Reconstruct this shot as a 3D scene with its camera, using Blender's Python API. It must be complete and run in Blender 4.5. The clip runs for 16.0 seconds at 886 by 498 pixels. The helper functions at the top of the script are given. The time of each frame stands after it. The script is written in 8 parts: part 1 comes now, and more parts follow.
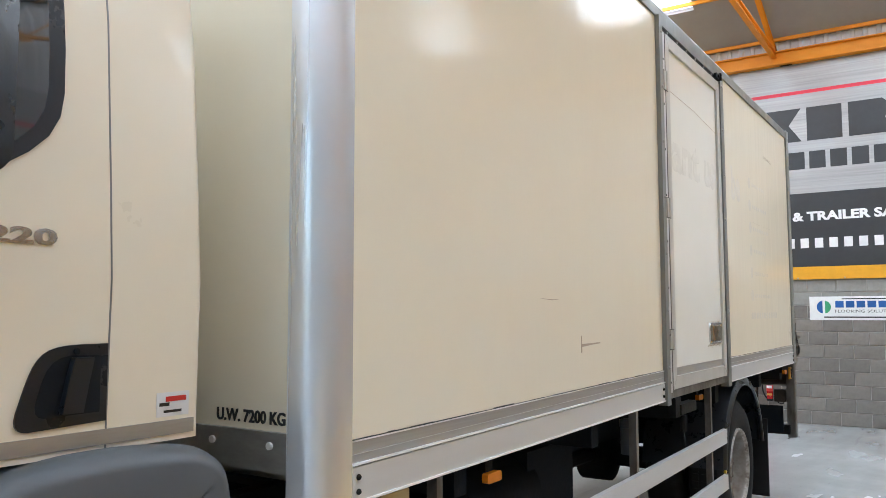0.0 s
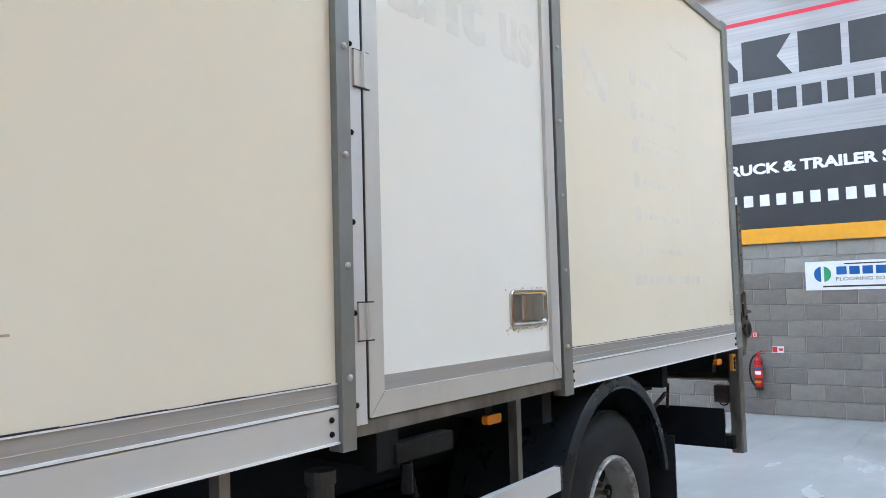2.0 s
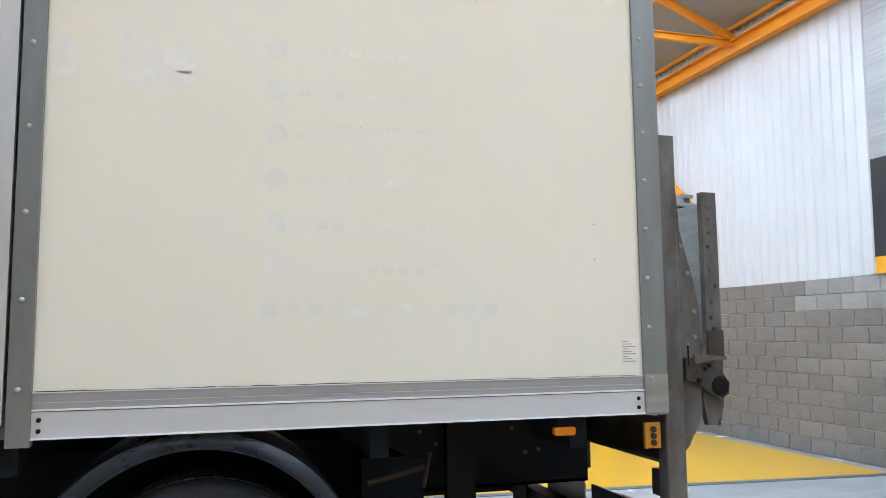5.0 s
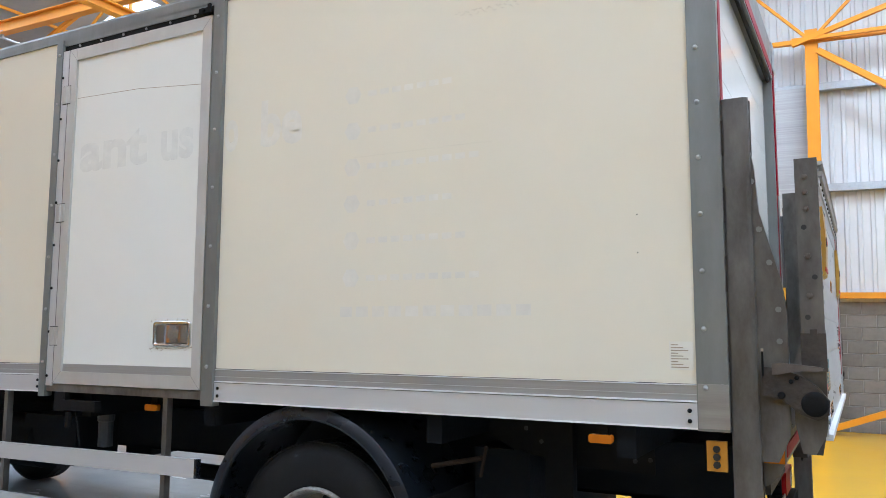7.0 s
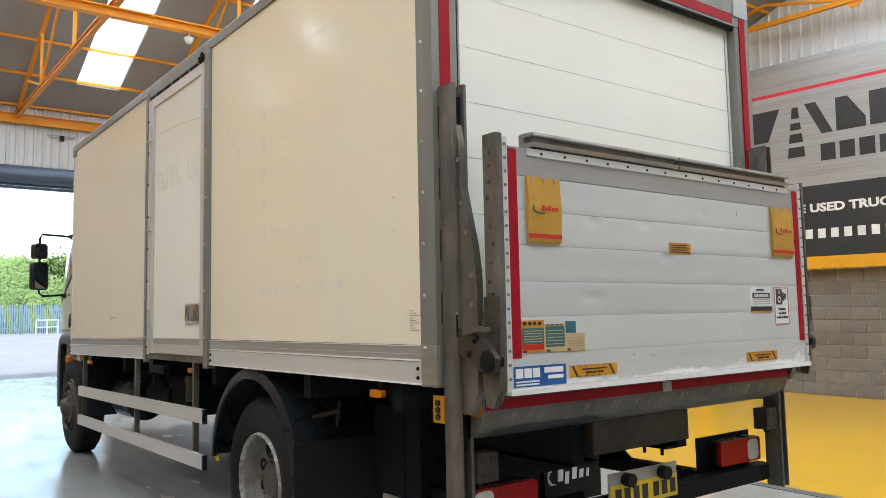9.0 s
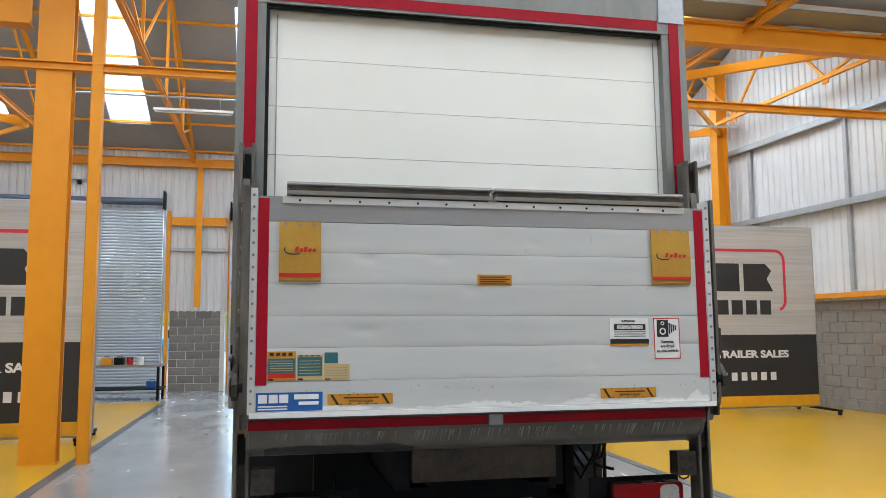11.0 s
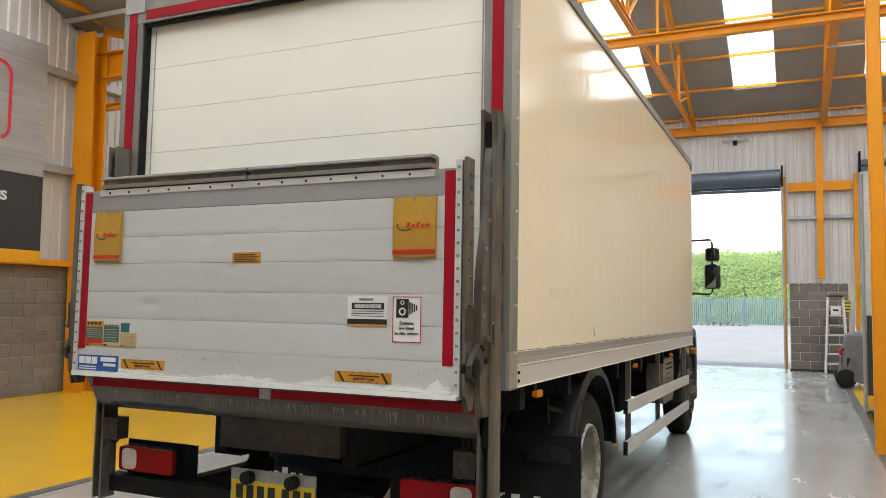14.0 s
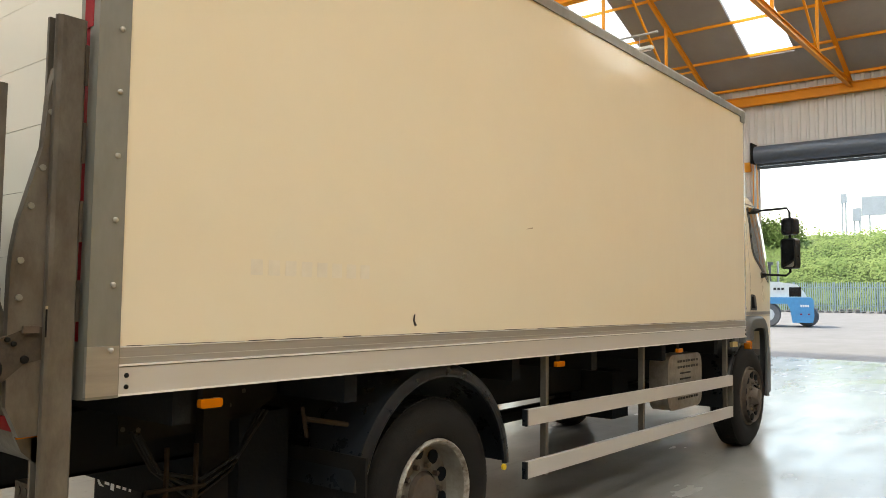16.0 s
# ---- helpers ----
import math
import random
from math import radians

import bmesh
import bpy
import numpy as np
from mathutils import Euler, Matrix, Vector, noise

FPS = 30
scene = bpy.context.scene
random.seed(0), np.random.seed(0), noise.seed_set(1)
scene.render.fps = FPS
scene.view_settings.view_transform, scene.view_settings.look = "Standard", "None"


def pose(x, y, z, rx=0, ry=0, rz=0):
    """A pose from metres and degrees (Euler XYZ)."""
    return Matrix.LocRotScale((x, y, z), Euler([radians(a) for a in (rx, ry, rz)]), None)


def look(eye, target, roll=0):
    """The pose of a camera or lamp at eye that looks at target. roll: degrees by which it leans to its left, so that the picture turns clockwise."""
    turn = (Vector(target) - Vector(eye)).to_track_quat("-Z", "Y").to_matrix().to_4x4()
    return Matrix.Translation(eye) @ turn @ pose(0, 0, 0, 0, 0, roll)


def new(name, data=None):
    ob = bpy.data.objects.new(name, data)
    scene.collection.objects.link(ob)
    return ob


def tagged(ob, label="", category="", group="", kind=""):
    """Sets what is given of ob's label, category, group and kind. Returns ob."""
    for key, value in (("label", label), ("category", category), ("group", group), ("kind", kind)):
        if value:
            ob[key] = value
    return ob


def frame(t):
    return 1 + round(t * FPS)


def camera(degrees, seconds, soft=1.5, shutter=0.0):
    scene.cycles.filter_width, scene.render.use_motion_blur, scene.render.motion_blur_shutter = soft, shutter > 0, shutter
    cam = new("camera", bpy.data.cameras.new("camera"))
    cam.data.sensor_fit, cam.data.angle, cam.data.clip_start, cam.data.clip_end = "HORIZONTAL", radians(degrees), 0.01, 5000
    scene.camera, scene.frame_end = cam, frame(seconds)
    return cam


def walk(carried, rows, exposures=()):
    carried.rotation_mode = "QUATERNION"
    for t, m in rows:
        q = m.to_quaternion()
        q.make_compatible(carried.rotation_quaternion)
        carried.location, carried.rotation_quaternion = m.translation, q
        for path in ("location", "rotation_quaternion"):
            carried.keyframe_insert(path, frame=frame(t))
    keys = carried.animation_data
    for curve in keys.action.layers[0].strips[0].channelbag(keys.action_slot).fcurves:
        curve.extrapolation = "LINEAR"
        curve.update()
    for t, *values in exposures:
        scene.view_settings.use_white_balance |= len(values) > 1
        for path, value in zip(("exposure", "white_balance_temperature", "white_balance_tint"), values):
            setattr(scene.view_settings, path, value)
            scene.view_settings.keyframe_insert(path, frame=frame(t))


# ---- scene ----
cam = camera(58.8, 16.0, soft=0.7)
EXPOSURES = [(0, 2.48, 5950, 7), (0.5, 2.47, 5950, 7), (1, 2.40, 5400, 6), (2, 2.62, 5300, 6), (3.5, 2.58, 5400, 6), (6, 2.5, 5300, 7), (7, 2.39, 5400, 7), (7.5, 2.32, 5720, 6), (8, 2.22, 6800, 6), (9, 2.24, 6420, 6), (11.5, 2.20, 6150, 7), (12.5, 2.19, 6260, 7), (13.5, 2.13, 6750, 8), (14.5, 2.05, 7180, 7), (15.5, 1.99, 7550, 7), (16, 1.97, 7950, 7)]
PATH = [
    (0, (-8.405, -1.448, 1.638), (-6.747, -0.345, 1.826), 0.4),
    (0.5, (-7.634, -1.363, 1.641), (-5.974, -0.262, 1.822), 0.5),
    (1, (-6.945, -1.385, 1.645), (-5.283, -0.284, 1.81), 0.2),
    (1.5, (-6.265, -1.418, 1.629), (-4.616, -0.296, 1.774), 0.0),
    (2, (-5.635, -1.603, 1.592), (-4.023, -0.428, 1.74), -1.0),
    (2.5, (-5.029, -1.869, 1.62), (-3.489, -0.6, 1.752), -0.4),
    (3, (-4.441, -2.194, 1.612), (-3.015, -0.8, 1.764), -0.6),
    (3.5, (-3.852, -2.539, 1.62), (-2.577, -1.008, 1.795), -0.3),
    (3.7, (-3.595, -2.656, 1.608), (-2.389, -1.071, 1.794), -0.2),
    (5.8, (-0.905, -3.349, 1.631), (-0.926, -1.362, 1.859), 0.9),
    (6, (-0.683, -3.34, 1.626), (-0.852, -1.362, 1.865), 1.1),
    (6.5, (-0.039, -3.339, 1.661), (-0.625, -1.44, 1.875), 0.9),
    (7, (0.557, -3.202, 1.651), (-0.382, -1.447, 1.848), 1.0),
    (7.5, (1.166, -3.041, 1.776), (-0.028, -1.441, 1.897), -0.4),
    (8, (1.706, -2.741, 1.626), (0.323, -1.306, 1.795), 0.7),
    (8.5, (2.273, -2.419, 1.635), (0.775, -1.103, 1.79), -0.1),
    (9, (2.781, -2.024, 1.61), (1.194, -0.815, 1.758), -0.6),
    (9.2, (2.957, -1.851, 1.641), (1.341, -0.683, 1.791), -0.8),
    (11.3, (4.178, 0.552, 1.648), (2.208, 0.828, 1.854), -0.1),
    (11.5, (4.2, 0.787, 1.632), (2.219, 0.974, 1.836), 0.0),
    (12, (4.216, 1.363, 1.683), (2.225, 1.339, 1.865), 0.4),
    (12.5, (4.127, 1.95, 1.688), (2.15, 1.7, 1.857), 0.5),
    (13, (4.081, 2.595, 1.679), (2.139, 2.142, 1.84), 0.5),
    (13.5, (3.837, 3.176, 1.685), (1.952, 2.524, 1.827), 0.6),
    (14, (3.563, 3.755, 1.69), (1.747, 2.926, 1.818), 0.6),
    (14.5, (3.122, 4.192, 1.684), (1.384, 3.209, 1.799), 0.5),
    (15, (2.624, 4.621, 1.692), (0.963, 3.511, 1.793), 0.4),
    (15.5, (2.042, 4.876, 1.666), (0.434, 3.69, 1.76), 0.3),
    (16, (1.416, 5.122, 1.652), (-0.139, 3.868, 1.751), 0.1),
]
walk(cam, [(t, look(eye, target, roll)) for t, eye, target, roll in PATH], EXPOSURES)

# ---- light ----
SUN_EL, SUN_AZ = 52.0, 200.0
world = bpy.data.worlds.new("sky")
scene.world = world
world.use_nodes = True
wn = world.node_tree
sky = wn.nodes.new("ShaderNodeTexSky")
sky.sky_type, sky.sun_disc = "NISHITA", False
sky.sun_elevation, sky.sun_rotation = radians(SUN_EL), radians(SUN_AZ)
sky.air_density, sky.dust_density = 1.0, 1.5
wn.nodes["Background"].inputs["Strength"].default_value = 0.14
wn.links.new(sky.outputs[0], wn.nodes["Background"].inputs["Color"])
sun = new("sun", bpy.data.lights.new("sun", "SUN"))
sun.data.energy, sun.data.angle, sun.data.color = 1.7, radians(10), (1.0, 0.96, 0.9)
sun.matrix_world = look((0, 0, 30), (-9, 24, 0))


SKY_WATTS = 27.5
SKY_TINT = (0.88, 0.93, 0.955)

# ---- materials ----
def mat(name, colour, rough=0.5, metal=0.0, other=None, scale=8.0, amount=0.5, bump=0.0, bump_scale=60.0, coat=0.0, streak=None, per_piece=0.0, shine=0.5, wave=None):
    """A surface with two scales of variation; streak stretches the pattern along an axis, wave the relief."""
    m = bpy.data.materials.new(name)
    m.use_nodes = True
    nt = m.node_tree
    b = nt.nodes["Principled BSDF"]
    b.inputs["Roughness"].default_value, b.inputs["Metallic"].default_value = rough, metal
    b.inputs["Coat Weight"].default_value = coat
    b.inputs["Specular IOR Level"].default_value = shine
    tc = nt.nodes.new("ShaderNodeTexCoord")
    mp = nt.nodes.new("ShaderNodeMapping")
    mp.inputs["Scale"].default_value = streak or (1, 1, 1)
    nt.links.new(tc.outputs["Object"], mp.inputs[0])
    n1, n2 = nt.nodes.new("ShaderNodeTexNoise"), nt.nodes.new("ShaderNodeTexNoise")
    for n, s in ((n1, scale), (n2, scale * 0.13)):
        n.inputs["Scale"].default_value, n.inputs["Detail"].default_value, n.inputs["Roughness"].default_value = s, 6, 0.65
        nt.links.new(mp.outputs[0], n.inputs["Vector"])
    add = nt.nodes.new("ShaderNodeMath")
    add.operation = "ADD"
    nt.links.new(n1.outputs[0], add.inputs[0])
    nt.links.new(n2.outputs[0], add.inputs[1])
    ramp = nt.nodes.new("ShaderNodeMapRange")
    ramp.inputs[1].default_value, ramp.inputs[2].default_value = 0.75, 1.25
    ramp.inputs[3].default_value, ramp.inputs[4].default_value = 0.0, amount
    nt.links.new(add.outputs[0], ramp.inputs[0])
    mix = nt.nodes.new("ShaderNodeMix")
    mix.data_type = "RGBA"
    other = other or tuple(c * 0.7 for c in colour)
    mix.inputs[6].default_value, mix.inputs[7].default_value = (*colour, 1), (*other, 1)
    nt.links.new(ramp.outputs[0], mix.inputs[0])
    out = mix.outputs[2]
    if per_piece:
        info, hsv, mr = nt.nodes.new("ShaderNodeObjectInfo"), nt.nodes.new("ShaderNodeHueSaturation"), nt.nodes.new("ShaderNodeMapRange")
        mr.inputs[3].default_value, mr.inputs[4].default_value = 1 - per_piece, 1 + per_piece
        nt.links.new(info.outputs["Random"], mr.inputs[0])
        nt.links.new(mr.outputs[0], hsv.inputs["Value"])
        nt.links.new(out, hsv.inputs["Color"])
        out = hsv.outputs[0]
    nt.links.new(out, b.inputs["Base Color"])
    rr = nt.nodes.new("ShaderNodeMapRange")
    rr.inputs[3].default_value, rr.inputs[4].default_value = max(rough - 0.08, 0.03), min(rough + 0.12, rough * 2.2, 1)
    nt.links.new(n1.outputs[0], rr.inputs[0])
    nt.links.new(rr.outputs[0], b.inputs["Roughness"])
    if bump:
        nb, bp = nt.nodes.new("ShaderNodeTexNoise"), nt.nodes.new("ShaderNodeBump")
        nb.inputs["Scale"].default_value, nb.inputs["Detail"].default_value = bump_scale, 4
        bp.inputs["Strength"].default_value, bp.inputs["Distance"].default_value = bump, 0.01
        src = mp.outputs[0]
        if wave:
            mw = nt.nodes.new("ShaderNodeMapping")
            mw.inputs["Scale"].default_value = wave
            nt.links.new(tc.outputs["Object"], mw.inputs[0])
            src = mw.outputs[0]
        nt.links.new(src, nb.inputs["Vector"])
        nt.links.new(nb.outputs[0], bp.inputs["Height"])
        nt.links.new(bp.outputs[0], b.inputs["Normal"])
    return m


M = {}
M["yellow_floor"] = mat("yellow resin floor", (0.66, 0.375, 0.018), 0.2, 0, (0.53, 0.305, 0.03), 2.2, 0.9, 0.012, 2.5)
M["floor_line"] = mat("dark grey floor line", (0.10, 0.10, 0.10), 0.5)
M["yard"] = mat("concrete yard", (0.20, 0.20, 0.20), 0.85, 0, (0.15, 0.15, 0.15), 0.8, 0.8, 0.1, 20)
M["grass"] = mat("leaf green", (0.19, 0.255, 0.085), 0.75, 0, (0.115, 0.185, 0.055), 0.35, 1.0, per_piece=0.3, shine=0.2)
M["mound"] = mat("bank soil and weeds", (0.12, 0.17, 0.052), 0.9, 0, (0.08, 0.125, 0.04), 1.5, 1)
M["block"] = mat("concrete block", (0.205, 0.187, 0.165), 0.9, 0, (0.15, 0.136, 0.12), 10, 0.8, 0.5, 90, per_piece=0.16)
M["block_pale"] = mat("pale concrete block", (0.28, 0.272, 0.252), 0.9, 0, (0.215, 0.209, 0.195), 10, 0.8, 0.5, 90, per_piece=0.12)
M["mortar"] = mat("mortar", (0.36, 0.34, 0.31), 0.95, 0, (0.28, 0.27, 0.25), 14, 0.8, 0.3, 80)
M["mortar_grey"] = mat("grey flush mortar", (0.37, 0.347, 0.315), 0.95, 0, (0.30, 0.28, 0.255), 14, 0.8, 0.3, 80)
M["mortar_light"] = mat("pale raked mortar", (0.66, 0.635, 0.59), 0.95, 0, (0.52, 0.50, 0.46), 14, 0.8, 0.3, 80)
M["cladding"] = mat("off-white coated steel sheet", (0.59, 0.595, 0.595), 0.45, 0, (0.50, 0.505, 0.505), 1.5, 0.6)
M["liner"] = mat("grey roof liner sheet", (0.31, 0.312, 0.316), 0.6, 0, (0.245, 0.248, 0.254), 1.2, 0.8)
M["orange"] = mat("orange steel paint", (0.72, 0.285, 0.012), 0.42, 0, (0.60, 0.225, 0.012), 3, 0.6, 0.05, 40, shine=0.25)
M["post_alu"] = mat("anodised aluminium corner post", (0.74, 0.76, 0.79), 0.24, 0.6, (0.70, 0.715, 0.74), 2, 0.6, streak=(1, 1, 0.02))
M["galv"] = mat("galvanised steel", (0.42, 0.44, 0.46), 0.42, 0.6, (0.32, 0.34, 0.36), 20, 0.8)
M["shutter"] = mat("grey roller shutter", (0.42, 0.46, 0.50), 0.4, 0.3, (0.36, 0.40, 0.44), 4, 0.6)
M["shutter_dark"] = mat("dark blue grey shutter roll", (0.10, 0.13, 0.18), 0.4, 0.3)
M["cream"] = mat("cream gloss panel", (0.79, 0.735, 0.597), 0.08, 0, (0.76, 0.695, 0.553), 1.6, 0.8, 0.16, 1.0, shine=0.10, wave=(9, 9, 1.1))
M["white_panel"] = mat("white gloss door panel", (0.825, 0.82, 0.762), 0.08, 0, (0.79, 0.782, 0.717), 1.6, 0.8, 0.12, 1.5, shine=0.17)
M["cab_paint"] = mat("cream cab paint", (0.78, 0.715, 0.575), 0.28, 0, (0.76, 0.69, 0.545), 3, 0.5, coat=0.2)
M["alu"] = mat("brushed aluminium", (0.60, 0.60, 0.595), 0.42, 0.25, (0.52, 0.515, 0.505), 5, 0.5, streak=(0.15, 1, 2))
M["alu_dirty"] = mat("dull dirty aluminium", (0.42, 0.415, 0.40), 0.42, 0.6, (0.28, 0.27, 0.25), 7, 0.9, streak=(0.3, 1, 3))
M["door_alu"] = mat("warm dull aluminium frame", (0.57, 0.56, 0.525), 0.4, 0.25, (0.47, 0.46, 0.425), 6, 0.8, streak=(1, 1, 0.4))
M["rivet_steel"] = mat("dull rivet head", (0.44, 0.44, 0.42), 0.4, 0.4, (0.30, 0.29, 0.27), 40, 0.8)
M["handle_chrome"] = mat("tarnished chrome", (0.74, 0.73, 0.71), 0.15, 1.0, (0.46, 0.44, 0.41), 20, 0.7)
M["ramp_scrape"] = mat("pale scrape on steel", (0.27, 0.262, 0.24), 0.5, 0.2, (0.18, 0.17, 0.15), 30, 0.9)
# near-white and hardly metallic: the polish highlight is put into the colour
M["alu_bright"] = mat("aluminium with painted polish highlight", (0.86, 0.86, 0.85), 0.3, 0.1)
M["grey_post"] = mat("grey painted post", (0.245, 0.253, 0.24), 0.42, 0.3, (0.175, 0.177, 0.166), 8, 0.9, streak=(1, 1, 0.3))
M["rail_upper"] = mat("ribbed grey kick strip", (0.39, 0.385, 0.37), 0.42, 0.3, (0.32, 0.31, 0.295), 9, 0.8, streak=(0.2, 1, 12))
M["lift_steel"] = mat("worn lift steel", (0.175, 0.165, 0.148), 0.42, 0.25, (0.06, 0.05, 0.041), 9, 1.0, 0.25, 40, streak=(1, 1, 0.45))
M["ramp_steel"] = mat("scraped brown-grey ramp steel", (0.15, 0.137, 0.115), 0.45, 0.2, (0.085, 0.073, 0.058), 7, 1.0, 0.3, 40, streak=(1, 0.5, 0.6))
M["rust"] = mat("rusty brown steel", (0.07, 0.054, 0.042), 0.6, 0.2, (0.03, 0.025, 0.021), 16, 1.0, 0.4, 60)
M["worn_tip"] = mat("bare scuffed aluminium tip", (0.82, 0.82, 0.80), 0.4, 0.0, (0.56, 0.56, 0.55), 15, 1.0, 0.4, 30, streak=(1, 0.45, 1.6))
M["brown_rod"] = mat("dull brown rod", (0.035, 0.023, 0.016), 0.8, 0, (0.02, 0.014, 0.01), 12, 0.8, shine=0.1)
M["dark_steel"] = mat("grimy dark steel", (0.0085, 0.0092, 0.0105), 0.6, 0.1, (0.018, 0.0165, 0.015), 8, 0.7, 0.2, 40, shine=0.1)
M["chassis"] = mat("black chassis paint", (0.010, 0.0135, 0.019), 0.65, 0.0, (0.019, 0.0195, 0.021), 6, 0.8, 0.2, 40, shine=0.06)
M["plastic"] = mat("dark grey plastic", (0.0090, 0.0120, 0.0170), 0.27, 0, (0.014, 0.0175, 0.023), 9, 0.7, 0.06, 150, shine=0.42)
M["fender_plastic"] = mat("grey moulded plastic", (0.075, 0.083, 0.092), 0.42, 0, (0.095, 0.103, 0.112), 9, 0.7, 0.03, 150)
M["rubber"] = mat("black tyre rubber", (0.011, 0.011, 0.012), 0.7, 0, (0.020, 0.0195, 0.019), 14, 0.8, 0.2, 120, shine=0.2)
M["rim"] = mat("worn silver wheel", (0.34, 0.335, 0.315), 0.4, 0.35, (0.17, 0.145, 0.115), 12, 0.8, 0.2, 50)
M["rim_lip"] = mat("chipped white rim edge", (0.50, 0.49, 0.465), 0.5, 0.2, (0.13, 0.10, 0.075), 26, 1.0, 0.4, 60)
M["dusty_tyre"] = mat("dusty grey tyre", (0.15, 0.15, 0.152), 0.8, 0, (0.10, 0.10, 0.10), 8, 0.8, 0.3, 30)
M["rim_disc"] = mat("dull grey wheel disc with rust stains", (0.25, 0.243, 0.225), 0.45, 0.3, (0.10, 0.07, 0.05), 10, 0.9, 0.2, 50)
M["rim_dark"] = mat("brown grimy wheel", (0.075, 0.055, 0.045), 0.55, 0.2, (0.14, 0.12, 0.10), 12, 0.9)
M["red_tape"] = mat("red reflective tape", (0.33, 0.004, 0.016), 0.5, 0, (0.22, 0.004, 0.013), 60, 0.5, shine=0.18)
M["platform"] = mat("scuffed aluminium plank", (0.57, 0.58, 0.57), 0.36, 0.1, (0.48, 0.49, 0.48), 5, 0.8, streak=(1, 0.25, 2), per_piece=0.04)
M["platform_band"] = mat("bare aluminium band", (0.42, 0.43, 0.44), 0.36, 0.6, (0.33, 0.335, 0.34), 6, 0.8, streak=(1, 0.25, 2))
M["chrome"] = mat("chrome", (0.80, 0.79, 0.77), 0.13, 1.0, (0.5, 0.47, 0.43), 20, 0.6)
M["amber"] = mat("amber lens", (0.52, 0.15, 0.006), 0.2)
M["red_lens"] = mat("red lens", (0.34, 0.004, 0.008), 0.28, shine=0.2)
M["white_lens"] = mat("clear lens", (0.75, 0.72, 0.68), 0.15, 0, (0.5, 0.48, 0.46), 90, 0.8, coat=0.5)
M["gold"] = mat("gold folded flag vinyl", (0.55, 0.315, 0.05), 0.35, 0.25, (0.42, 0.235, 0.035), 7, 0.8, 0.4, 14)
M["red_print"] = mat("red print", (0.55, 0.02, 0.015), 0.4)
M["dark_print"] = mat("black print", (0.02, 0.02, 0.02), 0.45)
M["white_print"] = mat("white print", (0.8, 0.8, 0.8), 0.45)
M["sticker_white"] = mat("white sticker", (0.78, 0.78, 0.77), 0.4)
M["sticker_yellow"] = mat("yellow sticker", (0.58, 0.255, 0.02), 0.4)
M["sticker_tan"] = mat("tan sticker", (0.56, 0.42, 0.2), 0.45)
M["sticker_teal"] = mat("teal sticker", (0.03, 0.14, 0.16), 0.4)
M["sticker_blue"] = mat("blue sticker", (0.015, 0.10, 0.34), 0.35)
M["notice_yellow"] = mat("lemon notice paper", (0.62, 0.55, 0.09), 0.6)
M["plate_yellow"] = mat("yellow number plate", (0.72, 0.5, 0.02), 0.3)
M["ghost"] = mat("faded lettering shadow", (0.82, 0.775, 0.67), 0.06, shine=0.15)
M["ghost_white"] = mat("faded lettering on white", (0.808, 0.803, 0.745), 0.06, 0, shine=0.15)
M["scuff"] = mat("brown scuff", (0.47, 0.40, 0.30), 0.6, 0, (0.30, 0.24, 0.17), 60, 1.0)
M["glass"] = mat("tinted window glass", (0.012, 0.014, 0.016), 0.04, coat=1.0)
M["silver_vinyl"] = mat("brushed silver banner vinyl", (0.60, 0.60, 0.59), 0.4, 0.1, (0.41, 0.41, 0.405), 22, 1.0, streak=(0.03, 1.6, 0.03))
# darker copy of the banner silver; the walls' weaker light is in its colour
M["silver_shaded"] = mat("brushed silver banner vinyl, shaded copy", (0.43, 0.43, 0.43), 0.4, 0.3, (0.30, 0.30, 0.30), 22, 1.0, streak=(0.03, 1.6, 0.03))
M["black_vinyl"] = mat("black banner vinyl", (0.028, 0.03, 0.033), 0.4)
M["yellow_vinyl"] = mat("yellow banner vinyl", (0.74, 0.36, 0.01), 0.4)
M["red_vinyl"] = mat("red banner print", (0.68, 0.03, 0.06), 0.4)
M["letter_dark"] = mat("charcoal banner print", (0.03, 0.032, 0.036), 0.4)
M["letter_white"] = mat("white banner print", (0.8, 0.8, 0.8), 0.4)
M["fire_red"] = mat("fire red enamel", (0.36, 0.010, 0.014), 0.25, coat=0.4)
M["sign_green"] = mat("green safety sign", (0.05, 0.32, 0.14), 0.4)
M["box_white"] = mat("white enamel box", (0.7, 0.72, 0.7), 0.4)
M["lamp_case"] = mat("grey-green plastic case", (0.29, 0.315, 0.30), 0.5, 0, (0.24, 0.26, 0.25), 6, 0.7)
M["cover"] = mat("grey dust sheet", (0.155, 0.155, 0.16), 0.9, 0, (0.10, 0.10, 0.105), 8, 0.8, 0.5, 10)
M["blue_paint"] = mat("sky blue machine paint", (0.07, 0.30, 0.56), 0.4)
M["fence"] = mat("blue grey palisade", (0.24, 0.32, 0.38), 0.5, 0.2)
M["pallet"] = mat("weathered grey pallet wood", (0.25, 0.245, 0.24), 0.85, 0, (0.17, 0.165, 0.16), 6, 0.8)
M["bark"] = mat("tree bark", (0.12, 0.09, 0.065), 0.85)
M["far_wall"] = mat("pale distant structure", (0.47, 0.52, 0.57), 0.7)


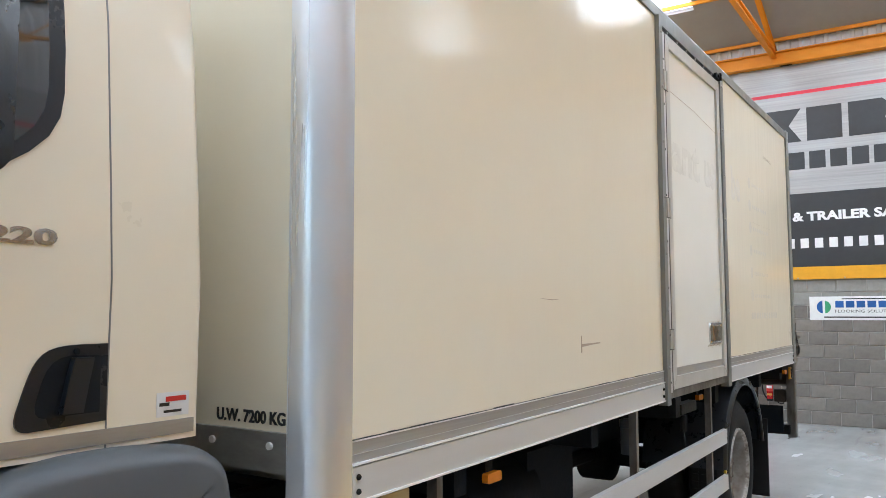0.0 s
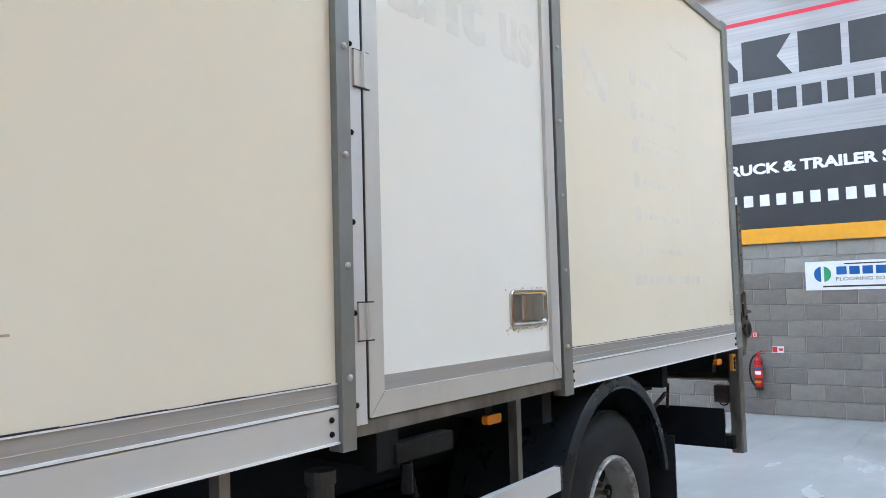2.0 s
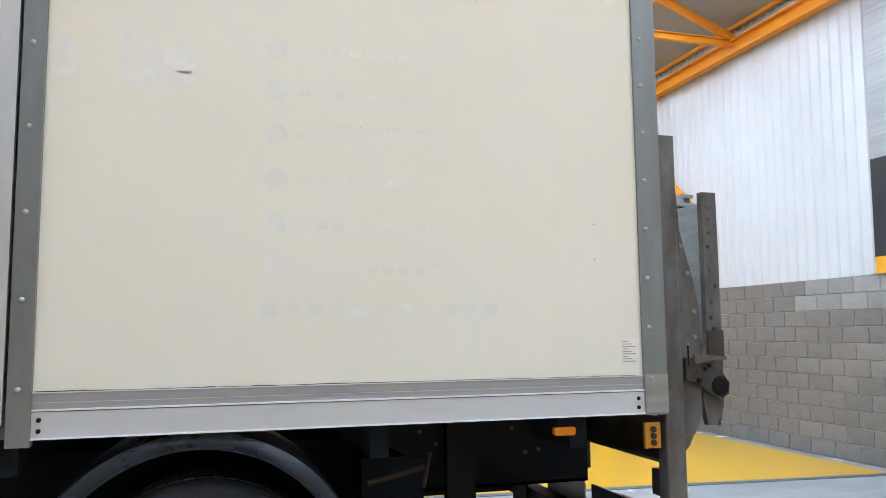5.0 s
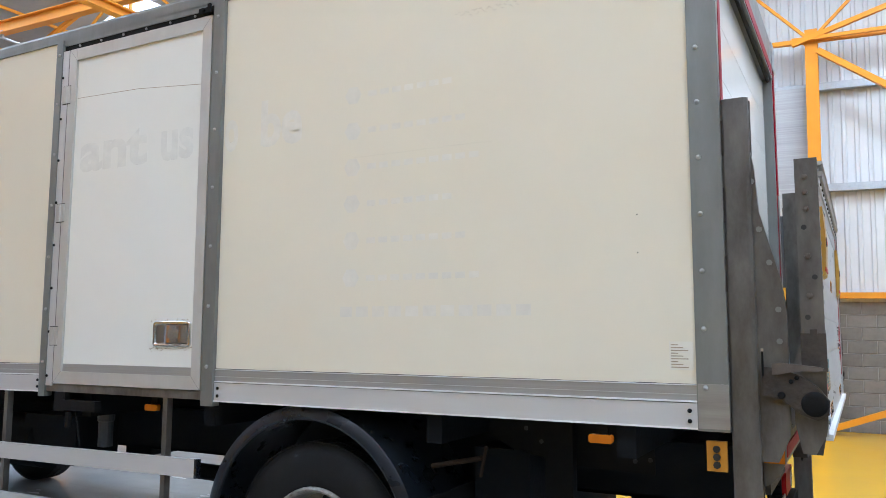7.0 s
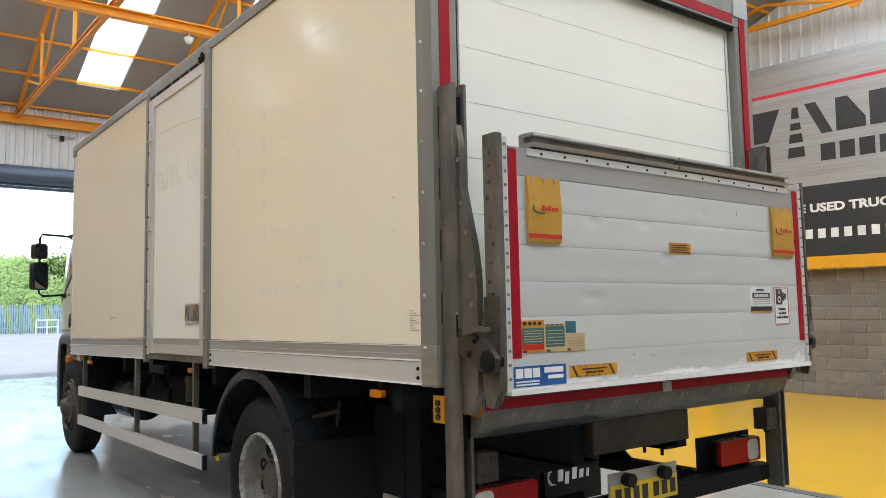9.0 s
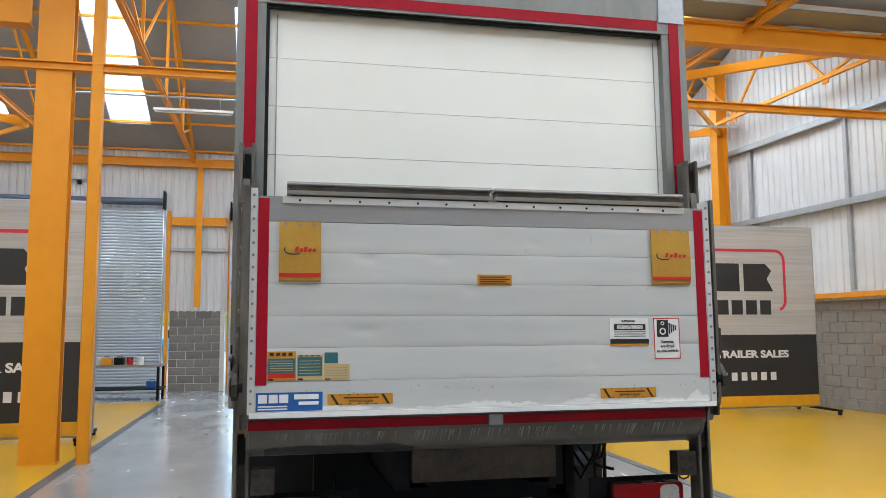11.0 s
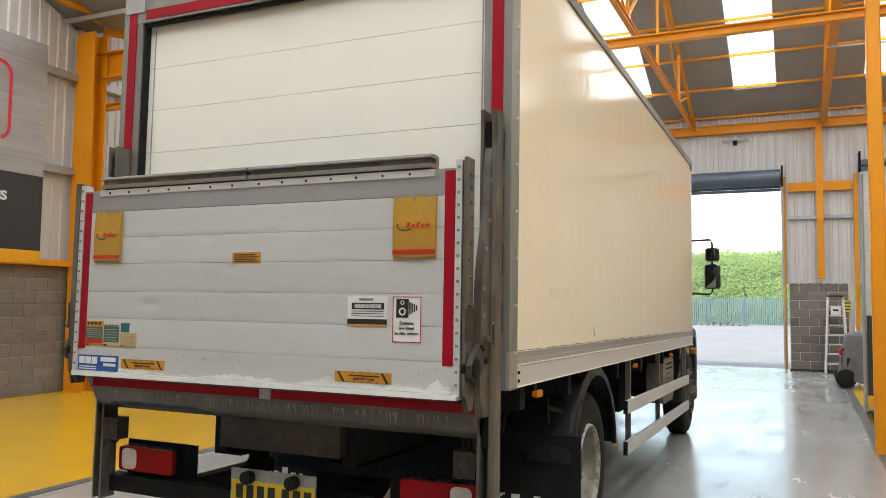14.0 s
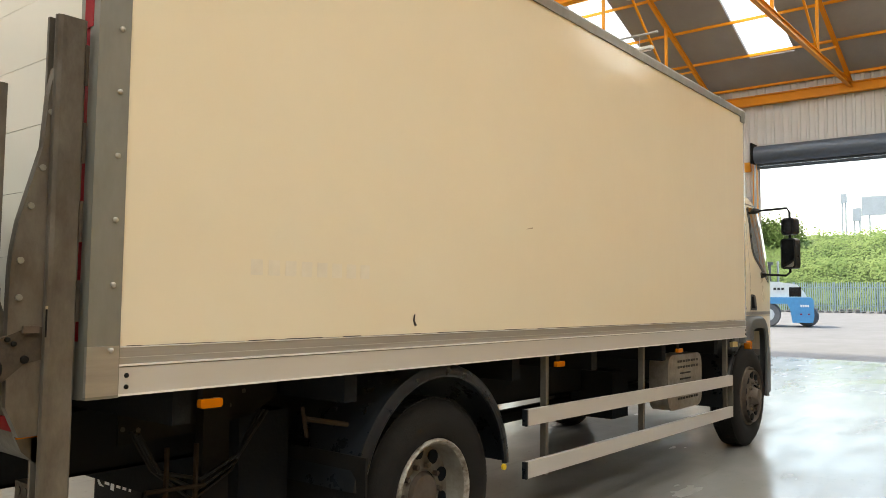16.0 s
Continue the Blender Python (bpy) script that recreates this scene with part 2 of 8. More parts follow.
def floor_surface():
    """Power-floated concrete: cloudy tone, patchy polish and fine drag marks."""
    m = bpy.data.materials.new("power-floated concrete")
    m.use_nodes = True
    nt = m.node_tree
    b = nt.nodes["Principled BSDF"]
    tc = nt.nodes.new("ShaderNodeTexCoord")

    def cloud(scale, stretch, detail, rough):
        mp, n = nt.nodes.new("ShaderNodeMapping"), nt.nodes.new("ShaderNodeTexNoise")
        mp.inputs["Scale"].default_value = stretch
        n.inputs["Scale"].default_value, n.inputs["Detail"].default_value, n.inputs["Roughness"].default_value = scale, detail, rough
        nt.links.new(tc.outputs["Object"], mp.inputs[0])
        nt.links.new(mp.outputs[0], n.inputs["Vector"])
        return n.outputs[0]

    def spread(src, a, b_, lo, hi):
        r = nt.nodes.new("ShaderNodeMapRange")
        for k, v in enumerate((a, b_, lo, hi)):
            r.inputs[k + 1].default_value = v
        nt.links.new(src, r.inputs[0])
        return r.outputs[0]

    def blend(f, c0, c1):
        x = nt.nodes.new("ShaderNodeMix")
        x.data_type = "RGBA"
        nt.links.new(f, x.inputs[0])
        for k, c in ((6, c0), (7, c1)):
            if isinstance(c, tuple):
                x.inputs[k].default_value = (*c, 1)
            else:
                nt.links.new(c, x.inputs[k])
        return x.outputs[2]

    big, mid, drag = cloud(0.55, (1, 1, 1), 6, 0.55), cloud(3.5, (1, 1, 1), 6, 0.6), cloud(2.2, (0.4, 1.5, 1), 3, 0.5)
    tone = blend(spread(big, 0.35, 0.65, 0, 1), (0.285, 0.288, 0.283), (0.345, 0.347, 0.34))
    tone = blend(spread(mid, 0.45, 0.75, 0, 0.5), tone, (0.275, 0.282, 0.283))
    tone = blend(spread(drag, 0.58, 0.80, 0, 0.25), tone, (0.26, 0.262, 0.262))
    speck = cloud(26, (1, 1, 1), 3, 0.55)
    tone = blend(spread(speck, 0.66, 0.72, 0, 0.55), tone, (0.17, 0.165, 0.155))
    scuff = cloud(1.3, (0.25, 3.0, 1), 5, 0.7)
    tone = blend(spread(scuff, 0.60, 0.72, 0, 0.5), tone, (0.20, 0.197, 0.19))
    nt.links.new(tone, b.inputs["Base Color"])
    add = nt.nodes.new("ShaderNodeMath")
    add.operation = "ADD"
    nt.links.new(spread(big, 0.36, 0.64, 0.10, 0.20), add.inputs[0])
    nt.links.new(spread(drag, 0.35, 0.70, 0.0, 0.12), add.inputs[1])
    nt.links.new(add.outputs[0], b.inputs["Roughness"])
    bp = nt.nodes.new("ShaderNodeBump")
    bp.inputs["Strength"].default_value, bp.inputs["Distance"].default_value = 0.02, 0.01
    nt.links.new(cloud(2.0, (1, 1, 1), 5, 0.6), bp.inputs["Height"])
    nt.links.new(bp.outputs[0], b.inputs["Normal"])
    return m


M["floor"] = floor_surface()


def skylight_sheet():
    m = bpy.data.materials.new("translucent rooflight sheet")
    m.use_nodes = True
    nt = m.node_tree
    nt.nodes.remove(nt.nodes["Principled BSDF"])
    t, d, mx = nt.nodes.new("ShaderNodeBsdfTranslucent"), nt.nodes.new("ShaderNodeBsdfTransparent"), nt.nodes.new("ShaderNodeMixShader")
    t.inputs[0].default_value = (0.9, 0.93, 0.95, 1)
    mx.inputs[0].default_value = 0.0
    nt.links.new(t.outputs[0], mx.inputs[1])
    nt.links.new(d.outputs[0], mx.inputs[2])
    nt.links.new(mx.outputs[0], nt.nodes["Material Output"].inputs[0])
    return m


M["mirror"] = mat("mirror glass", (0.30, 0.33, 0.38), 0.05, 1.0)
M["rooflight"] = skylight_sheet()


# ---- mesh helpers ----
def box(bm, x0, x1, y0, y1, z0, z1):
    v = [bm.verts.new(p) for p in ((x0, y0, z0), (x1, y0, z0), (x1, y1, z0), (x0, y1, z0), (x0, y0, z1), (x1, y0, z1), (x1, y1, z1), (x0, y1, z1))]
    for f in ((0, 3, 2, 1), (4, 5, 6, 7), (0, 1, 5, 4), (1, 2, 6, 5), (2, 3, 7, 6), (3, 0, 4, 7)):
        bm.faces.new([v[i] for i in f])


def prism(bm, outline, axis, a, b):
    """A flat outline in the two other axes, pushed along axis from a to b."""
    def at(p, q):
        return {"x": (q, p[0], p[1]), "y": (p[0], q, p[1]), "z": (p[0], p[1], q)}[axis]
    lo, hi = [bm.verts.new(at(p, a)) for p in outline], [bm.verts.new(at(p, b)) for p in outline]
    n = len(outline)
    bm.faces.new(lo), bm.faces.new(hi)
    for i in range(n):
        bm.faces.new((lo[i], lo[(i + 1) % n], hi[(i + 1) % n], hi[i]))


def rod(bm, p0, p1, r, seg=10, r1=None):
    p0, p1 = Vector(p0), Vector(p1)
    q = (p1 - p0).to_track_quat("Z", "Y")
    rings = []
    for p, rad in ((p0, r), (p1, r if r1 is None else r1)):
        rings.append([bm.verts.new(p + q @ Vector((rad * math.cos(6.28318 * k / seg), rad * math.sin(6.28318 * k / seg), 0))) for k in range(seg)])
    for k in range(seg):
        bm.faces.new((rings[0][k], rings[0][(k + 1) % seg], rings[1][(k + 1) % seg], rings[1][k]))
    bm.faces.new(rings[0]), bm.faces.new(rings[1])


def pipe(bm, pts, r, seg=8):
    """A round tube bent through points, in one skin."""
    pts = [Vector(p) for p in pts]
    rings = []
    for k, p in enumerate(pts):
        d = (pts[min(k + 1, len(pts) - 1)] - pts[max(k - 1, 0)]).normalized()
        u = d.orthogonal().normalized() if not rings else (rings[-1][1] - d * rings[-1][1].dot(d)).normalized()
        v = d.cross(u)
        rings.append(([bm.verts.new(p + r * (math.cos(6.28318 * i / seg) * u + math.sin(6.28318 * i / seg) * v)) for i in range(seg)], u))
    for (a, _), (b, _) in zip(rings, rings[1:]):
        for i in range(seg):
            bm.faces.new((a[i], a[(i + 1) % seg], b[(i + 1) % seg], b[i]))
    bm.faces.new(rings[0][0]), bm.faces.new(rings[-1][0])


def bar(bm, p0, p1, w, h):
    """A rectangular bar between two points; h is its depth along the up direction."""
    p0, p1 = Vector(p0), Vector(p1)
    d = (p1 - p0).normalized()
    side = d.cross(Vector((0, 0, 1)))
    side = Vector((1, 0, 0)) if side.length < 1e-4 else side.normalized()
    up = side.cross(d).normalized()
    ring = []
    for p in (p0, p1):
        ring.append([bm.verts.new(p + side * a * w / 2 + up * b * h / 2) for a, b in ((-1, -1), (1, -1), (1, 1), (-1, 1))])
    for k in range(4):
        bm.faces.new((ring[0][k], ring[0][(k + 1) % 4], ring[1][(k + 1) % 4], ring[1][k]))
    bm.faces.new(ring[0]), bm.faces.new(ring[1])


def ibeam(bm, p0, p1, w, h, t=0.018):
    """An I section between two points."""
    p0, p1 = Vector(p0), Vector(p1)
    d = (p1 - p0).normalized()
    side = d.cross(Vector((0, 0, 1)))
    side = Vector((0, 1, 0)) if side.length < 1e-4 else side.normalized()
    up = side.cross(d).normalized()
    o = [(-w / 2, -h / 2), (w / 2, -h / 2), (w / 2, -h / 2 + t), (t / 2, -h / 2 + t), (t / 2, h / 2 - t), (w / 2, h / 2 - t),
         (w / 2, h / 2), (-w / 2, h / 2), (-w / 2, h / 2 - t), (-t / 2, h / 2 - t), (-t / 2, -h / 2 + t), (-w / 2, -h / 2 + t)]
    ring = [[bm.verts.new(p + side * a + up * b) for a, b in o] for p in (p0, p1)]
    for k in range(12):
        bm.faces.new((ring[0][k], ring[0][(k + 1) % 12], ring[1][(k + 1) % 12], ring[1][k]))
    bm.faces.new(ring[0]), bm.faces.new(ring[1])


def lathe(bm, profile, centre, axis="y", seg=32, cap=True):
    """Turns (distance along the axis, radius) round the axis through centre."""
    rings = []
    for a, r in profile:
        ring = []
        for k in range(seg):
            c, s = r * math.cos(2 * math.pi * k / seg), r * math.sin(2 * math.pi * k / seg)
            p = {"y": (c, a, s), "x": (a, c, s), "z": (c, s, a)}[axis]
            ring.append(bm.verts.new(Vector(centre) + Vector(p)))
        rings.append(ring)
    for r0, r1 in zip(rings, rings[1:]):
        for k in range(seg):
            bm.faces.new((r0[k], r0[(k + 1) % seg], r1[(k + 1) % seg], r1[k]))
    for r in (rings[0], rings[-1]) if cap else ():
        if profile[rings.index(r)][1] > 1e-6:
            bm.faces.new(r)


def rounded(x0, x1, z0, z1, r, n=5):
    pts = []
    for cx, cz, a0 in ((x1 - r, z1 - r, 0), (x0 + r, z1 - r, 90), (x0 + r, z0 + r, 180), (x1 - r, z0 + r, 270)):
        for k in range(n + 1):
            a = radians(a0 + 90 * k / n)
            pts.append((cx + r * math.cos(a), cz + r * math.sin(a)))
    return pts


def mesh(name, bm, material, bevel=0.0, smooth=False):
    if bevel:
        edges = [e for e in bm.edges if len(e.link_faces) == 2 and e.calc_face_angle(0) > 0.5]
        bmesh.ops.bevel(bm, geom=edges, offset=bevel, segments=2, affect="EDGES", clamp_overlap=True)
    bmesh.ops.recalc_face_normals(bm, faces=bm.faces)
    me = bpy.data.meshes.new(name)
    bm.to_mesh(me)
    bm.free()
    me.materials.append(material)
    if smooth:
        for p in me.polygons:
            p.use_smooth = True
        me.set_sharp_from_angle(angle=radians(38))
    return me


def part(name, bm, material, parent, label="", bevel=0.0, smooth=False):
    ob = new(name, mesh(name, bm, material, bevel, smooth))
    ob.parent = parent
    return tagged(ob, label)


def thing(name, label, category, at=None, group="", kind=""):
    ob = new(name)
    ob.empty_display_size = 0.2
    if at is not None:
        ob.matrix_world = at
    return tagged(ob, label, category, group, kind)


def setting(name, bm, material, label="", bevel=0.0, smooth=False):
    return tagged(new(name, mesh(name, bm, material, bevel, smooth)), label, "", "", "structure")


def share(name, me, parent, at):
    ob = new(name, me)
    ob.parent = parent
    ob.matrix_basis = at
    return ob


def B():
    return bmesh.new()


def b1(*args):
    bm = bmesh.new()
    box(bm, *args)
    return bm


def text_mesh(words, size, width=None, thick=0.002, bold=0.0):
    cu = bpy.data.curves.new("words", "FONT")
    cu.body, cu.size, cu.extrude, cu.offset, cu.align_x = words, size, thick, bold, "LEFT"
    cu.resolution_u = 3
    ob = bpy.data.objects.new("words", cu)
    scene.collection.objects.link(ob)
    me = bpy.data.meshes.new_from_object(ob.evaluated_get(bpy.context.evaluated_depsgraph_get()))
    bpy.data.objects.remove(ob)
    xs = [v.co.x for v in me.vertices]
    lo, wide = min(xs), max(xs) - min(xs)
    k = (width / wide) if width else 1.0
    for v in me.vertices:
        v.co.x = (v.co.x - lo) * k
    return me


def words(name, text, size, width, material, parent, at, bold=0.0):
    me = text_mesh(text, size, width, 0.0015, bold)
    me.materials.clear()
    me.materials.append(material)
    return share(name, me, parent, at)

# ---- the shed ----
XF, XR, YN, YP = -18.6, 6.15, -8.2, 11.8
EAVE, PITCH, VALLEY = 6.5, 0.40, -6.4
DOOR_Y0, DOOR_Y1, DOOR_Z = -0.95, 3.3, 4.7
RIDGES = ((XF, VALLEY), (VALLEY, XR))
FRAMES_Y = [-5.25, -2.03, 1.17, 4.33, 7.45]


def roof_z(x):
    for a, b in RIDGES:
        if a <= x <= b:
            return EAVE + PITCH * min(x - a, b - x)
    return EAVE


yard_level = -0.03
setting("ground", b1(-400, XF - 0.02, -300, 300, -0.4, yard_level), M["yard"], "pale concrete yard outside the door")
setting("floor", b1(XF - 0.02, XR + 0.3, YN - 1.2, YP + 0.9, -0.3, 0.0), M["floor"], "smooth grey polished concrete shed floor")
for n, (y0, y1) in enumerate(((YN - 0.9, -2.3), (4.62, YP + 0.8))):
    lo, hi = -15.5, XR - 0.25
    setting("floor_marking_%d" % (n + 1), b1(lo, hi, y0, y1, 0.0, 0.004), M["yellow_floor"], "glossy yellow painted bay floor")
    e = y1 if n == 0 else y0
    setting("floor_border_%d" % (n + 1), b1(lo, hi, e - 0.005 if n == 0 else e - 0.12, e + 0.12 if n == 0 else e + 0.005, 0.0, 0.006), M["floor_line"], "dark grey border line of the painted bay")


def ribbed(name, horiz, level, s0, s1, z0, out, flip, pitch=0.2, depth=0.022):
    """Profiled sheet along one axis; horiz is the axis it runs along, level the fixed place on the other one."""
    bm = B()
    pts, s, k = [], s0, 0
    for i in range(int((s1 - s0) / pitch) + 1):
        a = s0 + i * pitch
        for ds, o in ((0.0, 0), (0.11, 0), (0.13, 1), (0.18, 1)):
            if a + ds < s1:
                pts.append((a + ds, o * depth * out))
    pts.append((s1, 0))
    ts = [p for p, _ in pts]
    prev = None
    for s, o in pts:
        z = roof_z(s) if horiz == "x" else EAVE + 0.25
        lo, hi = ((s, level + o, z0), (s, level + o, z)) if horiz == "x" else ((level + o, s, z0), (level + o, s, z))
        cur = (bm.verts.new(lo), bm.verts.new(hi))
        if prev:
            bm.faces.new((prev[0], cur[0], cur[1], prev[1]))
        prev = cur
    back = level - 0.08 * out
    # outer skin
    if horiz == "y":
        box(bm, min(back, back - 0.03 * out), max(back, back - 0.03 * out), s0, s1, z0, EAVE + 0.25)
    else:
        xs = [s0] + [x for x in (XF + (VALLEY - XF) / 2, VALLEY, VALLEY + (XR - VALLEY) / 2) if s0 < x < s1] + [s1]
        prism(bm, [(s0, z0)] + [(s1, z0)] + [(x, roof_z(x) + 0.1) for x in reversed(xs)], "y", min(back, back - 0.03 * out), max(back, back - 0.03 * out))
    me = bpy.data.meshes.new(name)
    bm.to_mesh(me)
    bm.free()
    me.materials.append(M["cladding"])
    return tagged(new(name, me), "off-white profiled steel wall cladding", "", "", "structure")


ribbed("cladding_east", "y", XR, YN - 0.6, YP + 0.7, 2.42, -1, 0)
clad_north = ribbed("cladding_north", "x", YP, XF, XR, 2.2, -1, 0)
clad_south = ribbed("cladding_south", "x", YN, XF, XR, 2.2, 1, 0)
FAR = ((YN - 0.8, -7.3, 2.18), (-7.3, -2.75, 5.0), (-2.75, DOOR_Y0, 2.18), (DOOR_Y0, DOOR_Y1, DOOR_Z), (DOOR_Y1, 5.12, 2.18), (5.12, 9.6, 5.0), (9.6, YP, 2.18))
for k, (a, b, z0) in enumerate(FAR):
    ribbed("cladding_west_%d" % (k + 1), "y", XF, a, b, z0, 1, 0)


def block_mesh(name, w, h, d, material):
    bm = B()
    box(bm, -w / 2, w / 2, 0, d, -h / 2, h / 2)
    bmesh.ops.bevel(bm, geom=[e for e in bm.edges if all(abs(v.co.y) < 1e-5 for v in e.verts)], offset=0.006, segments=1, affect="EDGES")
    return mesh(name, bm, material)


BLOCK = block_mesh("block", 0.438, 0.209, 0.012, M["block"])
BLOCK_PALE = block_mesh("block", 0.438, 0.209, 0.012, M["block_pale"])
HALF = block_mesh("block", 0.213, 0.209, 0.012, M["block"])
HALF_PALE = block_mesh("block", 0.213, 0.209, 0.012, M["block_pale"])


def block_wall(name, horiz, level, s0, s1, courses, out, near, pale, label, joint="mortar"):
    """Block wall; near is the stretch whose blocks stand as objects of their own."""
    top = courses * 0.22
    if horiz == "x":
        wall = setting(name, b1(s0, s1, min(level, level - 0.2 * out), max(level, level - 0.2 * out), 0, top), M[joint], label)
        turn = pose(0, 0, 0) if out < 0 else pose(0, 0, 0, 0, 0, 180)
    else:
        wall = setting(name, b1(min(level, level - 0.2 * out), max(level, level - 0.2 * out), s0, s1, 0, top), M[joint], label)
        turn = pose(0, 0, 0, 0, 0, -90) if out < 0 else pose(0, 0, 0, 0, 0, 90)
    rest = []
    for c in range(courses):
        z = 0.11 + c * 0.22
        cells, s = [], s0
        if c % 2:
            cells.append((s0 + 0.11, True))
            s += 0.225
        while s + 0.45 <= s1 + 1e-6:
            cells.append((s + 0.225, False))
            s += 0.45
        if s1 - s > 0.2:
            cells.append((s + 0.11, True))
        for mid, half in cells:
            light = c >= courses - pale
            me = (HALF_PALE if light else HALF) if half else (BLOCK_PALE if light else BLOCK)
            p = (mid, level + 0.012 * out, z) if horiz == "x" else (level + 0.012 * out, mid, z)
            m = Matrix.Translation(p) @ turn
            if near[0] < mid < near[1]:
                share("block", me, wall, m)
            else:
                rest.append((me, m))
    if rest:
        bm = B()
        for me, m in rest:
            old = len(bm.verts)
            bm.from_mesh(me)
            bm.verts.ensure_lookup_table()
            for v in bm.verts[old:]:
                v.co = m @ v.co
        ob = part("blockwork", bm, M["block"], wall)
        ob["kind"] = "stuff"
    return wall


# ---- roof ----
LIGHTS_Y = [(-7.45, -6.45), (-4.05, -3.05), (-0.76, 0.24), (2.26, 3.26), (5.19, 6.16), (8.22, 9.2)]
bm = B()
lamps = []
for a, b in RIDGES:
    half = (b - a) / 2
    for x_eave, sign in ((a, 1), (b, -1)):
        d0, d1 = 1.15, half - 0.75
        ys = [YN - 1.2]
        for y0, y1 in LIGHTS_Y:
            ys += [y0, y1]
        ys.append(YP + 0.9)
        for k in range(len(ys) - 1):
            spans = ((0, half),) if k % 2 == 0 else ((0, d0), (d1, half))
            for e0, e1 in spans:
                if e0 == 0:
                    e0 = -0.3
                quad = [(x_eave + sign * e0, EAVE + PITCH * e0 + 0.13), (x_eave + sign * e1, EAVE + PITCH * e1 + 0.13), (x_eave + sign * e1, EAVE + PITCH * e1 + 0.21), (x_eave + sign * e0, EAVE + PITCH * e0 + 0.21)]
                prism(bm, quad, "y", ys[k], ys[k + 1])
            if k % 2:
                lamps.append((x_eave, sign, d0, d1, ys[k], ys[k + 1]))
setting("ceiling", bm, M["liner"], "grey ribbed roof lining sheets")
for n, (xe, sg, d0, d1, y0, y1) in enumerate(lamps):
    bm = B()
    prism(bm, [(xe + sg * d0, EAVE + PITCH * d0 + 0.19), (xe + sg * d1, EAVE + PITCH * d1 + 0.19), (xe + sg * d1, EAVE + PITCH * d1 + 0.195), (xe + sg * d0, EAVE + PITCH * d0 + 0.195)], "y", y0, y1)
    setting("rooflight_%d" % (n + 1), bm, M["rooflight"], "translucent white plastic rooflight")
    dm = (d0 + d1) / 2
    c = Vector((xe + sg * dm, (y0 + y1) / 2, EAVE + PITCH * dm + 0.15))
    lamp = new("rooflight_lamp", bpy.data.lights.new("rooflight_lamp", "AREA"))
    lamp.data.shape, lamp.data.size, lamp.data.size_y, lamp.data.energy, lamp.data.color = "RECTANGLE", (d1 - d0) * math.hypot(1, PITCH) - 0.03, y1 - y0 - 0.03, SKY_WATTS * (1.25 if sg < 0 else 0.85) * (0.92 if xe > VALLEY or (xe == VALLEY and sg > 0) else (1.4 if y0 > 8 else 0.6)) * ((1.8 if sg < 0 and xe > VALLEY else 1.0) if y0 > 5 else 1.0), SKY_TINT
    lamp.matrix_world = Matrix.Translation(c) @ pose(0, 0, 0, 0, -sg * math.degrees(math.atan(PITCH)), 0)

# steel frame
frame_steel = []
for k, y in enumerate(FRAMES_Y):
    for a, b in RIDGES:
        mid = (a + b) / 2
        rz = EAVE + PITCH * (b - a) / 2
        truss = thing("roof_truss", "orange painted steel roof truss", "roof truss", group="roof trusses", kind="structure")
        bm = B()
        ibeam(bm, (a, y, EAVE - 0.1), (mid, y, rz - 0.1), 0.07, 0.11, 0.012)
        part("rafter", bm, M["orange"], truss)
        bm = B()
        ibeam(bm, (b, y, EAVE - 0.1), (mid, y, rz - 0.1), 0.07, 0.11, 0.012)
        part("rafter", bm, M["orange"], truss)
        bm = B()
        slim = abs(y - 4.33) > 0.1
        ibeam(bm, (a, y, EAVE - 0.13), (b, y, EAVE - 0.13), 0.09 if slim else 0.14, 0.12 if slim else 0.2, 0.012)
        part("tie", bm, M["orange"], truss)
        for f in (0.25, 0.5, 0.75):
            x = a + (b - a) * f
            bm = B()
            bar(bm, (x, y, EAVE - 0.05), (x, y, roof_z(x) - 0.15), 0.055, 0.055)
            part("strut", bm, M["orange"], truss)
        for f0, f1 in ((0.25, 0.125), (0.25, 0.5), (0.75, 0.5), (0.75, 0.875)):
            x0, x1 = a + (b - a) * f0, a + (b - a) * f1
            bm = B()
            bar(bm, (x0, y, EAVE - 0.05), (x1, y, roof_z(x1) - 0.2), 0.04, 0.045)
            part("strut", bm, M["orange"], truss)
for a, b in RIDGES:
    n = 5
    for sign, xe in ((1, a), (-1, b)):
        for k in range(n + 1):
            d = 0.12 + k * ((b - a) / 2 - 0.2) / n
            setting("purlin_%d" % (len(frame_steel) + 1), b1(xe + sign * d - 0.02, xe + sign * d + 0.02, YN - 0.6, YP, EAVE + PITCH * d + 0.068, EAVE + PITCH * d + 0.128), M["orange"], "orange steel roof purlin")
            frame_steel.append(d)
for n, x in enumerate((XF + 0.13, XR - 0.13)):
    bm = B()
    ibeam(bm, (x, YN - 0.6, EAVE - 0.2), (x, YP, EAVE - 0.2), 0.16, 0.24)
    setting("eaves_beam_%d" % (n + 1), bm, M["orange"], "orange steel eaves beam")
bm = B()
ibeam(bm, (-6.7, YN, 5.85), (-6.7, -2.95, 5.85), 0.25, 0.48, 0.03)
setting("valley_beam_1", bm, M["orange"], "deep orange steel valley beam")
bm = B()
ibeam(bm, (-6.7, 4.6, 6.25), (-6.7, YP, 6.25), 0.2, 0.34, 0.03)
setting("valley_beam_2", bm, M["orange"], "deep orange steel valley beam")
bm = B()
ibeam(bm, (-6.7, YN, 5.10), (-6.7, YP, 5.10), 0.12, 0.115, 0.016)
setting("tie_beam", bm, M["orange"], "slim orange steel tie beam between the posts")


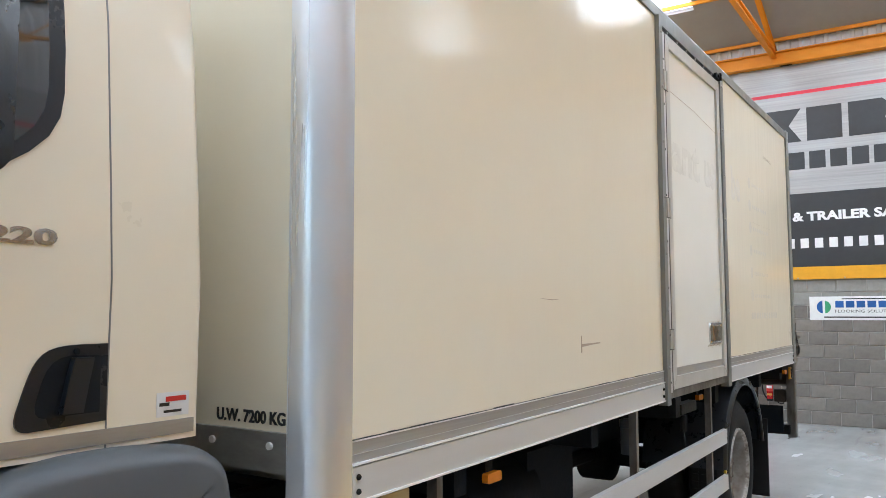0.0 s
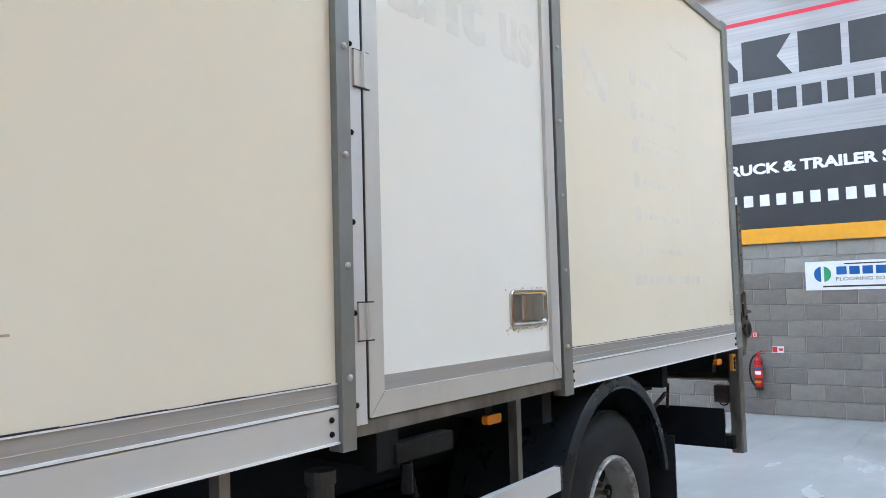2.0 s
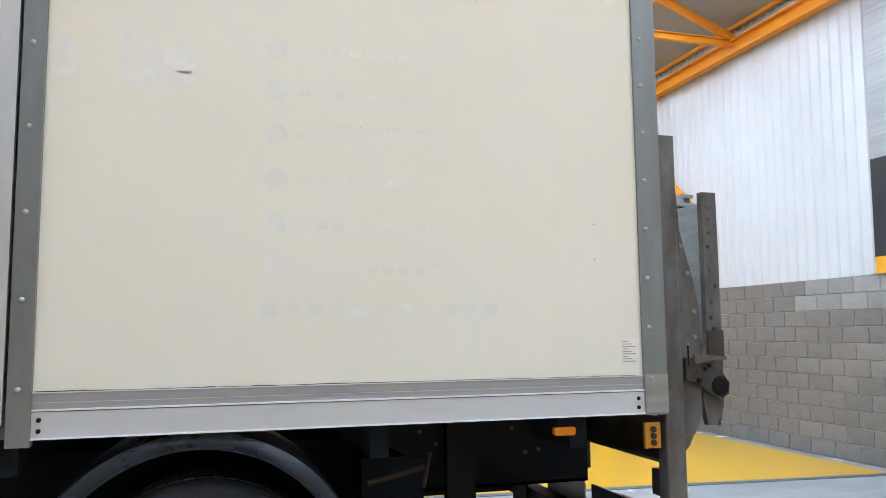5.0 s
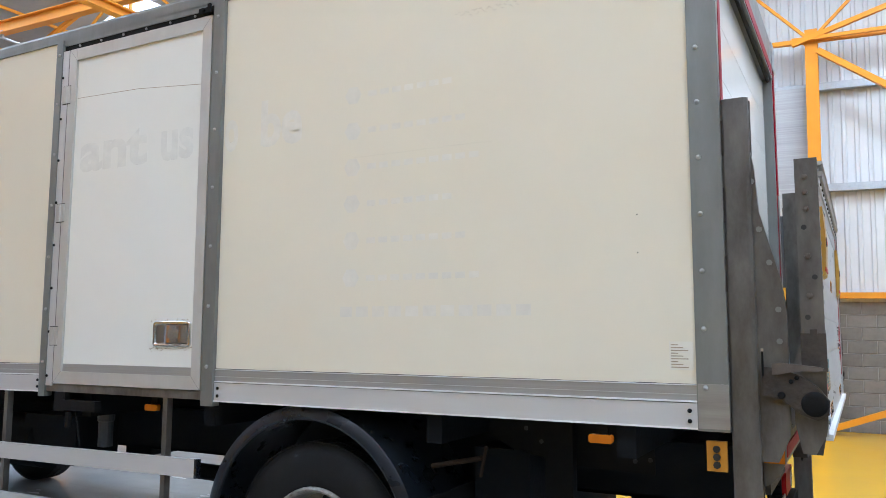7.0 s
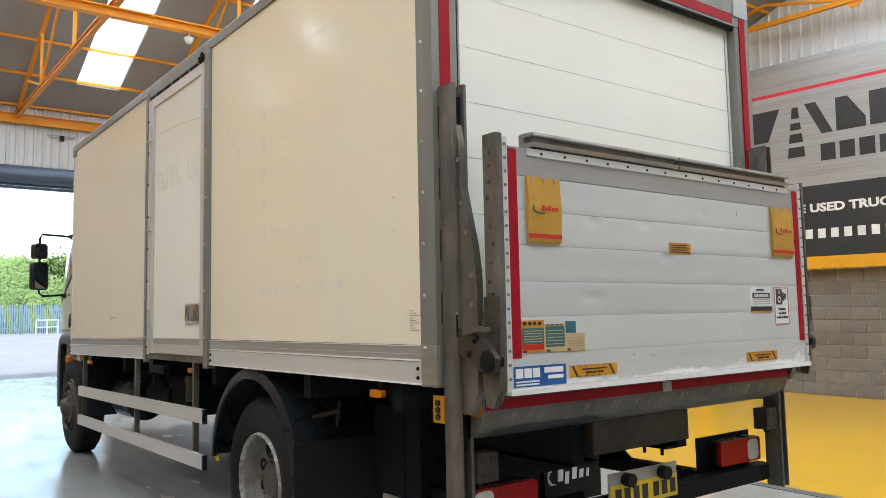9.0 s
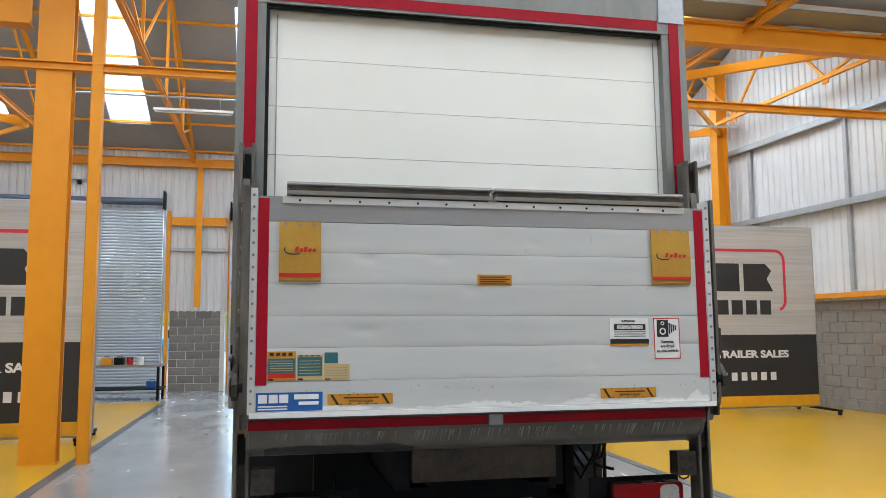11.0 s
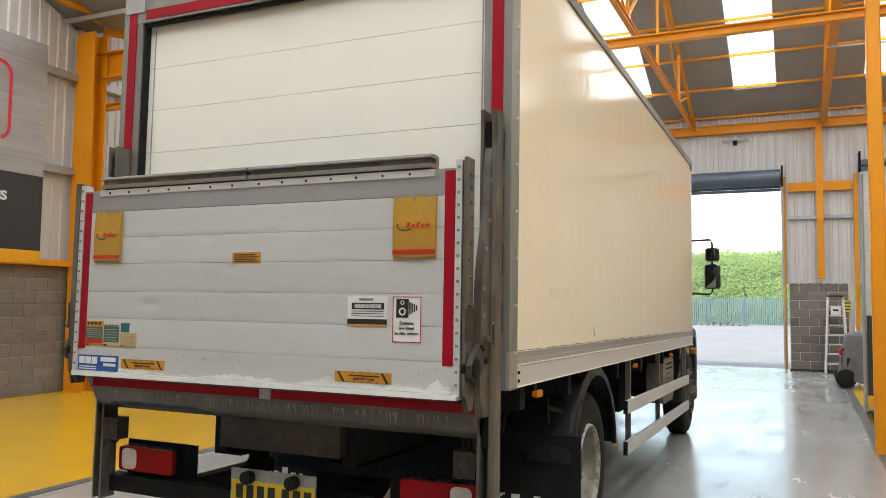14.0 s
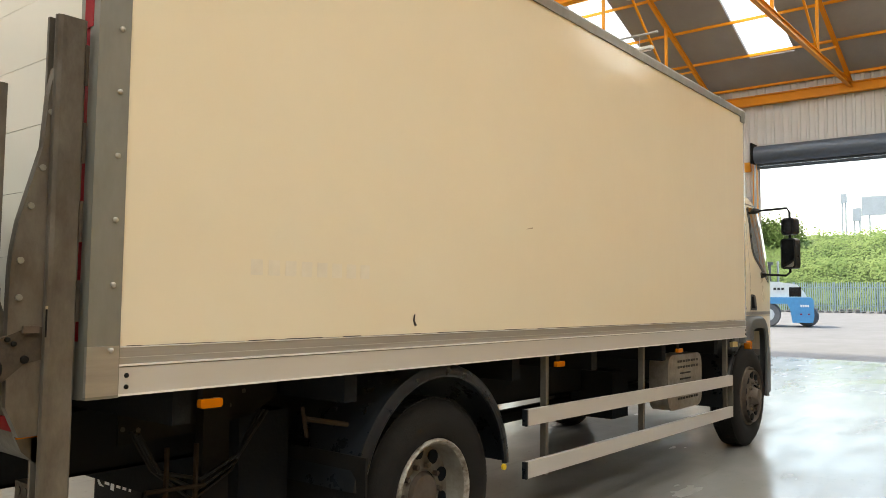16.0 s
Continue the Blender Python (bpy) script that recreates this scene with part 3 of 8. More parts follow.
def column(x, y, w, h, top, name, label, turn=False):
    bm = B()
    if name == "steel_post":
        prism(bm, rounded(x - w / 2, x + w / 2, y - w / 2, y + w / 2, 0.02, 2), "z", 0.012, top)
    else:
        t = 0.025
        o = [(-h / 2, -w / 2), (-h / 2 + t, -w / 2), (-h / 2 + t, -t / 2), (h / 2 - t, -t / 2), (h / 2 - t, -w / 2), (h / 2, -w / 2),
             (h / 2, w / 2), (h / 2 - t, w / 2), (h / 2 - t, t / 2), (-h / 2 + t, t / 2), (-h / 2 + t, w / 2), (-h / 2, w / 2)]
        prism(bm, [(x + (b if turn else a), y + (a if turn else b)) for a, b in o], "z", 0.012, top)
    c = thing(name, label, "steel column", kind="structure")
    part("shaft", bm, M["orange"], c)
    part("base_plate", b1(x - min(w, h) * 0.56, x + min(w, h) * 0.56, y - w * 0.54, y + w * 0.54, 0.0, 0.014), M["orange"], c)
    return c


column(-6.7, 4.56, 0.155, 0.155, 6.3, "steel_post", "slim square orange steel post with floor plate")
column(-6.72, -2.115, 0.15, 0.15, 6.3, "steel_post", "slim square orange steel post with floor plate")
column(-6.8, -2.65, 0.43, 0.22, 6.4, "steel_column", "wide orange steel column carrying the valley beam")
column(-6.5, -7.85, 0.45, 0.3, 6.4, "steel_column", "wide orange steel column beside the block wall")
column(-6.5, 11.55, 0.3, 0.3, 6.4, "steel_column", "orange steel column beside the block wall", True)
column(5.64, 11.45, 0.2, 0.2, 6.4, "steel_column", "orange steel corner column with diagonal bracing", True)
column(-0.1, 11.5, 0.2, 0.2, 6.9, "steel_column", "slim orange steel gable column with diagonal bracing", True)
column(5.85, -7.9, 0.3, 0.3, 6.4, "steel_column", "orange steel corner column")
leaning = [column(-13.4, 11.45, 0.3, 0.3, 8.2, "steel_column", "orange steel gable column", True)]
southern = [column(-12.1, -7.95, 0.28, 0.3, 8.2, "steel_column", "orange steel gable column", True)]
for n, (y, x) in enumerate(((DOOR_Y1 + 0.06, XF + 0.1), (5.02, XF + 0.1), (DOOR_Y0 - 0.06, XF + 0.1), (-2.65, XF + 0.1))):
    setting("door_post_%d" % (n + 1), b1(x - 0.08, x + 0.06, y - 0.045, y + 0.045, 0, 4.95), M["orange"], "orange steel door post")
for n, (y0, y1) in enumerate(((3.47, 4.95), (-2.58, -1.12))):
    setting("wall_rail_%d" % (n + 1), b1(XF + 0.03, XF + 0.15, y0, y1, 4.55, 4.78), M["orange"], "orange steel rail over the side bay")
    setting("stud_%d" % (n + 1), b1(XF + 0.16, XF + 0.28, (y0 + y1) / 2 - 0.08, (y0 + y1) / 2 + 0.08, 2.3, 6.2), M["orange"], "orange steel wall stud")
    setting("sheeting_rail_far_%d" % (n + 1), b1(XF + 0.03, XF + 0.1, y0, y1, 3.84, 3.93), M["galv"], "grey sheeting rail")
k = 0
for zn, zs_ in ((2.25, 2.2), (4.1, 3.82), (5.9, 5.52)):
    for y, out in ((YP, -1), (YN, 1)):
        k += 1
        orange = zn < 3
        z = zn if out < 0 else zs_
        ob = setting("sheeting_rail_%d" % k, b1(XF + 0.3, XR - 0.3, min(y + 0.04 * out, y + 0.18 * out), max(y + 0.04 * out, y + 0.18 * out), z, z + (0.1 if orange else 0.13)), M["orange"] if orange else M["galv"], "orange capping rail on the block wall" if orange else "grey galvanised sheeting rail")
        (leaning if out < 0 else southern).append(ob)
for n, x in enumerate((-12.6, -9.5, -3.0, 1.2)):
    for m, (y, out) in enumerate(((YP, -1), (YN, 1))):
        (leaning if out < 0 else southern).append(setting("cladding_joint_%d" % (2 * n + m + 1), b1(x - 0.05, x + 0.05, min(y + 0.03 * out, y + 0.09 * out), max(y + 0.03 * out, y + 0.09 * out), 2.4, 6.0), M["galv"], "grey galvanised sag post"))
# corner bracing on the far side gable
for n, (p, q, w) in enumerate((((5.6, 11.4, 2.2), (-0.05, 11.4, 0.06), 0.1), ((5.6, 11.4, 2.4), (0.0, 11.4, 6.5), 0.1), ((-0.4, 11.3, 6.62), (1.6, 11.3, 7.25), 0.08), ((5.6, 11.35, 6.2), (2.5, 11.35, 8.4), 0.16), ((5.7, 11.2, 6.2), (6.0, 8.2, 3.4), 0.12), ((5.7, 11.2, 2.2), (6.0, 9.5, 0.1), 0.12), ((-0.4, 11.3, 6.7), (5.6, 11.3, 6.7), 0.06))):
    bm = B()
    bar(bm, p, q, w, w)
    setting("brace_%d" % (n + 1), bm, M["orange"], "orange steel diagonal brace")
for n, (p, q, w, h) in enumerate((((-14.7, 7.45, 6.30), (-13.45, 11.05, 6.58), 0.09, 0.17), ((-14.7, 7.45, 6.26), (-18.4, 11.05, 6.36), 0.06, 0.1), ((-9.1, 7.45, 6.34), (-6.55, 11.4, 6.6), 0.09, 0.17), ((-9.1, 7.45, 6.34), (-13.3, 11.05, 6.5), 0.06, 0.1),
                                  ((-14.7, -5.25, 6.28), (-12.2, -8.15, 6.42), 0.09, 0.17), ((-14.7, -5.25, 6.26), (-18.4, -8.5, 6.34), 0.06, 0.1), ((-9.1, -5.25, 6.34), (-6.6, -7.7, 6.5), 0.09, 0.17), ((-9.1, -5.25, 6.34), (-12.0, -8.1, 6.4), 0.06, 0.1))):
    bm = B()
    bar(bm, p, q, w, h)
    setting("wind_brace_%d" % (n + 1), bm, M["orange"], "orange steel wind brace at eaves level")
for n, y in enumerate((-8.75, 11.0)):
    setting("corner_stud_%d" % (n + 1), b1(XF + 0.05, XF + 0.25, y - 0.12, y + 0.12, 0, 6.3), M["orange"], "orange steel corner stud")
    bm = B()
    s_ = 1 if y < 0 else -1
    bar(bm, (XF + 0.15, y + 0.1 * s_, 6.1), (XF + 0.15, y + 1.7 * s_, 5.15), 0.07, 0.09)
    setting("corner_strut_%d" % (n + 1), bm, M["orange"], "orange steel corner strut over the shutter")
    setting("shutter_rail_%d" % (n + 1), b1(XF + 0.05, XF + 0.17, min(y, y + 1.7 * s_), max(y, y + 1.7 * s_), 5.02, 5.16), M["orange"], "orange steel rail beside the shutter")
for n, (y, out) in enumerate(((YP - 0.5, -1), (YN + 0.5, 1))):
    # gable lattice girder
    for a, b in RIDGES:
        truss = thing("gable_lattice", "orange lattice girder in front of the gable cladding", "roof truss", group="gable lattices", kind="structure")
        (leaning if out < 0 else southern).append(truss)
        bm = B()
        bar(bm, (a, y, EAVE + 0.2), (b, y, EAVE + 0.2), 0.08, 0.08)
        part("chord", bm, M["orange"], truss)
        for i in range(8):
            x0, x1 = a + (b - a) * i / 8, a + (b - a) * (i + 1) / 8
            bm = B()
            up, dn = max(roof_z(x0) - 0.05, EAVE + 0.2), EAVE + 0.2
            bar(bm, (x0, y, up if i % 2 else dn), (x1, y, dn if i % 2 else max(roof_z(x1) - 0.05, EAVE + 0.2)), 0.05, 0.05)
            part("lattice", bm, M["orange"], truss)
            if i % 2:
                bm = B()
                prism(bm, [(x1 - 0.16, dn + 0.03), (x1 + 0.16, dn + 0.03), (x1 + 0.07, dn - 0.13), (x1 - 0.07, dn - 0.13)], "y", y - 0.012, y + 0.012)
                part("gusset", bm, M["orange"], truss)

# ---- shutters ----
def shutter(name, y0, y1, z1, label, closed):
    s = thing(name, label, "roller shutter", kind="structure")
    x = XF + 0.12
    bm = B()
    rod(bm, (x + 0.12, y0, z1 + 0.22), (x + 0.12, y1, z1 + 0.22), 0.22 if not closed else 0.1, 20)
    part("roll", bm, M["shutter_dark"], s, "dark rolled shutter barrel", smooth=True)
    for y in (y0 - 0.06, y1 + 0.02):
        part("end_plate", b1(x - 0.05, x + 0.35, y, y + 0.04, z1, z1 + 0.5), M["dark_steel"], s)
        part("guide", b1(x - 0.02, x + 0.1, y, y + 0.04, 0, z1), M["galv"], s)
    if closed:
        slat = B()
        prism(slat, [(0, 0), (0.018, 0.015), (0.022, 0.04), (0.018, 0.065), (0, 0.08)], "y", y0, y1)
        me = mesh("slat", slat, M["shutter"])
        for k in range(int(z1 / 0.082) + 1):
            share("slat", me, s, Matrix.Translation((x, 0, k * 0.082)))
    else:
        slat = B()
        prism(slat, [(0, 0), (0.018, 0.015), (0.022, 0.04), (0.018, 0.065), (0, 0.08)], "y", y0, y1)
        me = mesh("slat", slat, M["shutter_dark"])
        for k in range(3):
            share("slat", me, s, Matrix.Translation((x, 0, z1 - 0.12 + k * 0.082)))
    return s


shutter("shutter_1", DOOR_Y0, DOOR_Y1, DOOR_Z, "open roller shutter wound up over the main doorway", False)
shutter("shutter_2", 5.15, 9.55, 4.95, "closed grey steel roller shutter", True)
shutter("shutter_3", -7.25, -2.8, 4.95, "closed grey steel roller shutter", True)


# ---- banners ----
def bars(parent, x0, x1, y0, y1, n, material, name="bar_print", z=0.004, fill=0.78):
    w = (x1 - x0) / n
    for k in range(n):
        part(name, b1(x0 + k * w, x0 + k * w + w * fill, y0, y1, z, z + 0.002), material, parent)


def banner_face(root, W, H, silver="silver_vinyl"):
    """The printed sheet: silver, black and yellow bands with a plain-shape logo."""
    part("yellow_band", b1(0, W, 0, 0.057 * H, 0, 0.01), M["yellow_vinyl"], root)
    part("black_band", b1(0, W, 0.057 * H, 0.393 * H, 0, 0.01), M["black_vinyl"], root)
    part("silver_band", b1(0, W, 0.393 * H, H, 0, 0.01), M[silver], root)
    z0, z1 = 0.012, 0.015
    w = 0.016 * H
    fx0, fx1, fy0, fy1, r = 0.113 * W, 0.893 * W, 0.53 * H, 0.865 * H, 0.055 * H
    bm = B()

    def strip(path):
        path = [Vector(p) for k, p in enumerate(path) if k == 0 or (Vector(p) - Vector(path[k - 1])).length > 1e-5]
        left, right = [], []
        for k, p in enumerate(path):
            d = (path[min(k + 1, len(path) - 1)] - path[max(k - 1, 0)]).normalized()
            nrm = Vector((-d.y, d.x)) * w / 2
            left.append([bm.verts.new((p.x + nrm.x, p.y + nrm.y, z)) for z in (z0, z1)])
            right.append([bm.verts.new((p.x - nrm.x, p.y - nrm.y, z)) for z in (z0, z1)])
        for k in range(len(path) - 1):
            a, b, c, d = left[k], left[k + 1], right[k + 1], right[k]
            bm.faces.new((a[1], b[1], c[1], d[1])), bm.faces.new((a[0], b[0], b[1], a[1])), bm.faces.new((d[0], c[0], c[1], d[1]))

    def arc(cx, cy, a0, a1):
        return [(cx + r * math.cos(radians(a0 + (a1 - a0) * k / 6)), cy + r * math.sin(radians(a0 + (a1 - a0) * k / 6))) for k in range(7)]
    strip([(0.255 * W, fy0)] + arc(fx0 + r, fy0 + r, 270, 180) + arc(fx0 + r, fy1 - r, 180, 90) + arc(fx1 - r, fy1 - r, 90, 0) + arc(fx1 - r, fy0 + r, 0, -70))
    part("red_outline", bm, M["red_vinyl"], root)
    y0, y1 = 0.635 * H, 0.79 * H
    h = y1 - y0

    def shape(pts, name="logo_shape"):
        bm = B()
        prism(bm, [((0.057 + 0.892 * x) * W, y0 + y * h) for x, y in pts], "z", z0, z1)
        part(name, bm, M["letter_dark"], root)
    shape([(0.105, 1), (0.145, 0), (0.215, 0), (0.255, 1)])
    for a, b in ((-0.62, -0.3), (-0.16, 0.12), (0.24, 0.46), (0.6, 0.95)):
        wa, wb = 0.028 - 0.012 * (a + 0.62), 0.028 - 0.012 * (b + 0.62)
        shape([(0.305 - wa, a), (0.305 + wa, a), (0.305 + wb, b), (0.305 - wb, b)])
    shape([(0.335, 1), (0.37, 1), (0.42, 0), (0.385, 0)])
    shape([(0.43, 0), (0.515, 0), (0.515, 0.3), (0.465, 1), (0.43, 1)])
    shape([(0.527, 0), (0.645, 0), (0.61, 0.5), (0.645, 1), (0.527, 1)])
    shape([(0.66, 0), (0.755, 0), (0.755, 1), (0.66, 1)])
    shape([(0.772, 0), (0.89, 0), (0.865, 0.45), (0.885, 0.75), (0.86, 1), (0.772, 1)])
    bars(root, 0.396 * W, 0.851 * W, 0.505 * H, 0.585 * H, 9, M["letter_dark"], "logo_shape", z0)
    words("lettering", "WORLDWIDE USED TRUCK & TRAILER SALES", 0.054 * H, 0.795 * W, M["letter_white"], root, pose(0.101 * W, 0.268 * H, 0.0125), 0.0022 * H)
    bars(root, 0.172 * W, 0.862 * W, 0.142 * H, 0.186 * H, 20, M["letter_white"], "web_address_bar", z0, 0.58)


def wall_banner(at, W, H, label):
    root = thing("wall_banner", label, "banner", at, group="wall banners")
    banner_face(root, W, H, "silver_shaded")
    for k in range(9):
        bm = B()
        rod(bm, (W * (k + 0.5) / 9, 0.02, 0.009), (W * (k + 0.5) / 9, 0.02, 0.016), 0.014, 8)
        part("eyelet", bm, M["galv"], root)
    return root


def stand_banner(at, W, H, base, label):
    root = thing("banner_stand", label, "banner stand", at, group="banner stands")
    sheet = new("sheet")
    sheet.parent = root
    sheet.matrix_basis = Matrix.Translation((0, base, 0.03))
    banner_face(sheet, W, H)
    for x in (-0.03, W * 0.5, W + 0.03):
        bm = B()
        rod(bm, (x, 0.1, -0.02), (x, base + H, -0.02), 0.025, 10)
        part("upright", bm, M["galv"], root)
    for y in (base - 0.02, base + H):
        bm = B()
        rod(bm, (-0.03, y, -0.02), (W + 0.03, y, -0.02), 0.022, 10)
        part("cross_tube", bm, M["galv"], root)
    for x in (0.04, W * 0.5, W - 0.04):
        part("foot", b1(x - 0.03, x + 0.03, 0.07, 0.11, -0.6, 0.7), M["dark_steel"], root)
        for z in (-0.55, 0.65):
            bm = B()
            rod(bm, (x - 0.02, 0.04, z), (x + 0.02, 0.04, z), 0.04, 12)
            part("castor", bm, M["rubber"], root)
    return root


wall_banner(pose(XR - 0.045, 4.866, 2.42, 90, 0, -90), 6.45, 3.75, "silver, black and yellow vinyl banner above pale wall blocks")
banner_n = wall_banner(pose(-6.62, YP - 0.2, 2.22, 90, 0, 0), 6.45, 3.74, "silver, black and yellow vinyl banner above the block wall")
banner_s = wall_banner(pose(0.8, YN + 0.2, 2.22, 90, 0, 180), 6.45, 3.74, "silver, black and yellow vinyl banner above the block wall")
stand_banner(pose(-9.7, 4.62, 0, 90, 0, 90), 6.1, 3.49, 0.147, "large vinyl banner on a wheeled tubular stand on the yellow floor")
stand_banner(pose(-9.0, -8.4, 0, 90, 0, 90), 5.87, 3.59, 0.08, "large vinyl banner on a wheeled tubular stand on the yellow floor")

# ---- the lorry ----
# The lorry stands a little nose-down on the level floor.
TILT = 0.9453
lorry = thing("box_lorry", "cream box lorry with side door and folded tail lift", "lorry",
              Matrix.Translation((-6.9, 0, 0)) @ pose(0, 0, 0, 0, -TILT, 0) @ Matrix.Translation((6.9, 0, 0)))
L = lorry
W = 2.5


def mirrored(side, y):
    """y counted inwards from one side of the body."""
    return y if side == 0 else W - y


def ybox(bm, side, x0, x1, y0, y1, z0, z1):
    a, b = mirrored(side, y0), mirrored(side, y1)
    box(bm, x0, x1, min(a, b), max(a, b), z0, z1)


def rivet_mesh(r, material):
    bm = B()
    lathe(bm, [(0, r), (0.004, r * 0.95), (0.008, r * 0.55), (0.0095, 0.0001)], (0, 0, 0), "y", 10)
    return mesh("rivet", bm, material, 0, True)


RIVET = rivet_mesh(0.0105, M["rivet_steel"])
RIVET_DARK = rivet_mesh(0.009, M["dark_steel"])


def rivet(side, x, z, parent, dark=False, y=-0.02):
    turn = pose(0, 0, 0, 180) if side == 0 else pose(0, 0, 0)
    share("rivet", RIVET_DARK if dark else RIVET, parent, Matrix.Translation((x, mirrored(side, y), z)) @ turn)


FRONT, ROOF = -6.667, 3.475


def droop(bm):
    """The near rail hangs a little lower towards the cab."""
    for v in bm.verts:
        if v.co.x < -4 and v.co.z < 2:
            v.co.z -= 0.026 * (-3.95 - v.co.x) / 2.717


# box body
part("body_floor", b1(FRONT, 0.1, 0.03, W - 0.03, 1.17, 1.30), M["alu_dirty"], L)
part("roof_panel", b1(FRONT - 0.06, 0.1, 0.03, W - 0.03, ROOF - 0.03, ROOF + 0.012), M["white_panel"], L)
part("front_wall", b1(FRONT - 0.085, FRONT - 0.05, 0.1, W - 0.1, 1.32, ROOF), M["cream"], L)
part("front_kick_plate", b1(FRONT - 0.10, FRONT - 0.05, 0.12, W - 0.12, 1.213, 1.325), M["alu_dirty"], L, "dull aluminium plate under the front wall")
for side in (0, 1):
    panels = [(FRONT, -3.95), (-2.507, 0.0)] if side == 0 else [(FRONT, 0.0)]
    for x0, x1 in panels:
        bm = B()
        ybox(bm, side, x0, x1, 0.0, 0.035, 1.326, 3.40)
        if side == 0:
            droop(bm)
        part("side_panel", bm, M["cream"], L, "cream gloss side panel with faded lettering")
        # lower rail: kick strip, bright lip, deep channel, bottom lip
        for nm, a, b, z0, z1, mt in (("kick_strip", -0.004, 0.03, 1.269, 1.3275, "rail_upper"), ("strip_lip", -0.0075, 0.03, 1.3275, 1.3315, "alu_bright"), ("strip_rib", -0.0055, 0.0, 1.2915, 1.2935, "alu"), ("rail_lip", -0.0125, 0.03, 1.2625, 1.2690, "alu_bright"), ("rail_groove", -0.003, 0.03, 1.2585, 1.2625, "grey_post"),
                                     ("side_rail", -0.0095, 0.04, 1.166, 1.2585, "alu"), ("rail_edge", -0.0145, 0.04, 1.159, 1.166, "alu_bright")):
            bm = B()
            ybox(bm, side, x0, x1, a, b, z0, z1)
            if side == 0:
                droop(bm)
            part(nm, bm, M[mt], L)
        for x in (x0 + 0.025, x1 - 0.03):
            for z in (1.19, 1.23):
                rivet(side, x, z - (0.026 if side == 0 and x < -6 else 0.0), L, True, -0.010)
    # top rail, rounded
    bm = B()
    prism(bm, [(mirrored(side, y), z) for y, z in ((-0.012, 3.395), (-0.012, 3.455), (0.0, 3.475), (0.03, 3.488), (0.07, 3.488), (0.07, 3.395))], "x", FRONT - 0.04, 0.1)
    part("top_rail", bm, M["grey_post"], L)
    # rounded front corner post
    pts = [(FRONT, mirrored(side, -0.008))]
    for k in range(9):
        a = radians(90 * k / 8)
        pts.append((FRONT - 0.115 * math.sin(a), mirrored(side, -0.008 + 0.14 * (1 - math.cos(a)))))
    pts += [(FRONT - 0.06, mirrored(side, 0.14)), (FRONT, mirrored(side, 0.05))]
    bm = B()
    prism(bm, pts, "z", 1.10, ROOF)
    part("corner_post", bm, M["post_alu"], L, "rounded aluminium corner post", smooth=True)
    bm = B()
    ybox(bm, side, FRONT - 0.02, FRONT + 0.09, -0.014, 0.02, 3.34, 3.40)
    part("corner_cap", bm, M["grey_post"], L)
    # rear corner post
    bm = B()
    ybox(bm, side, 0.0, 0.118, -0.014, 0.05, 1.155, ROOF)
    post = part("rear_post", bm, M["grey_post"], L, "grey steel rear corner post", 0.006)
    bm = B()
    ybox(bm, side, 0.004, 0.119, -0.017, 0.0, 1.165, 1.335)
    part("post_cap", bm, M["alu_dirty"], post, "worn aluminium cover plate")
    for k in range(10):
        rivet(side, 0.034, 1.32 + 0.2265 * k, post, False, -0.017 if k == 0 else -0.014)

# rear frame: inner jambs, header, tapes
for side in (0, 1):
    bm = B()
    ybox(bm, side, 0.02, 0.112, 0.05, 0.131, 1.15, 3.30)
    part("rear_jamb", bm, M["grey_post"], L)
    bm = B()
    ybox(bm, side, 0.112, 0.1145, 0.028, 0.088, 1.35, 3.42)
    ybox(bm, side, 0.1145, 0.12, 0.028, 0.088, 2.45, 3.40)
    part("red_tape", bm, M["red_tape"], L, "red reflective tape down the rear post")
part("rear_header", b1(0.0, 0.116, 0.05, W - 0.05, 3.235, ROOF), M["grey_post"], L)
part("red_tape", b1(0.116, 0.119, 0.16, W - 0.16, 3.25, 3.31), M["red_tape"], L)
for side in (0, 1):
    bm = B()
    ybox(bm, side, 0.116, 0.124, -0.005, 0.15, 3.30, ROOF + 0.01)
    part("corner_gusset", bm, M["galv"], L)
bm = B()
rod(bm, (0.09, 0.12, 3.222), (0.09, W - 0.12, 3.222), 0.012, 8)
part("door_seal", bm, M["rubber"], L)
for y0 in (0.131, W - 0.125):
    part("door_seal", b1(0.058, 0.10, y0, y0 + 0.018, 1.35, 3.235), M["rubber"], L)
# rear shutter door of insulated planks
shut = part("rear_door", b1(0.02, 0.045, 0.131, W - 0.107, 1.30, 3.235), M["white_panel"], L, "white insulated rear roller door")
plank = b1(0, 0.012, 0.0, W - 0.107 - 0.131, 0.001, 0.2582)
PLANK = mesh("door_plank", plank, M["white_panel"], 0.0015)
for k in range(7):
    share("door_plank", PLANK, shut, Matrix.Translation((0.045, 0.131, 1.402 + 0.2595 * k)))
for y in (0.185, 2.335):
    part("door_edge_strip", b1(0.057, 0.0595, y, y + 0.006, 1.40, 3.2), M["alu_dirty"], shut)

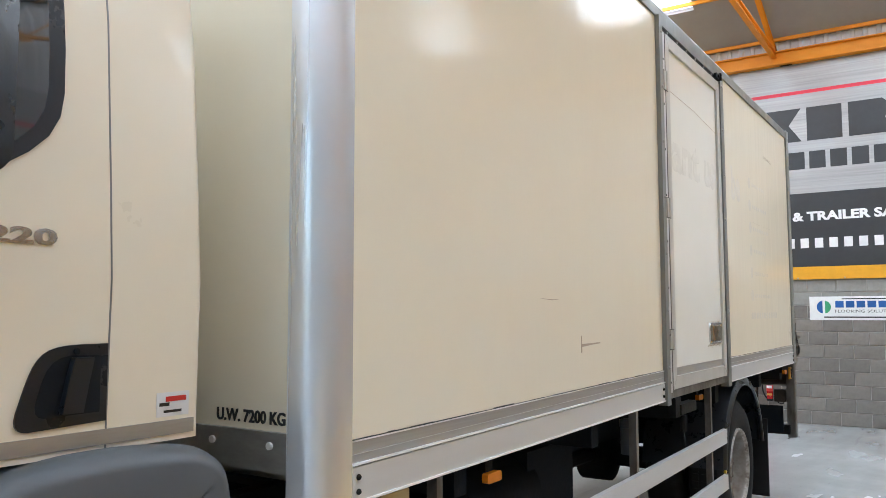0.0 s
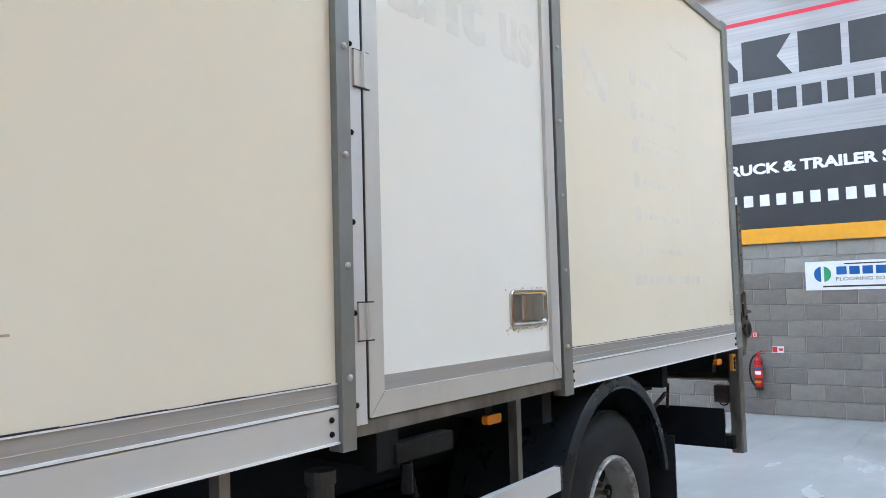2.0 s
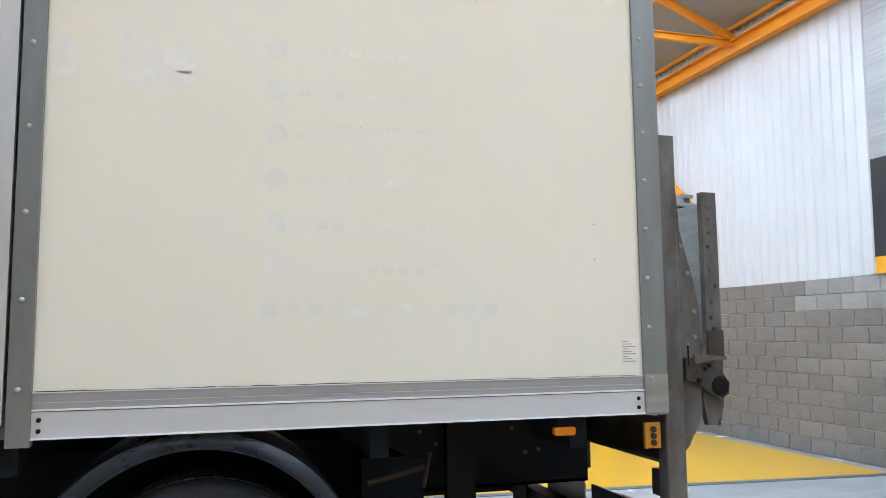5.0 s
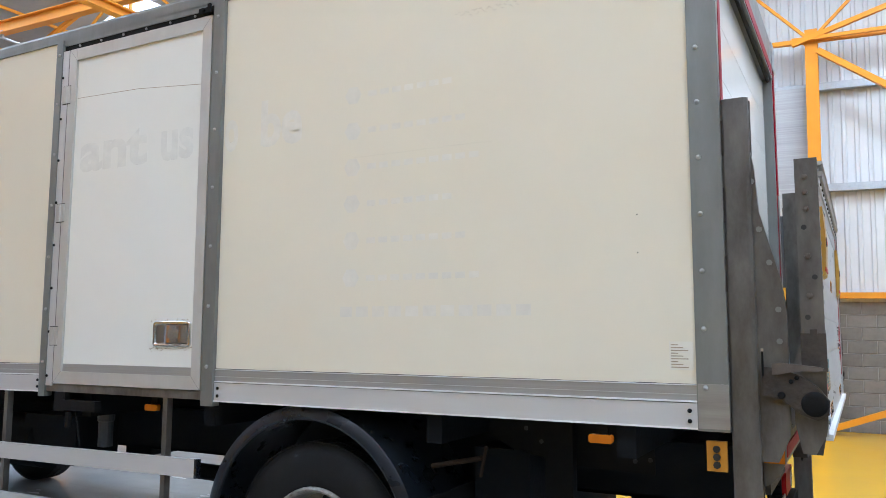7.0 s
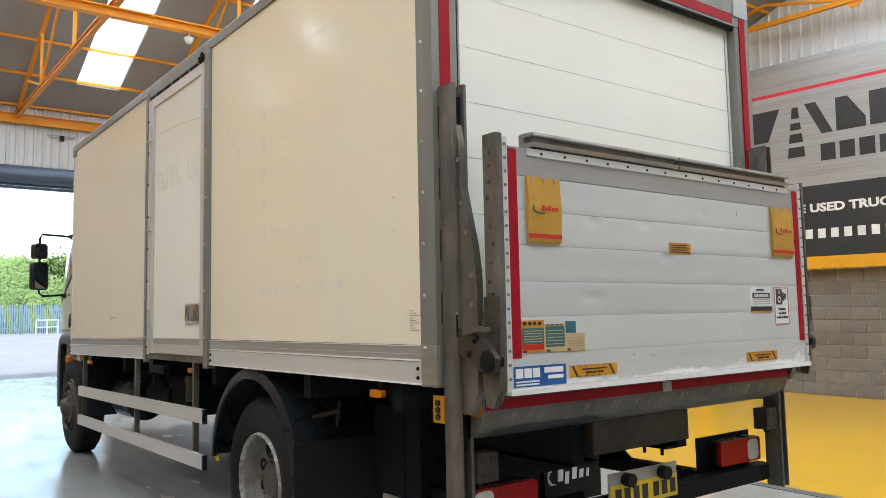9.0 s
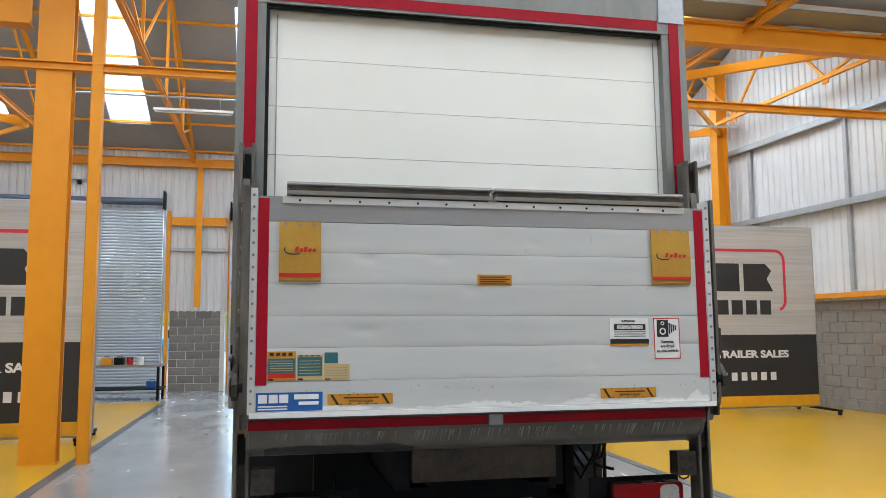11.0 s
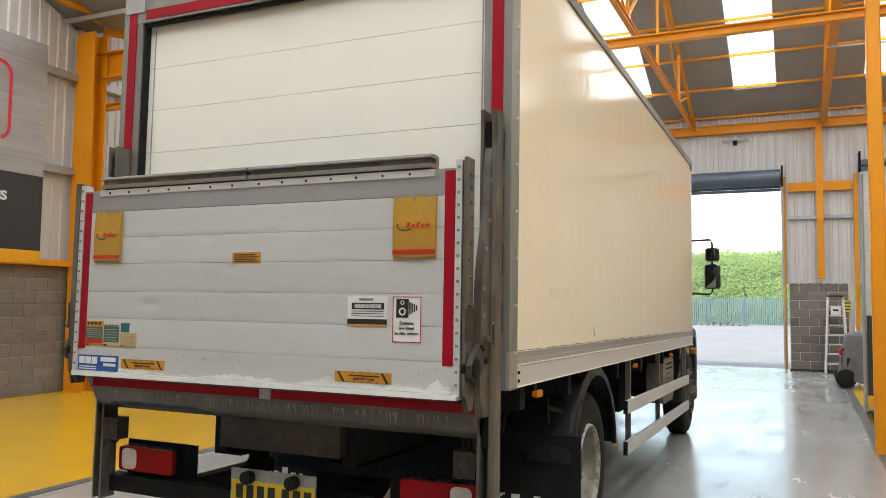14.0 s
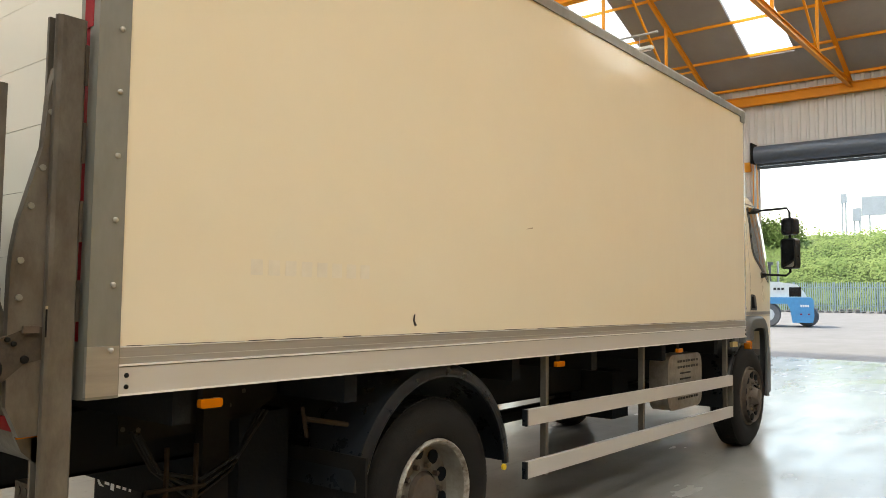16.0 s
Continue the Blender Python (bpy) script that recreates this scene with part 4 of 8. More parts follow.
# side door
for x0, x1, nm in ((-3.95, -3.893, "door_post"), (-2.588, -2.507, "door_post")):
    bm = B()
    box(bm, x0, x1, -0.026, 0.03, 1.135, 3.40)
    p = part(nm, bm, M["grey_post"], L, "grey riveted upright beside the side door", 0.004)
    for k in range(7):
        rivet(0, x0 + 0.036 if x0 > -3 else x1 - 0.025, 1.344 + 0.3265 * k, p, False, -0.026)
part("door_header", b1(-3.893, -2.588, -0.012, 0.03, 3.362, 3.40), M["grey_post"], L)
head = part("door_track", b1(-3.893, -2.588, -0.006, 0.03, 3.328, 3.362), M["dark_steel"], L, "dark slot over the side door")
for k in range(6):
    bm = B()
    rod(bm, (-3.75 + 0.2 * k, -0.006, 3.347), (-3.75 + 0.2 * k, -0.012, 3.347), 0.008, 8)
    part("track_bolt", bm, M["alu_dirty"], head)
part("hinge_jamb", b1(-3.893, -3.836, -0.018, 0.03, 1.20, 3.325), M["alu"], L, "", 0.003)
door = part("side_door", b1(-3.757, -2.672, -0.004, 0.03, 1.335, 3.25), M["white_panel"], L, "white side door in a pale aluminium frame")
for a in ((-3.826, -3.757, 1.215, 3.325), (-2.672, -2.603, 1.215, 3.325)):
    part("door_frame", b1(a[0], a[1], -0.02, 0.03, a[2], a[3]), M["door_alu"], door, "", 0.007)
for a in ((1.215, 1.288), (3.25, 3.325)):
    part("door_frame", b1(-3.757, -2.672, -0.0185, 0.03, a[0], a[1]), M["door_alu"], door, "", 0.007)
for xi, zi, xo, zo in ((-3.757, 1.288, -3.826, 1.215), (-2.672, 1.288, -2.603, 1.215), (-3.757, 3.25, -3.826, 3.325), (-2.672, 3.25, -2.603, 3.325)):
    bm = B()
    prism(bm, [(xi - 0.001, zi), (xi + 0.001, zi), (xo + 0.001, zo), (xo - 0.001, zo)], "y", -0.0204, -0.018)
    part("mitre_joint", bm, M["grey_post"], door)
part("door_kick_strip", b1(-3.757, -2.672, -0.006, 0.03, 1.288, 1.335), M["rail_upper"], door)
for z in (1.504, 2.27, 3.03):
    bm = B()
    box(bm, -3.872, -3.80, -0.026, -0.015, z - 0.055, z + 0.055)
    rod(bm, (-3.836, -0.026, z - 0.055), (-3.836, -0.026, z + 0.055), 0.009, 8)
    hg = part("hinge", bm, M["door_alu"], door, "flat painted hinge", 0.002)
    for dz in (-0.0575, 0.0575):
        part("hinge_gap", b1(-3.872, -3.80, -0.0225, -0.015, z + dz - 0.002, z + dz + 0.002), M["dark_print"], hg)
part("jamb_gap", b1(-3.832, -3.827, -0.0185, 0.0, 1.215, 3.325), M["dark_print"], door)
for k in range(8):
    rivet(0, -3.884, 1.26 + 0.27 * k, door, True, -0.018)
# recessed chrome handle
hx0, hx1, hz0, hz1 = -2.985, -2.695, 1.445, 1.59
bm = B()
loops = [[bm.verts.new((x, y, z)) for x, z in rounded(hx0 + d, hx1 - d, hz0 + d, hz1 - d, max(0.024 - d, 0.006))]
         for d, y in ((0, -0.004), (0.001, -0.013), (0.005, -0.0165), (0.013, -0.0165), (0.018, -0.013), (0.022, -0.0045))]
for p, q in zip(loops, loops[1:]):
    for k in range(len(p)):
        j = (k + 1) % len(p)
        bm.faces.new((p[k], p[j], q[j], q[k]))
bm.faces.new(loops[-1])
handle = part("handle_plate", bm, M["handle_chrome"], door, "chrome recessed paddle handle", smooth=True)
# brown-grey plate on the dish floor stands in for shade in the recess
bm = B()
prism(bm, rounded(hx0 + 0.024, hx1 - 0.024, hz0 + 0.024, hz1 - 0.024, 0.012), "y", -0.0062, -0.004)
part("hollow", bm, M["lift_steel"], handle)
bm = B()
prism(bm, [(-2.893, -0.006), (-2.890, -0.016), (-2.880, -0.024), (-2.862, -0.0285), (-2.83, -0.031), (-2.79, -0.0305), (-2.755, -0.027), (-2.735, -0.021), (-2.722, -0.012), (-2.72, -0.006)], "z", 1.470, 1.566)
paddle = part("handle_paddle", bm, M["handle_chrome"], handle, "bowed chrome pull paddle", 0.007, True)
bm = B()
prism(bm, rounded(-2.848, -2.768, 1.494, 1.542, 0.010), "y", -0.0325, -0.029)
part("paddle_face", bm, M["chrome"], paddle, "", 0.002, True)
# chips round the handle and small damage
random.seed(4)
bm = B()
for k in range(64):
    x = random.uniform(hx0 - 0.03, hx1 + 0.005)
    z = random.choice((hz0 - 0.008, hz0 - 0.008, hz1 + 0.006)) + random.gauss(0, 0.005)
    s = random.uniform(0.002, 0.006)
    prism(bm, [(x - s, z), (x, z - s * 0.6), (x + s * 1.4, z), (x, z + s * 0.7)], "y", -0.0052, -0.003)
part("paint_chips", bm, M["scuff"], door)["kind"] = "stuff"
# latch at the head of the door and catch under it
bm = B()
box(bm, -2.70, -2.585, -0.032, -0.01, 3.338, 3.372)
rod(bm, (-2.66, -0.032, 3.355), (-2.66, -0.045, 3.355), 0.012, 10)
box(bm, -2.62, -2.60, -0.045, -0.03, 3.335, 3.385)
part("door_catch", bm, M["dark_steel"], L)
part("door_sill", b1(-3.9, -2.55, -0.01, 0.06, 1.165, 1.21), M["lift_steel"], L)
bm = B()
box(bm, -3.72, -3.42, -0.03, 0.02, 1.06, 1.12)
box(bm, -3.80, -3.70, -0.02, 0.03, 1.05, 1.165)
rod(bm, (-3.66, -0.02, 1.05), (-3.66, -0.02, 0.96), 0.02, 8)
part("step_latch", bm, M["dark_steel"], L)
bm = B()
for k in range(7):
    rod(bm, (-3.62 + 0.008 * k, 0.0, 1.05 - 0.028 * k), (-3.617 + 0.008 * k, 0.0, 1.022 - 0.028 * k), 0.007, 6)
part("chain", bm, M["dark_steel"], L)

# marks on the near side
bm = B()
prism(bm, [(-5.080, 1.48), (-5.071, 1.48), (-5.070, 1.506), (-4.98, 1.511), (-4.86, 1.516), (-4.86, 1.521), (-4.98, 1.520), (-5.070, 1.519), (-5.072, 1.556), (-5.079, 1.556)], "y", -0.0012, 0.001)
part("scuff_mark", bm, M["scuff"], L)
bm = B()
prism(bm, [(-5.5, 1.72), (-5.37, 1.716), (-5.3, 1.717), (-5.37, 1.712)], "y", -0.0012, 0.001)
part("scuff_mark", bm, M["scuff"], L)
for z in (1.857, 2.015):
    bm = B()
    rod(bm, (-0.22, -0.0008, z), (-0.22, 0.002, z), 0.003, 8)
    part("screw_hole", bm, M["dark_print"], L)
label_ = part("data_label", b1(-0.103, -0.012, -0.0015, 0.001, 1.385, 1.497), M["ghost"], L, "small pale printed data label")
for k in range(9):
    part("label_line", b1(-0.097, -0.03 - 0.02 * (k % 3), -0.0028, -0.001, 1.394 + 0.011 * k, 1.398 + 0.011 * k), M["scuff"], label_)
bm = B()
prism(bm, [(-3.75, 3.000), (-3.2, 2.982), (-2.68, 2.934), (-2.68, 2.937), (-3.2, 2.9855), (-3.75, 3.003)], "y", -0.0046, -0.003)
part("crease_line", bm, M["scuff"], L, "thin crease across the door head")
random.seed(9)
bm = B()
for k in range(34):
    x, z = -1.62 + 0.0222 * k + random.uniform(-0.004, 0.004), 2.40 + random.uniform(-0.002, 0.002)
    rod(bm, (x, -0.0006, z), (x, 0.001, z), random.uniform(0.0012, 0.0024), 6)
for k in range(26):
    x, z = -1.06 + 0.0125 * k, 3.03 + 0.012 * math.sin(k * 1.9) + random.uniform(-0.006, 0.006)
    bar(bm, (x, -0.0004, z), (x + 0.012, -0.0004, z + random.uniform(-0.014, 0.014)), 0.0012, 0.0015)
part("pen_marks", bm, M["scuff"], L, "faint dotted line and scrawl")["kind"] = "stuff"
# ghost of removed lettering: plain bars
for k in range(11):
    x = -1.70 + 0.094 * k
    part("ghost_letter_bar", b1(x, x + 0.07, -0.0004, 0.001, 1.605, 1.655), M["ghost"], L)
for r in range(6):
    z = 1.77 + 0.185 * r
    for k in range(9 - r % 3):
        x = -1.55 + 0.07 * k
        part("ghost_letter_bar", b1(x, x + 0.05, -0.0004, 0.001, z + 0.008, z + 0.037), M["ghost"], L)
    bm = B()
    lathe(bm, [(-0.0004, 0.05), (0.001, 0.05)], (-1.64, 0, z + 0.025), "y", 6)
    part("ghost_mark", bm, M["ghost"], L)
for text, x0, x1, y in (("ant", -3.70, -3.10, -0.0032), ("us", -2.99, -2.73, -0.0032), ("o", -2.50, -2.40, 0.0012), ("be", -2.24, -1.96, 0.0012)):
    words("ghost_lettering", text, 0.34, x1 - x0, M["ghost_white"] if x0 < -2.6 else M["ghost"], L, Matrix.Translation((x0, y, 2.53)) @ pose(0, 0, 0, 90), 0.012)

random.seed(17)
for side in (0, 1):
    for x0, x1 in ([(FRONT, -3.95), (-2.507, 0.0)] if side == 0 else [(FRONT, 0.0)]):
        bm = B()
        x = x0 + 0.005
        while x < x1 - 0.05:
            l = random.uniform(0.03, 0.16)
            h = random.choice((0.0003, 0.001, 0.0015, 0.0028)) + random.uniform(0, 0.001)
            ybox(bm, side, x, min(x + l, x1), -0.0055, 0.0, 1.3305, 1.332 + h)
            x += l
        if side == 0:
            droop(bm)
        ob = part("sealant_line", bm, M["dark_print"], L, "uneven dark sealant line along the panel foot")
        ob["kind"] = "stuff"
# off side marks
bm = B()
prism(bm, [(-1.60, 1.375), (-1.585, 1.37), (-1.57, 1.40), (-1.578, 1.43), (-1.588, 1.43), (-1.583, 1.40)], "y", W - 0.001, W + 0.0015)
part("paint_nick", bm, M["dark_print"], L)
bm = B()
prism(bm, [(-2.69, 1.95), (-2.60, 1.94), (-2.69, 1.96)], "y", W - 0.001, W + 0.0015)
part("paint_nick", bm, M["scuff"], L)
for k in range(8):
    part("ghost_letter_bar", b1(-1.25 + 0.09 * k, -1.19 + 0.09 * k, W - 0.001, W + 0.001, 1.60, 1.665), M["ghost"], L)

# chassis
for side in (0, 1):
    bm = B()
    ybox(bm, side, -8.2, 0.1, 0.80, 0.88, 0.72, 1.0)
    ybox(bm, side, -8.2, 0.1, 0.80, 0.98, 0.72, 0.735)
    part("chassis_rail", bm, M["chassis"], L)
for x in (-6.0, -4.8, -3.6, -2.6, -1.2, -0.3):
    part("cross_member", b1(x - 0.04, x + 0.04, 0.06, W - 0.06, 1.02, 1.165), M["chassis"], L)
    part("cross_member", b1(x - 0.05, x + 0.05, 0.88, W - 0.88, 0.75, 0.95), M["chassis"], L)
part("under_box", b1(-1.2, -0.9, 0.5, 2.0, 0.45, 0.95), M["chassis"], L)
part("under_box", b1(-3.9, -2.9, 0.9, 1.5, 0.76, 0.9), M["chassis"], L)
bm = B()
rod(bm, (-7.0, 1.25, 0.55), (-1.9, 1.25, 0.47), 0.06, 12)
part("prop_shaft", bm, M["dark_steel"], L)
bm = B()
rod(bm, (-1.9, 0.3, 0.455), (-1.9, W - 0.3, 0.455), 0.09, 12)
lathe(bm, [(-0.2, 0.05), (-0.12, 0.22), (0.12, 0.22), (0.2, 0.05)], (-1.9, 1.25, 0.455), "y", 20)
part("rear_axle", bm, M["chassis"], L)
bm = B()
rod(bm, (-7.12, 0.3, 0.5), (-7.12, W - 0.3, 0.5), 0.07, 12)
part("front_axle", bm, M["chassis"], L)
# air tanks and boxes on the near side, silencer on the off side
bm = B()
lathe(bm, [(-0.4, 0.02), (-0.38, 0.12), (-0.33, 0.19), (0.33, 0.19), (0.38, 0.12), (0.4, 0.02)], (-5.0, 0.6, 0.74), "x", 24)
part("air_tank", bm, M["chassis"], L, "black air tank", smooth=True)
bm = B()
lathe(bm, [(-0.36, 0.02), (-0.34, 0.13), (-0.30, 0.20), (0.30, 0.20), (0.34, 0.13), (0.36, 0.02)], (-5.9, 0.5, 0.66), "x", 24)
part("air_tank", bm, M["plastic"], L, "black air tank", smooth=True)
part("battery_box", b1(-4.75, -4.2, 0.45, 0.8, 0.62, 0.95), M["chassis"], L, "", 0.03)
bm = B()
lathe(bm, [(0.80, 0.02), (0.805, 0.045), (0.96, 0.045), (0.965, 0.052), (1.01, 0.052), (1.015, 0.02)], (-3.72, 0.3, 0), "z", 16)
part("water_trap", bm, M["fender_plastic"], L)
bm = B()
prism(bm, rounded(-5.72, -4.96, 0.58, 1.05, 0.10), "y", W - 0.26, W - 0.09)
sil = part("silencer", bm, M["rim"], L, "dull silver vented exhaust box", 0.02, True)
for r, z in enumerate((0.66, 0.93, 0.98)):
    for k in range(8):
        x = -5.62 + 0.06 * k
        part("vent_slot", b1(x, x + 0.035, W - 0.092, W - 0.086, z, z + 0.02), M["dark_print"], sil)
for z in (0.78, 0.83, 0.88):
    part("vent_slot", b1(-5.45, -5.22, W - 0.092, W - 0.086, z, z + 0.014), M["dark_print"], sil)
part("mud_wing_bracket", b1(-5.05, -4.75, W - 0.9, W - 0.5, 0.5, 0.9), M["chassis"], L)
# brackets and hoses between rear wheel and lift
for side in (0, 1):
    bm = B()
    prism(bm, [(-1.12, 1.165), (-0.29, 1.165), (-0.29, 0.885), (-0.70, 0.90), (-0.98, 0.95), (-1.12, 1.02)], "y", mirrored(side, 0.50), mirrored(side, 0.51))
    hp = part("hanger_plate", bm, M["dark_steel"], L, "drilled dark steel hanger plate")
    for x, z in ((-0.31, 1.12), (-0.31, 0.95), (-0.38, 1.12), (-0.38, 0.94), (-0.45, 1.06), (-0.86, 1.11), (-0.80, 1.06), (-0.92, 1.06), (-0.84, 1.0)):
        bm = B()
        rod(bm, (x, mirrored(side, 0.497), z), (x, mirrored(side, 0.502), z), 0.011, 8)
        part("plate_hole", bm, M["dark_print"], hp)
    bm = B()
    ybox(bm, side, -0.80, -0.66, 0.44, 0.45, 0.45, 1.165)
    ybox(bm, side, -0.80, -0.79, 0.45, 0.5, 0.45, 1.165)
    ybox(bm, side, -0.67, -0.66, 0.45, 0.5, 0.45, 1.165)
    part("hanger_channel", bm, M["dark_steel"], L, "", 0.003)
    bm = B()
    ybox(bm, side, -0.72, 0.06, 0.52, 0.60, 0.465, 0.545)
    part("bumper_arm", bm, M["dark_steel"], L, "", 0.004)
    bm = B()
    prism(bm, [(-0.66, 0.545), (-0.48, 0.545), (-0.66, 0.70)], "y", mirrored(side, 0.555), mirrored(side, 0.565))
    part("gusset", bm, M["dark_steel"], L)
    bm = B()
    rod(bm, (-1.24, mirrored(side, 0.12), 0.905), (-0.99, mirrored(side, 0.14), 0.958), 0.012, 8)
    part("wing_stay", bm, M["brown_rod"], L)
    bm = B()
    rod(bm, (-0.965, mirrored(side, 0.13), 1.015), (-0.995, mirrored(side, 0.13), 0.875), 0.009, 8)
    part("stay_clip", bm, M["brown_rod"], L)
# pipe bracket and brake hoses behind the off-side wheel
bm = B()
for x in (-0.56, -0.42):
    rod(bm, (x, mirrored(1, 0.34), 0.55), (x, mirrored(1, 0.34), 0.88), 0.012, 6)
for z in (0.60, 0.70):
    rod(bm, (-0.60, mirrored(1, 0.33), z), (-0.32, mirrored(1, 0.33), z + 0.015), 0.010, 6)
part("pipe_bracket", bm, M["brown_rod"], L)
for k in range(3):
    bm = B()
    y = 0.36 + 0.03 * k
    pipe(bm, [(-0.95, mirrored(1, y), 0.98), (-0.80, mirrored(1, y), 0.80 - 0.04 * k), (-0.60, mirrored(1, y), 0.72 - 0.05 * k), (-0.40, mirrored(1, y), 0.78), (-0.30, mirrored(1, y), 0.95)], 0.009, 6)
    part("brake_hose", bm, M["rubber"], L)


def wheel(x, z, side, outer, dark, twin):
    w = new("wheel")
    w.parent = L
    s = 1 if side == 0 else -1
    w.matrix_basis = Matrix.Translation((x, mirrored(side, outer), z)) @ (pose(0, 0, 0) if side == 0 else pose(0, 0, 0, 0, 0, 180))
    bm = B()
    R = 0.52
    for off in ((0, 0.33) if twin else (0,)):
        lathe(bm, [(off + 0.03, 0.30), (off + 0.008, 0.33), (off + 0.0, 0.40), (off + 0.015, 0.475), (off + 0.045, R - 0.008), (off + 0.07, R), (off + 0.215, R), (off + 0.24, R - 0.008),
                   (off + 0.27, 0.475), (off + 0.285, 0.40), (off + 0.26, 0.30), (off + 0.03, 0.30)], (0, 0, 0), "y", 48, False)
    part("tyre", bm, M["rubber"], w, "", 0, True)
    bm = B()
    for k in range(60):
        a = 2 * math.pi * k / 60
        m = Matrix.Rotation(a, 4, "Y")
        for y0, y1 in ((0.05, 0.10), (0.12, 0.165), (0.185, 0.235)):
            q = B()
            box(q, -0.023, 0.023, y0, y1, R - 0.003, R + 0.0035)
            for v in q.verts:
                v.co = m @ v.co
            tmp = bpy.data.meshes.new("tmp")
            q.to_mesh(tmp)
            q.free()
            bm.from_mesh(tmp)
            bpy.data.meshes.remove(tmp)
    part("tread", bm, M["rubber"], w)
    rim = M["rim_dark"] if dark else M["rim"]
    bm = B()
    deep = 0.125 if twin else -0.02
    lathe(bm, [(0.03, 0.276), (0.05, 0.272), (deep - 0.01, 0.268), (deep + 0.02, 0.258)], (0, 0, 0), "y", 48, False)
    rm = part("rim", bm, rim, w, "", 0, True)
    bm = B()
    lathe(bm, [(0.038, 0.307), (0.012, 0.302), (0.004, 0.294), (0.010, 0.284), (0.03, 0.276)], (0, 0, 0), "y", 48, False)
    part("rim_lip", bm, rim if dark else M["rim_lip"], rm, "", 0, True)
    bm = B()
    lathe(bm, [(deep + 0.02, 0.258), (deep + 0.022, 0.20), (deep + 0.005, 0.17), (deep, 0.13), (deep - 0.02, 0.12)], (0, 0, 0), "y", 48, False)
    part("wheel_disc", bm, M["rim_disc"] if twin else rim, w, "", 0, True)
    for k in range(10):
        a = 2 * math.pi * (k + 0.5) / 10
        bm = B()
        c = (0.215 * math.cos(a), 0, 0.215 * math.sin(a))
        lathe(bm, [(deep + 0.010, 0.040), (deep + 0.05, 0.040)], c, "y", 16)
        part("hand_hole", bm, M["chassis"], w)
    for k in range(10):
        a = 2 * math.pi * k / 10
        bm = B()
        lathe(bm, [(deep - 0.03, 0.010), (deep - 0.03, 0.014), (deep + 0.0, 0.016)], (0.15 * math.cos(a), 0, 0.15 * math.sin(a)), "y", 6)
        part("wheel_nut", bm, M["rim_dark"], w)
    bm = B()
    lathe(bm, [(deep - 0.045, 0.06), (deep - 0.04, 0.10), (deep - 0.012, 0.118), (deep + 0.01, 0.125)] if twin else [(-0.09, 0.03), (-0.085, 0.07), (-0.04, 0.09), (0.0, 0.12)], (0, 0, 0), "y", 24)
    part("hub", bm, M["rim_dark"], w, "", 0, True)
    bm = B()
    lathe(bm, [(0.27, 0.05), (0.27, 0.29)], (0, 0, 0), "y", 24)
    part("brake_drum", bm, M["chassis"], w)
    return w


for side in (0, 1):
    wheel(-1.9, 0.449, side, 0.07 if side == 0 else 0.095, False, True)
    wheel(-7.12, 0.527, side, 0.09, True, False)


def arch(name, cx, cz, r, a0, a1, y0, y1, side, material, thick=0.02, lip=0.05):
    """A mudguard: a band bent round the wheel with a rolled outer lip."""
    bm = B()
    n = 40
    prof = [(y0 + 0.055, r + thick), (y1, r + thick), (y1, r), (y0 + 0.06, r - 0.004), (y0 + 0.036, r - lip * 0.75), (y0 + 0.03, r - lip), (y0 + 0.008, r - lip - 0.004), (y0, r - lip + 0.008), (y0 + 0.004, r - lip * 0.3), (y0 + 0.02, r + thick * 0.55)]
    rings = []
    for k in range(n + 1):
        a = radians(a0 + (a1 - a0) * k / n)
        rings.append([bm.verts.new((cx + q * math.cos(a), mirrored(side, y), cz + q * math.sin(a))) for y, q in prof])
    for p, q in zip(rings, rings[1:]):
        for k in range(len(prof)):
            j = (k + 1) % len(prof)
            bm.faces.new((p[k], p[j], q[j], q[k]))
    bm.faces.new(rings[0]), bm.faces.new(rings[-1])
    return part(name, bm, material, L, "", 0, True)


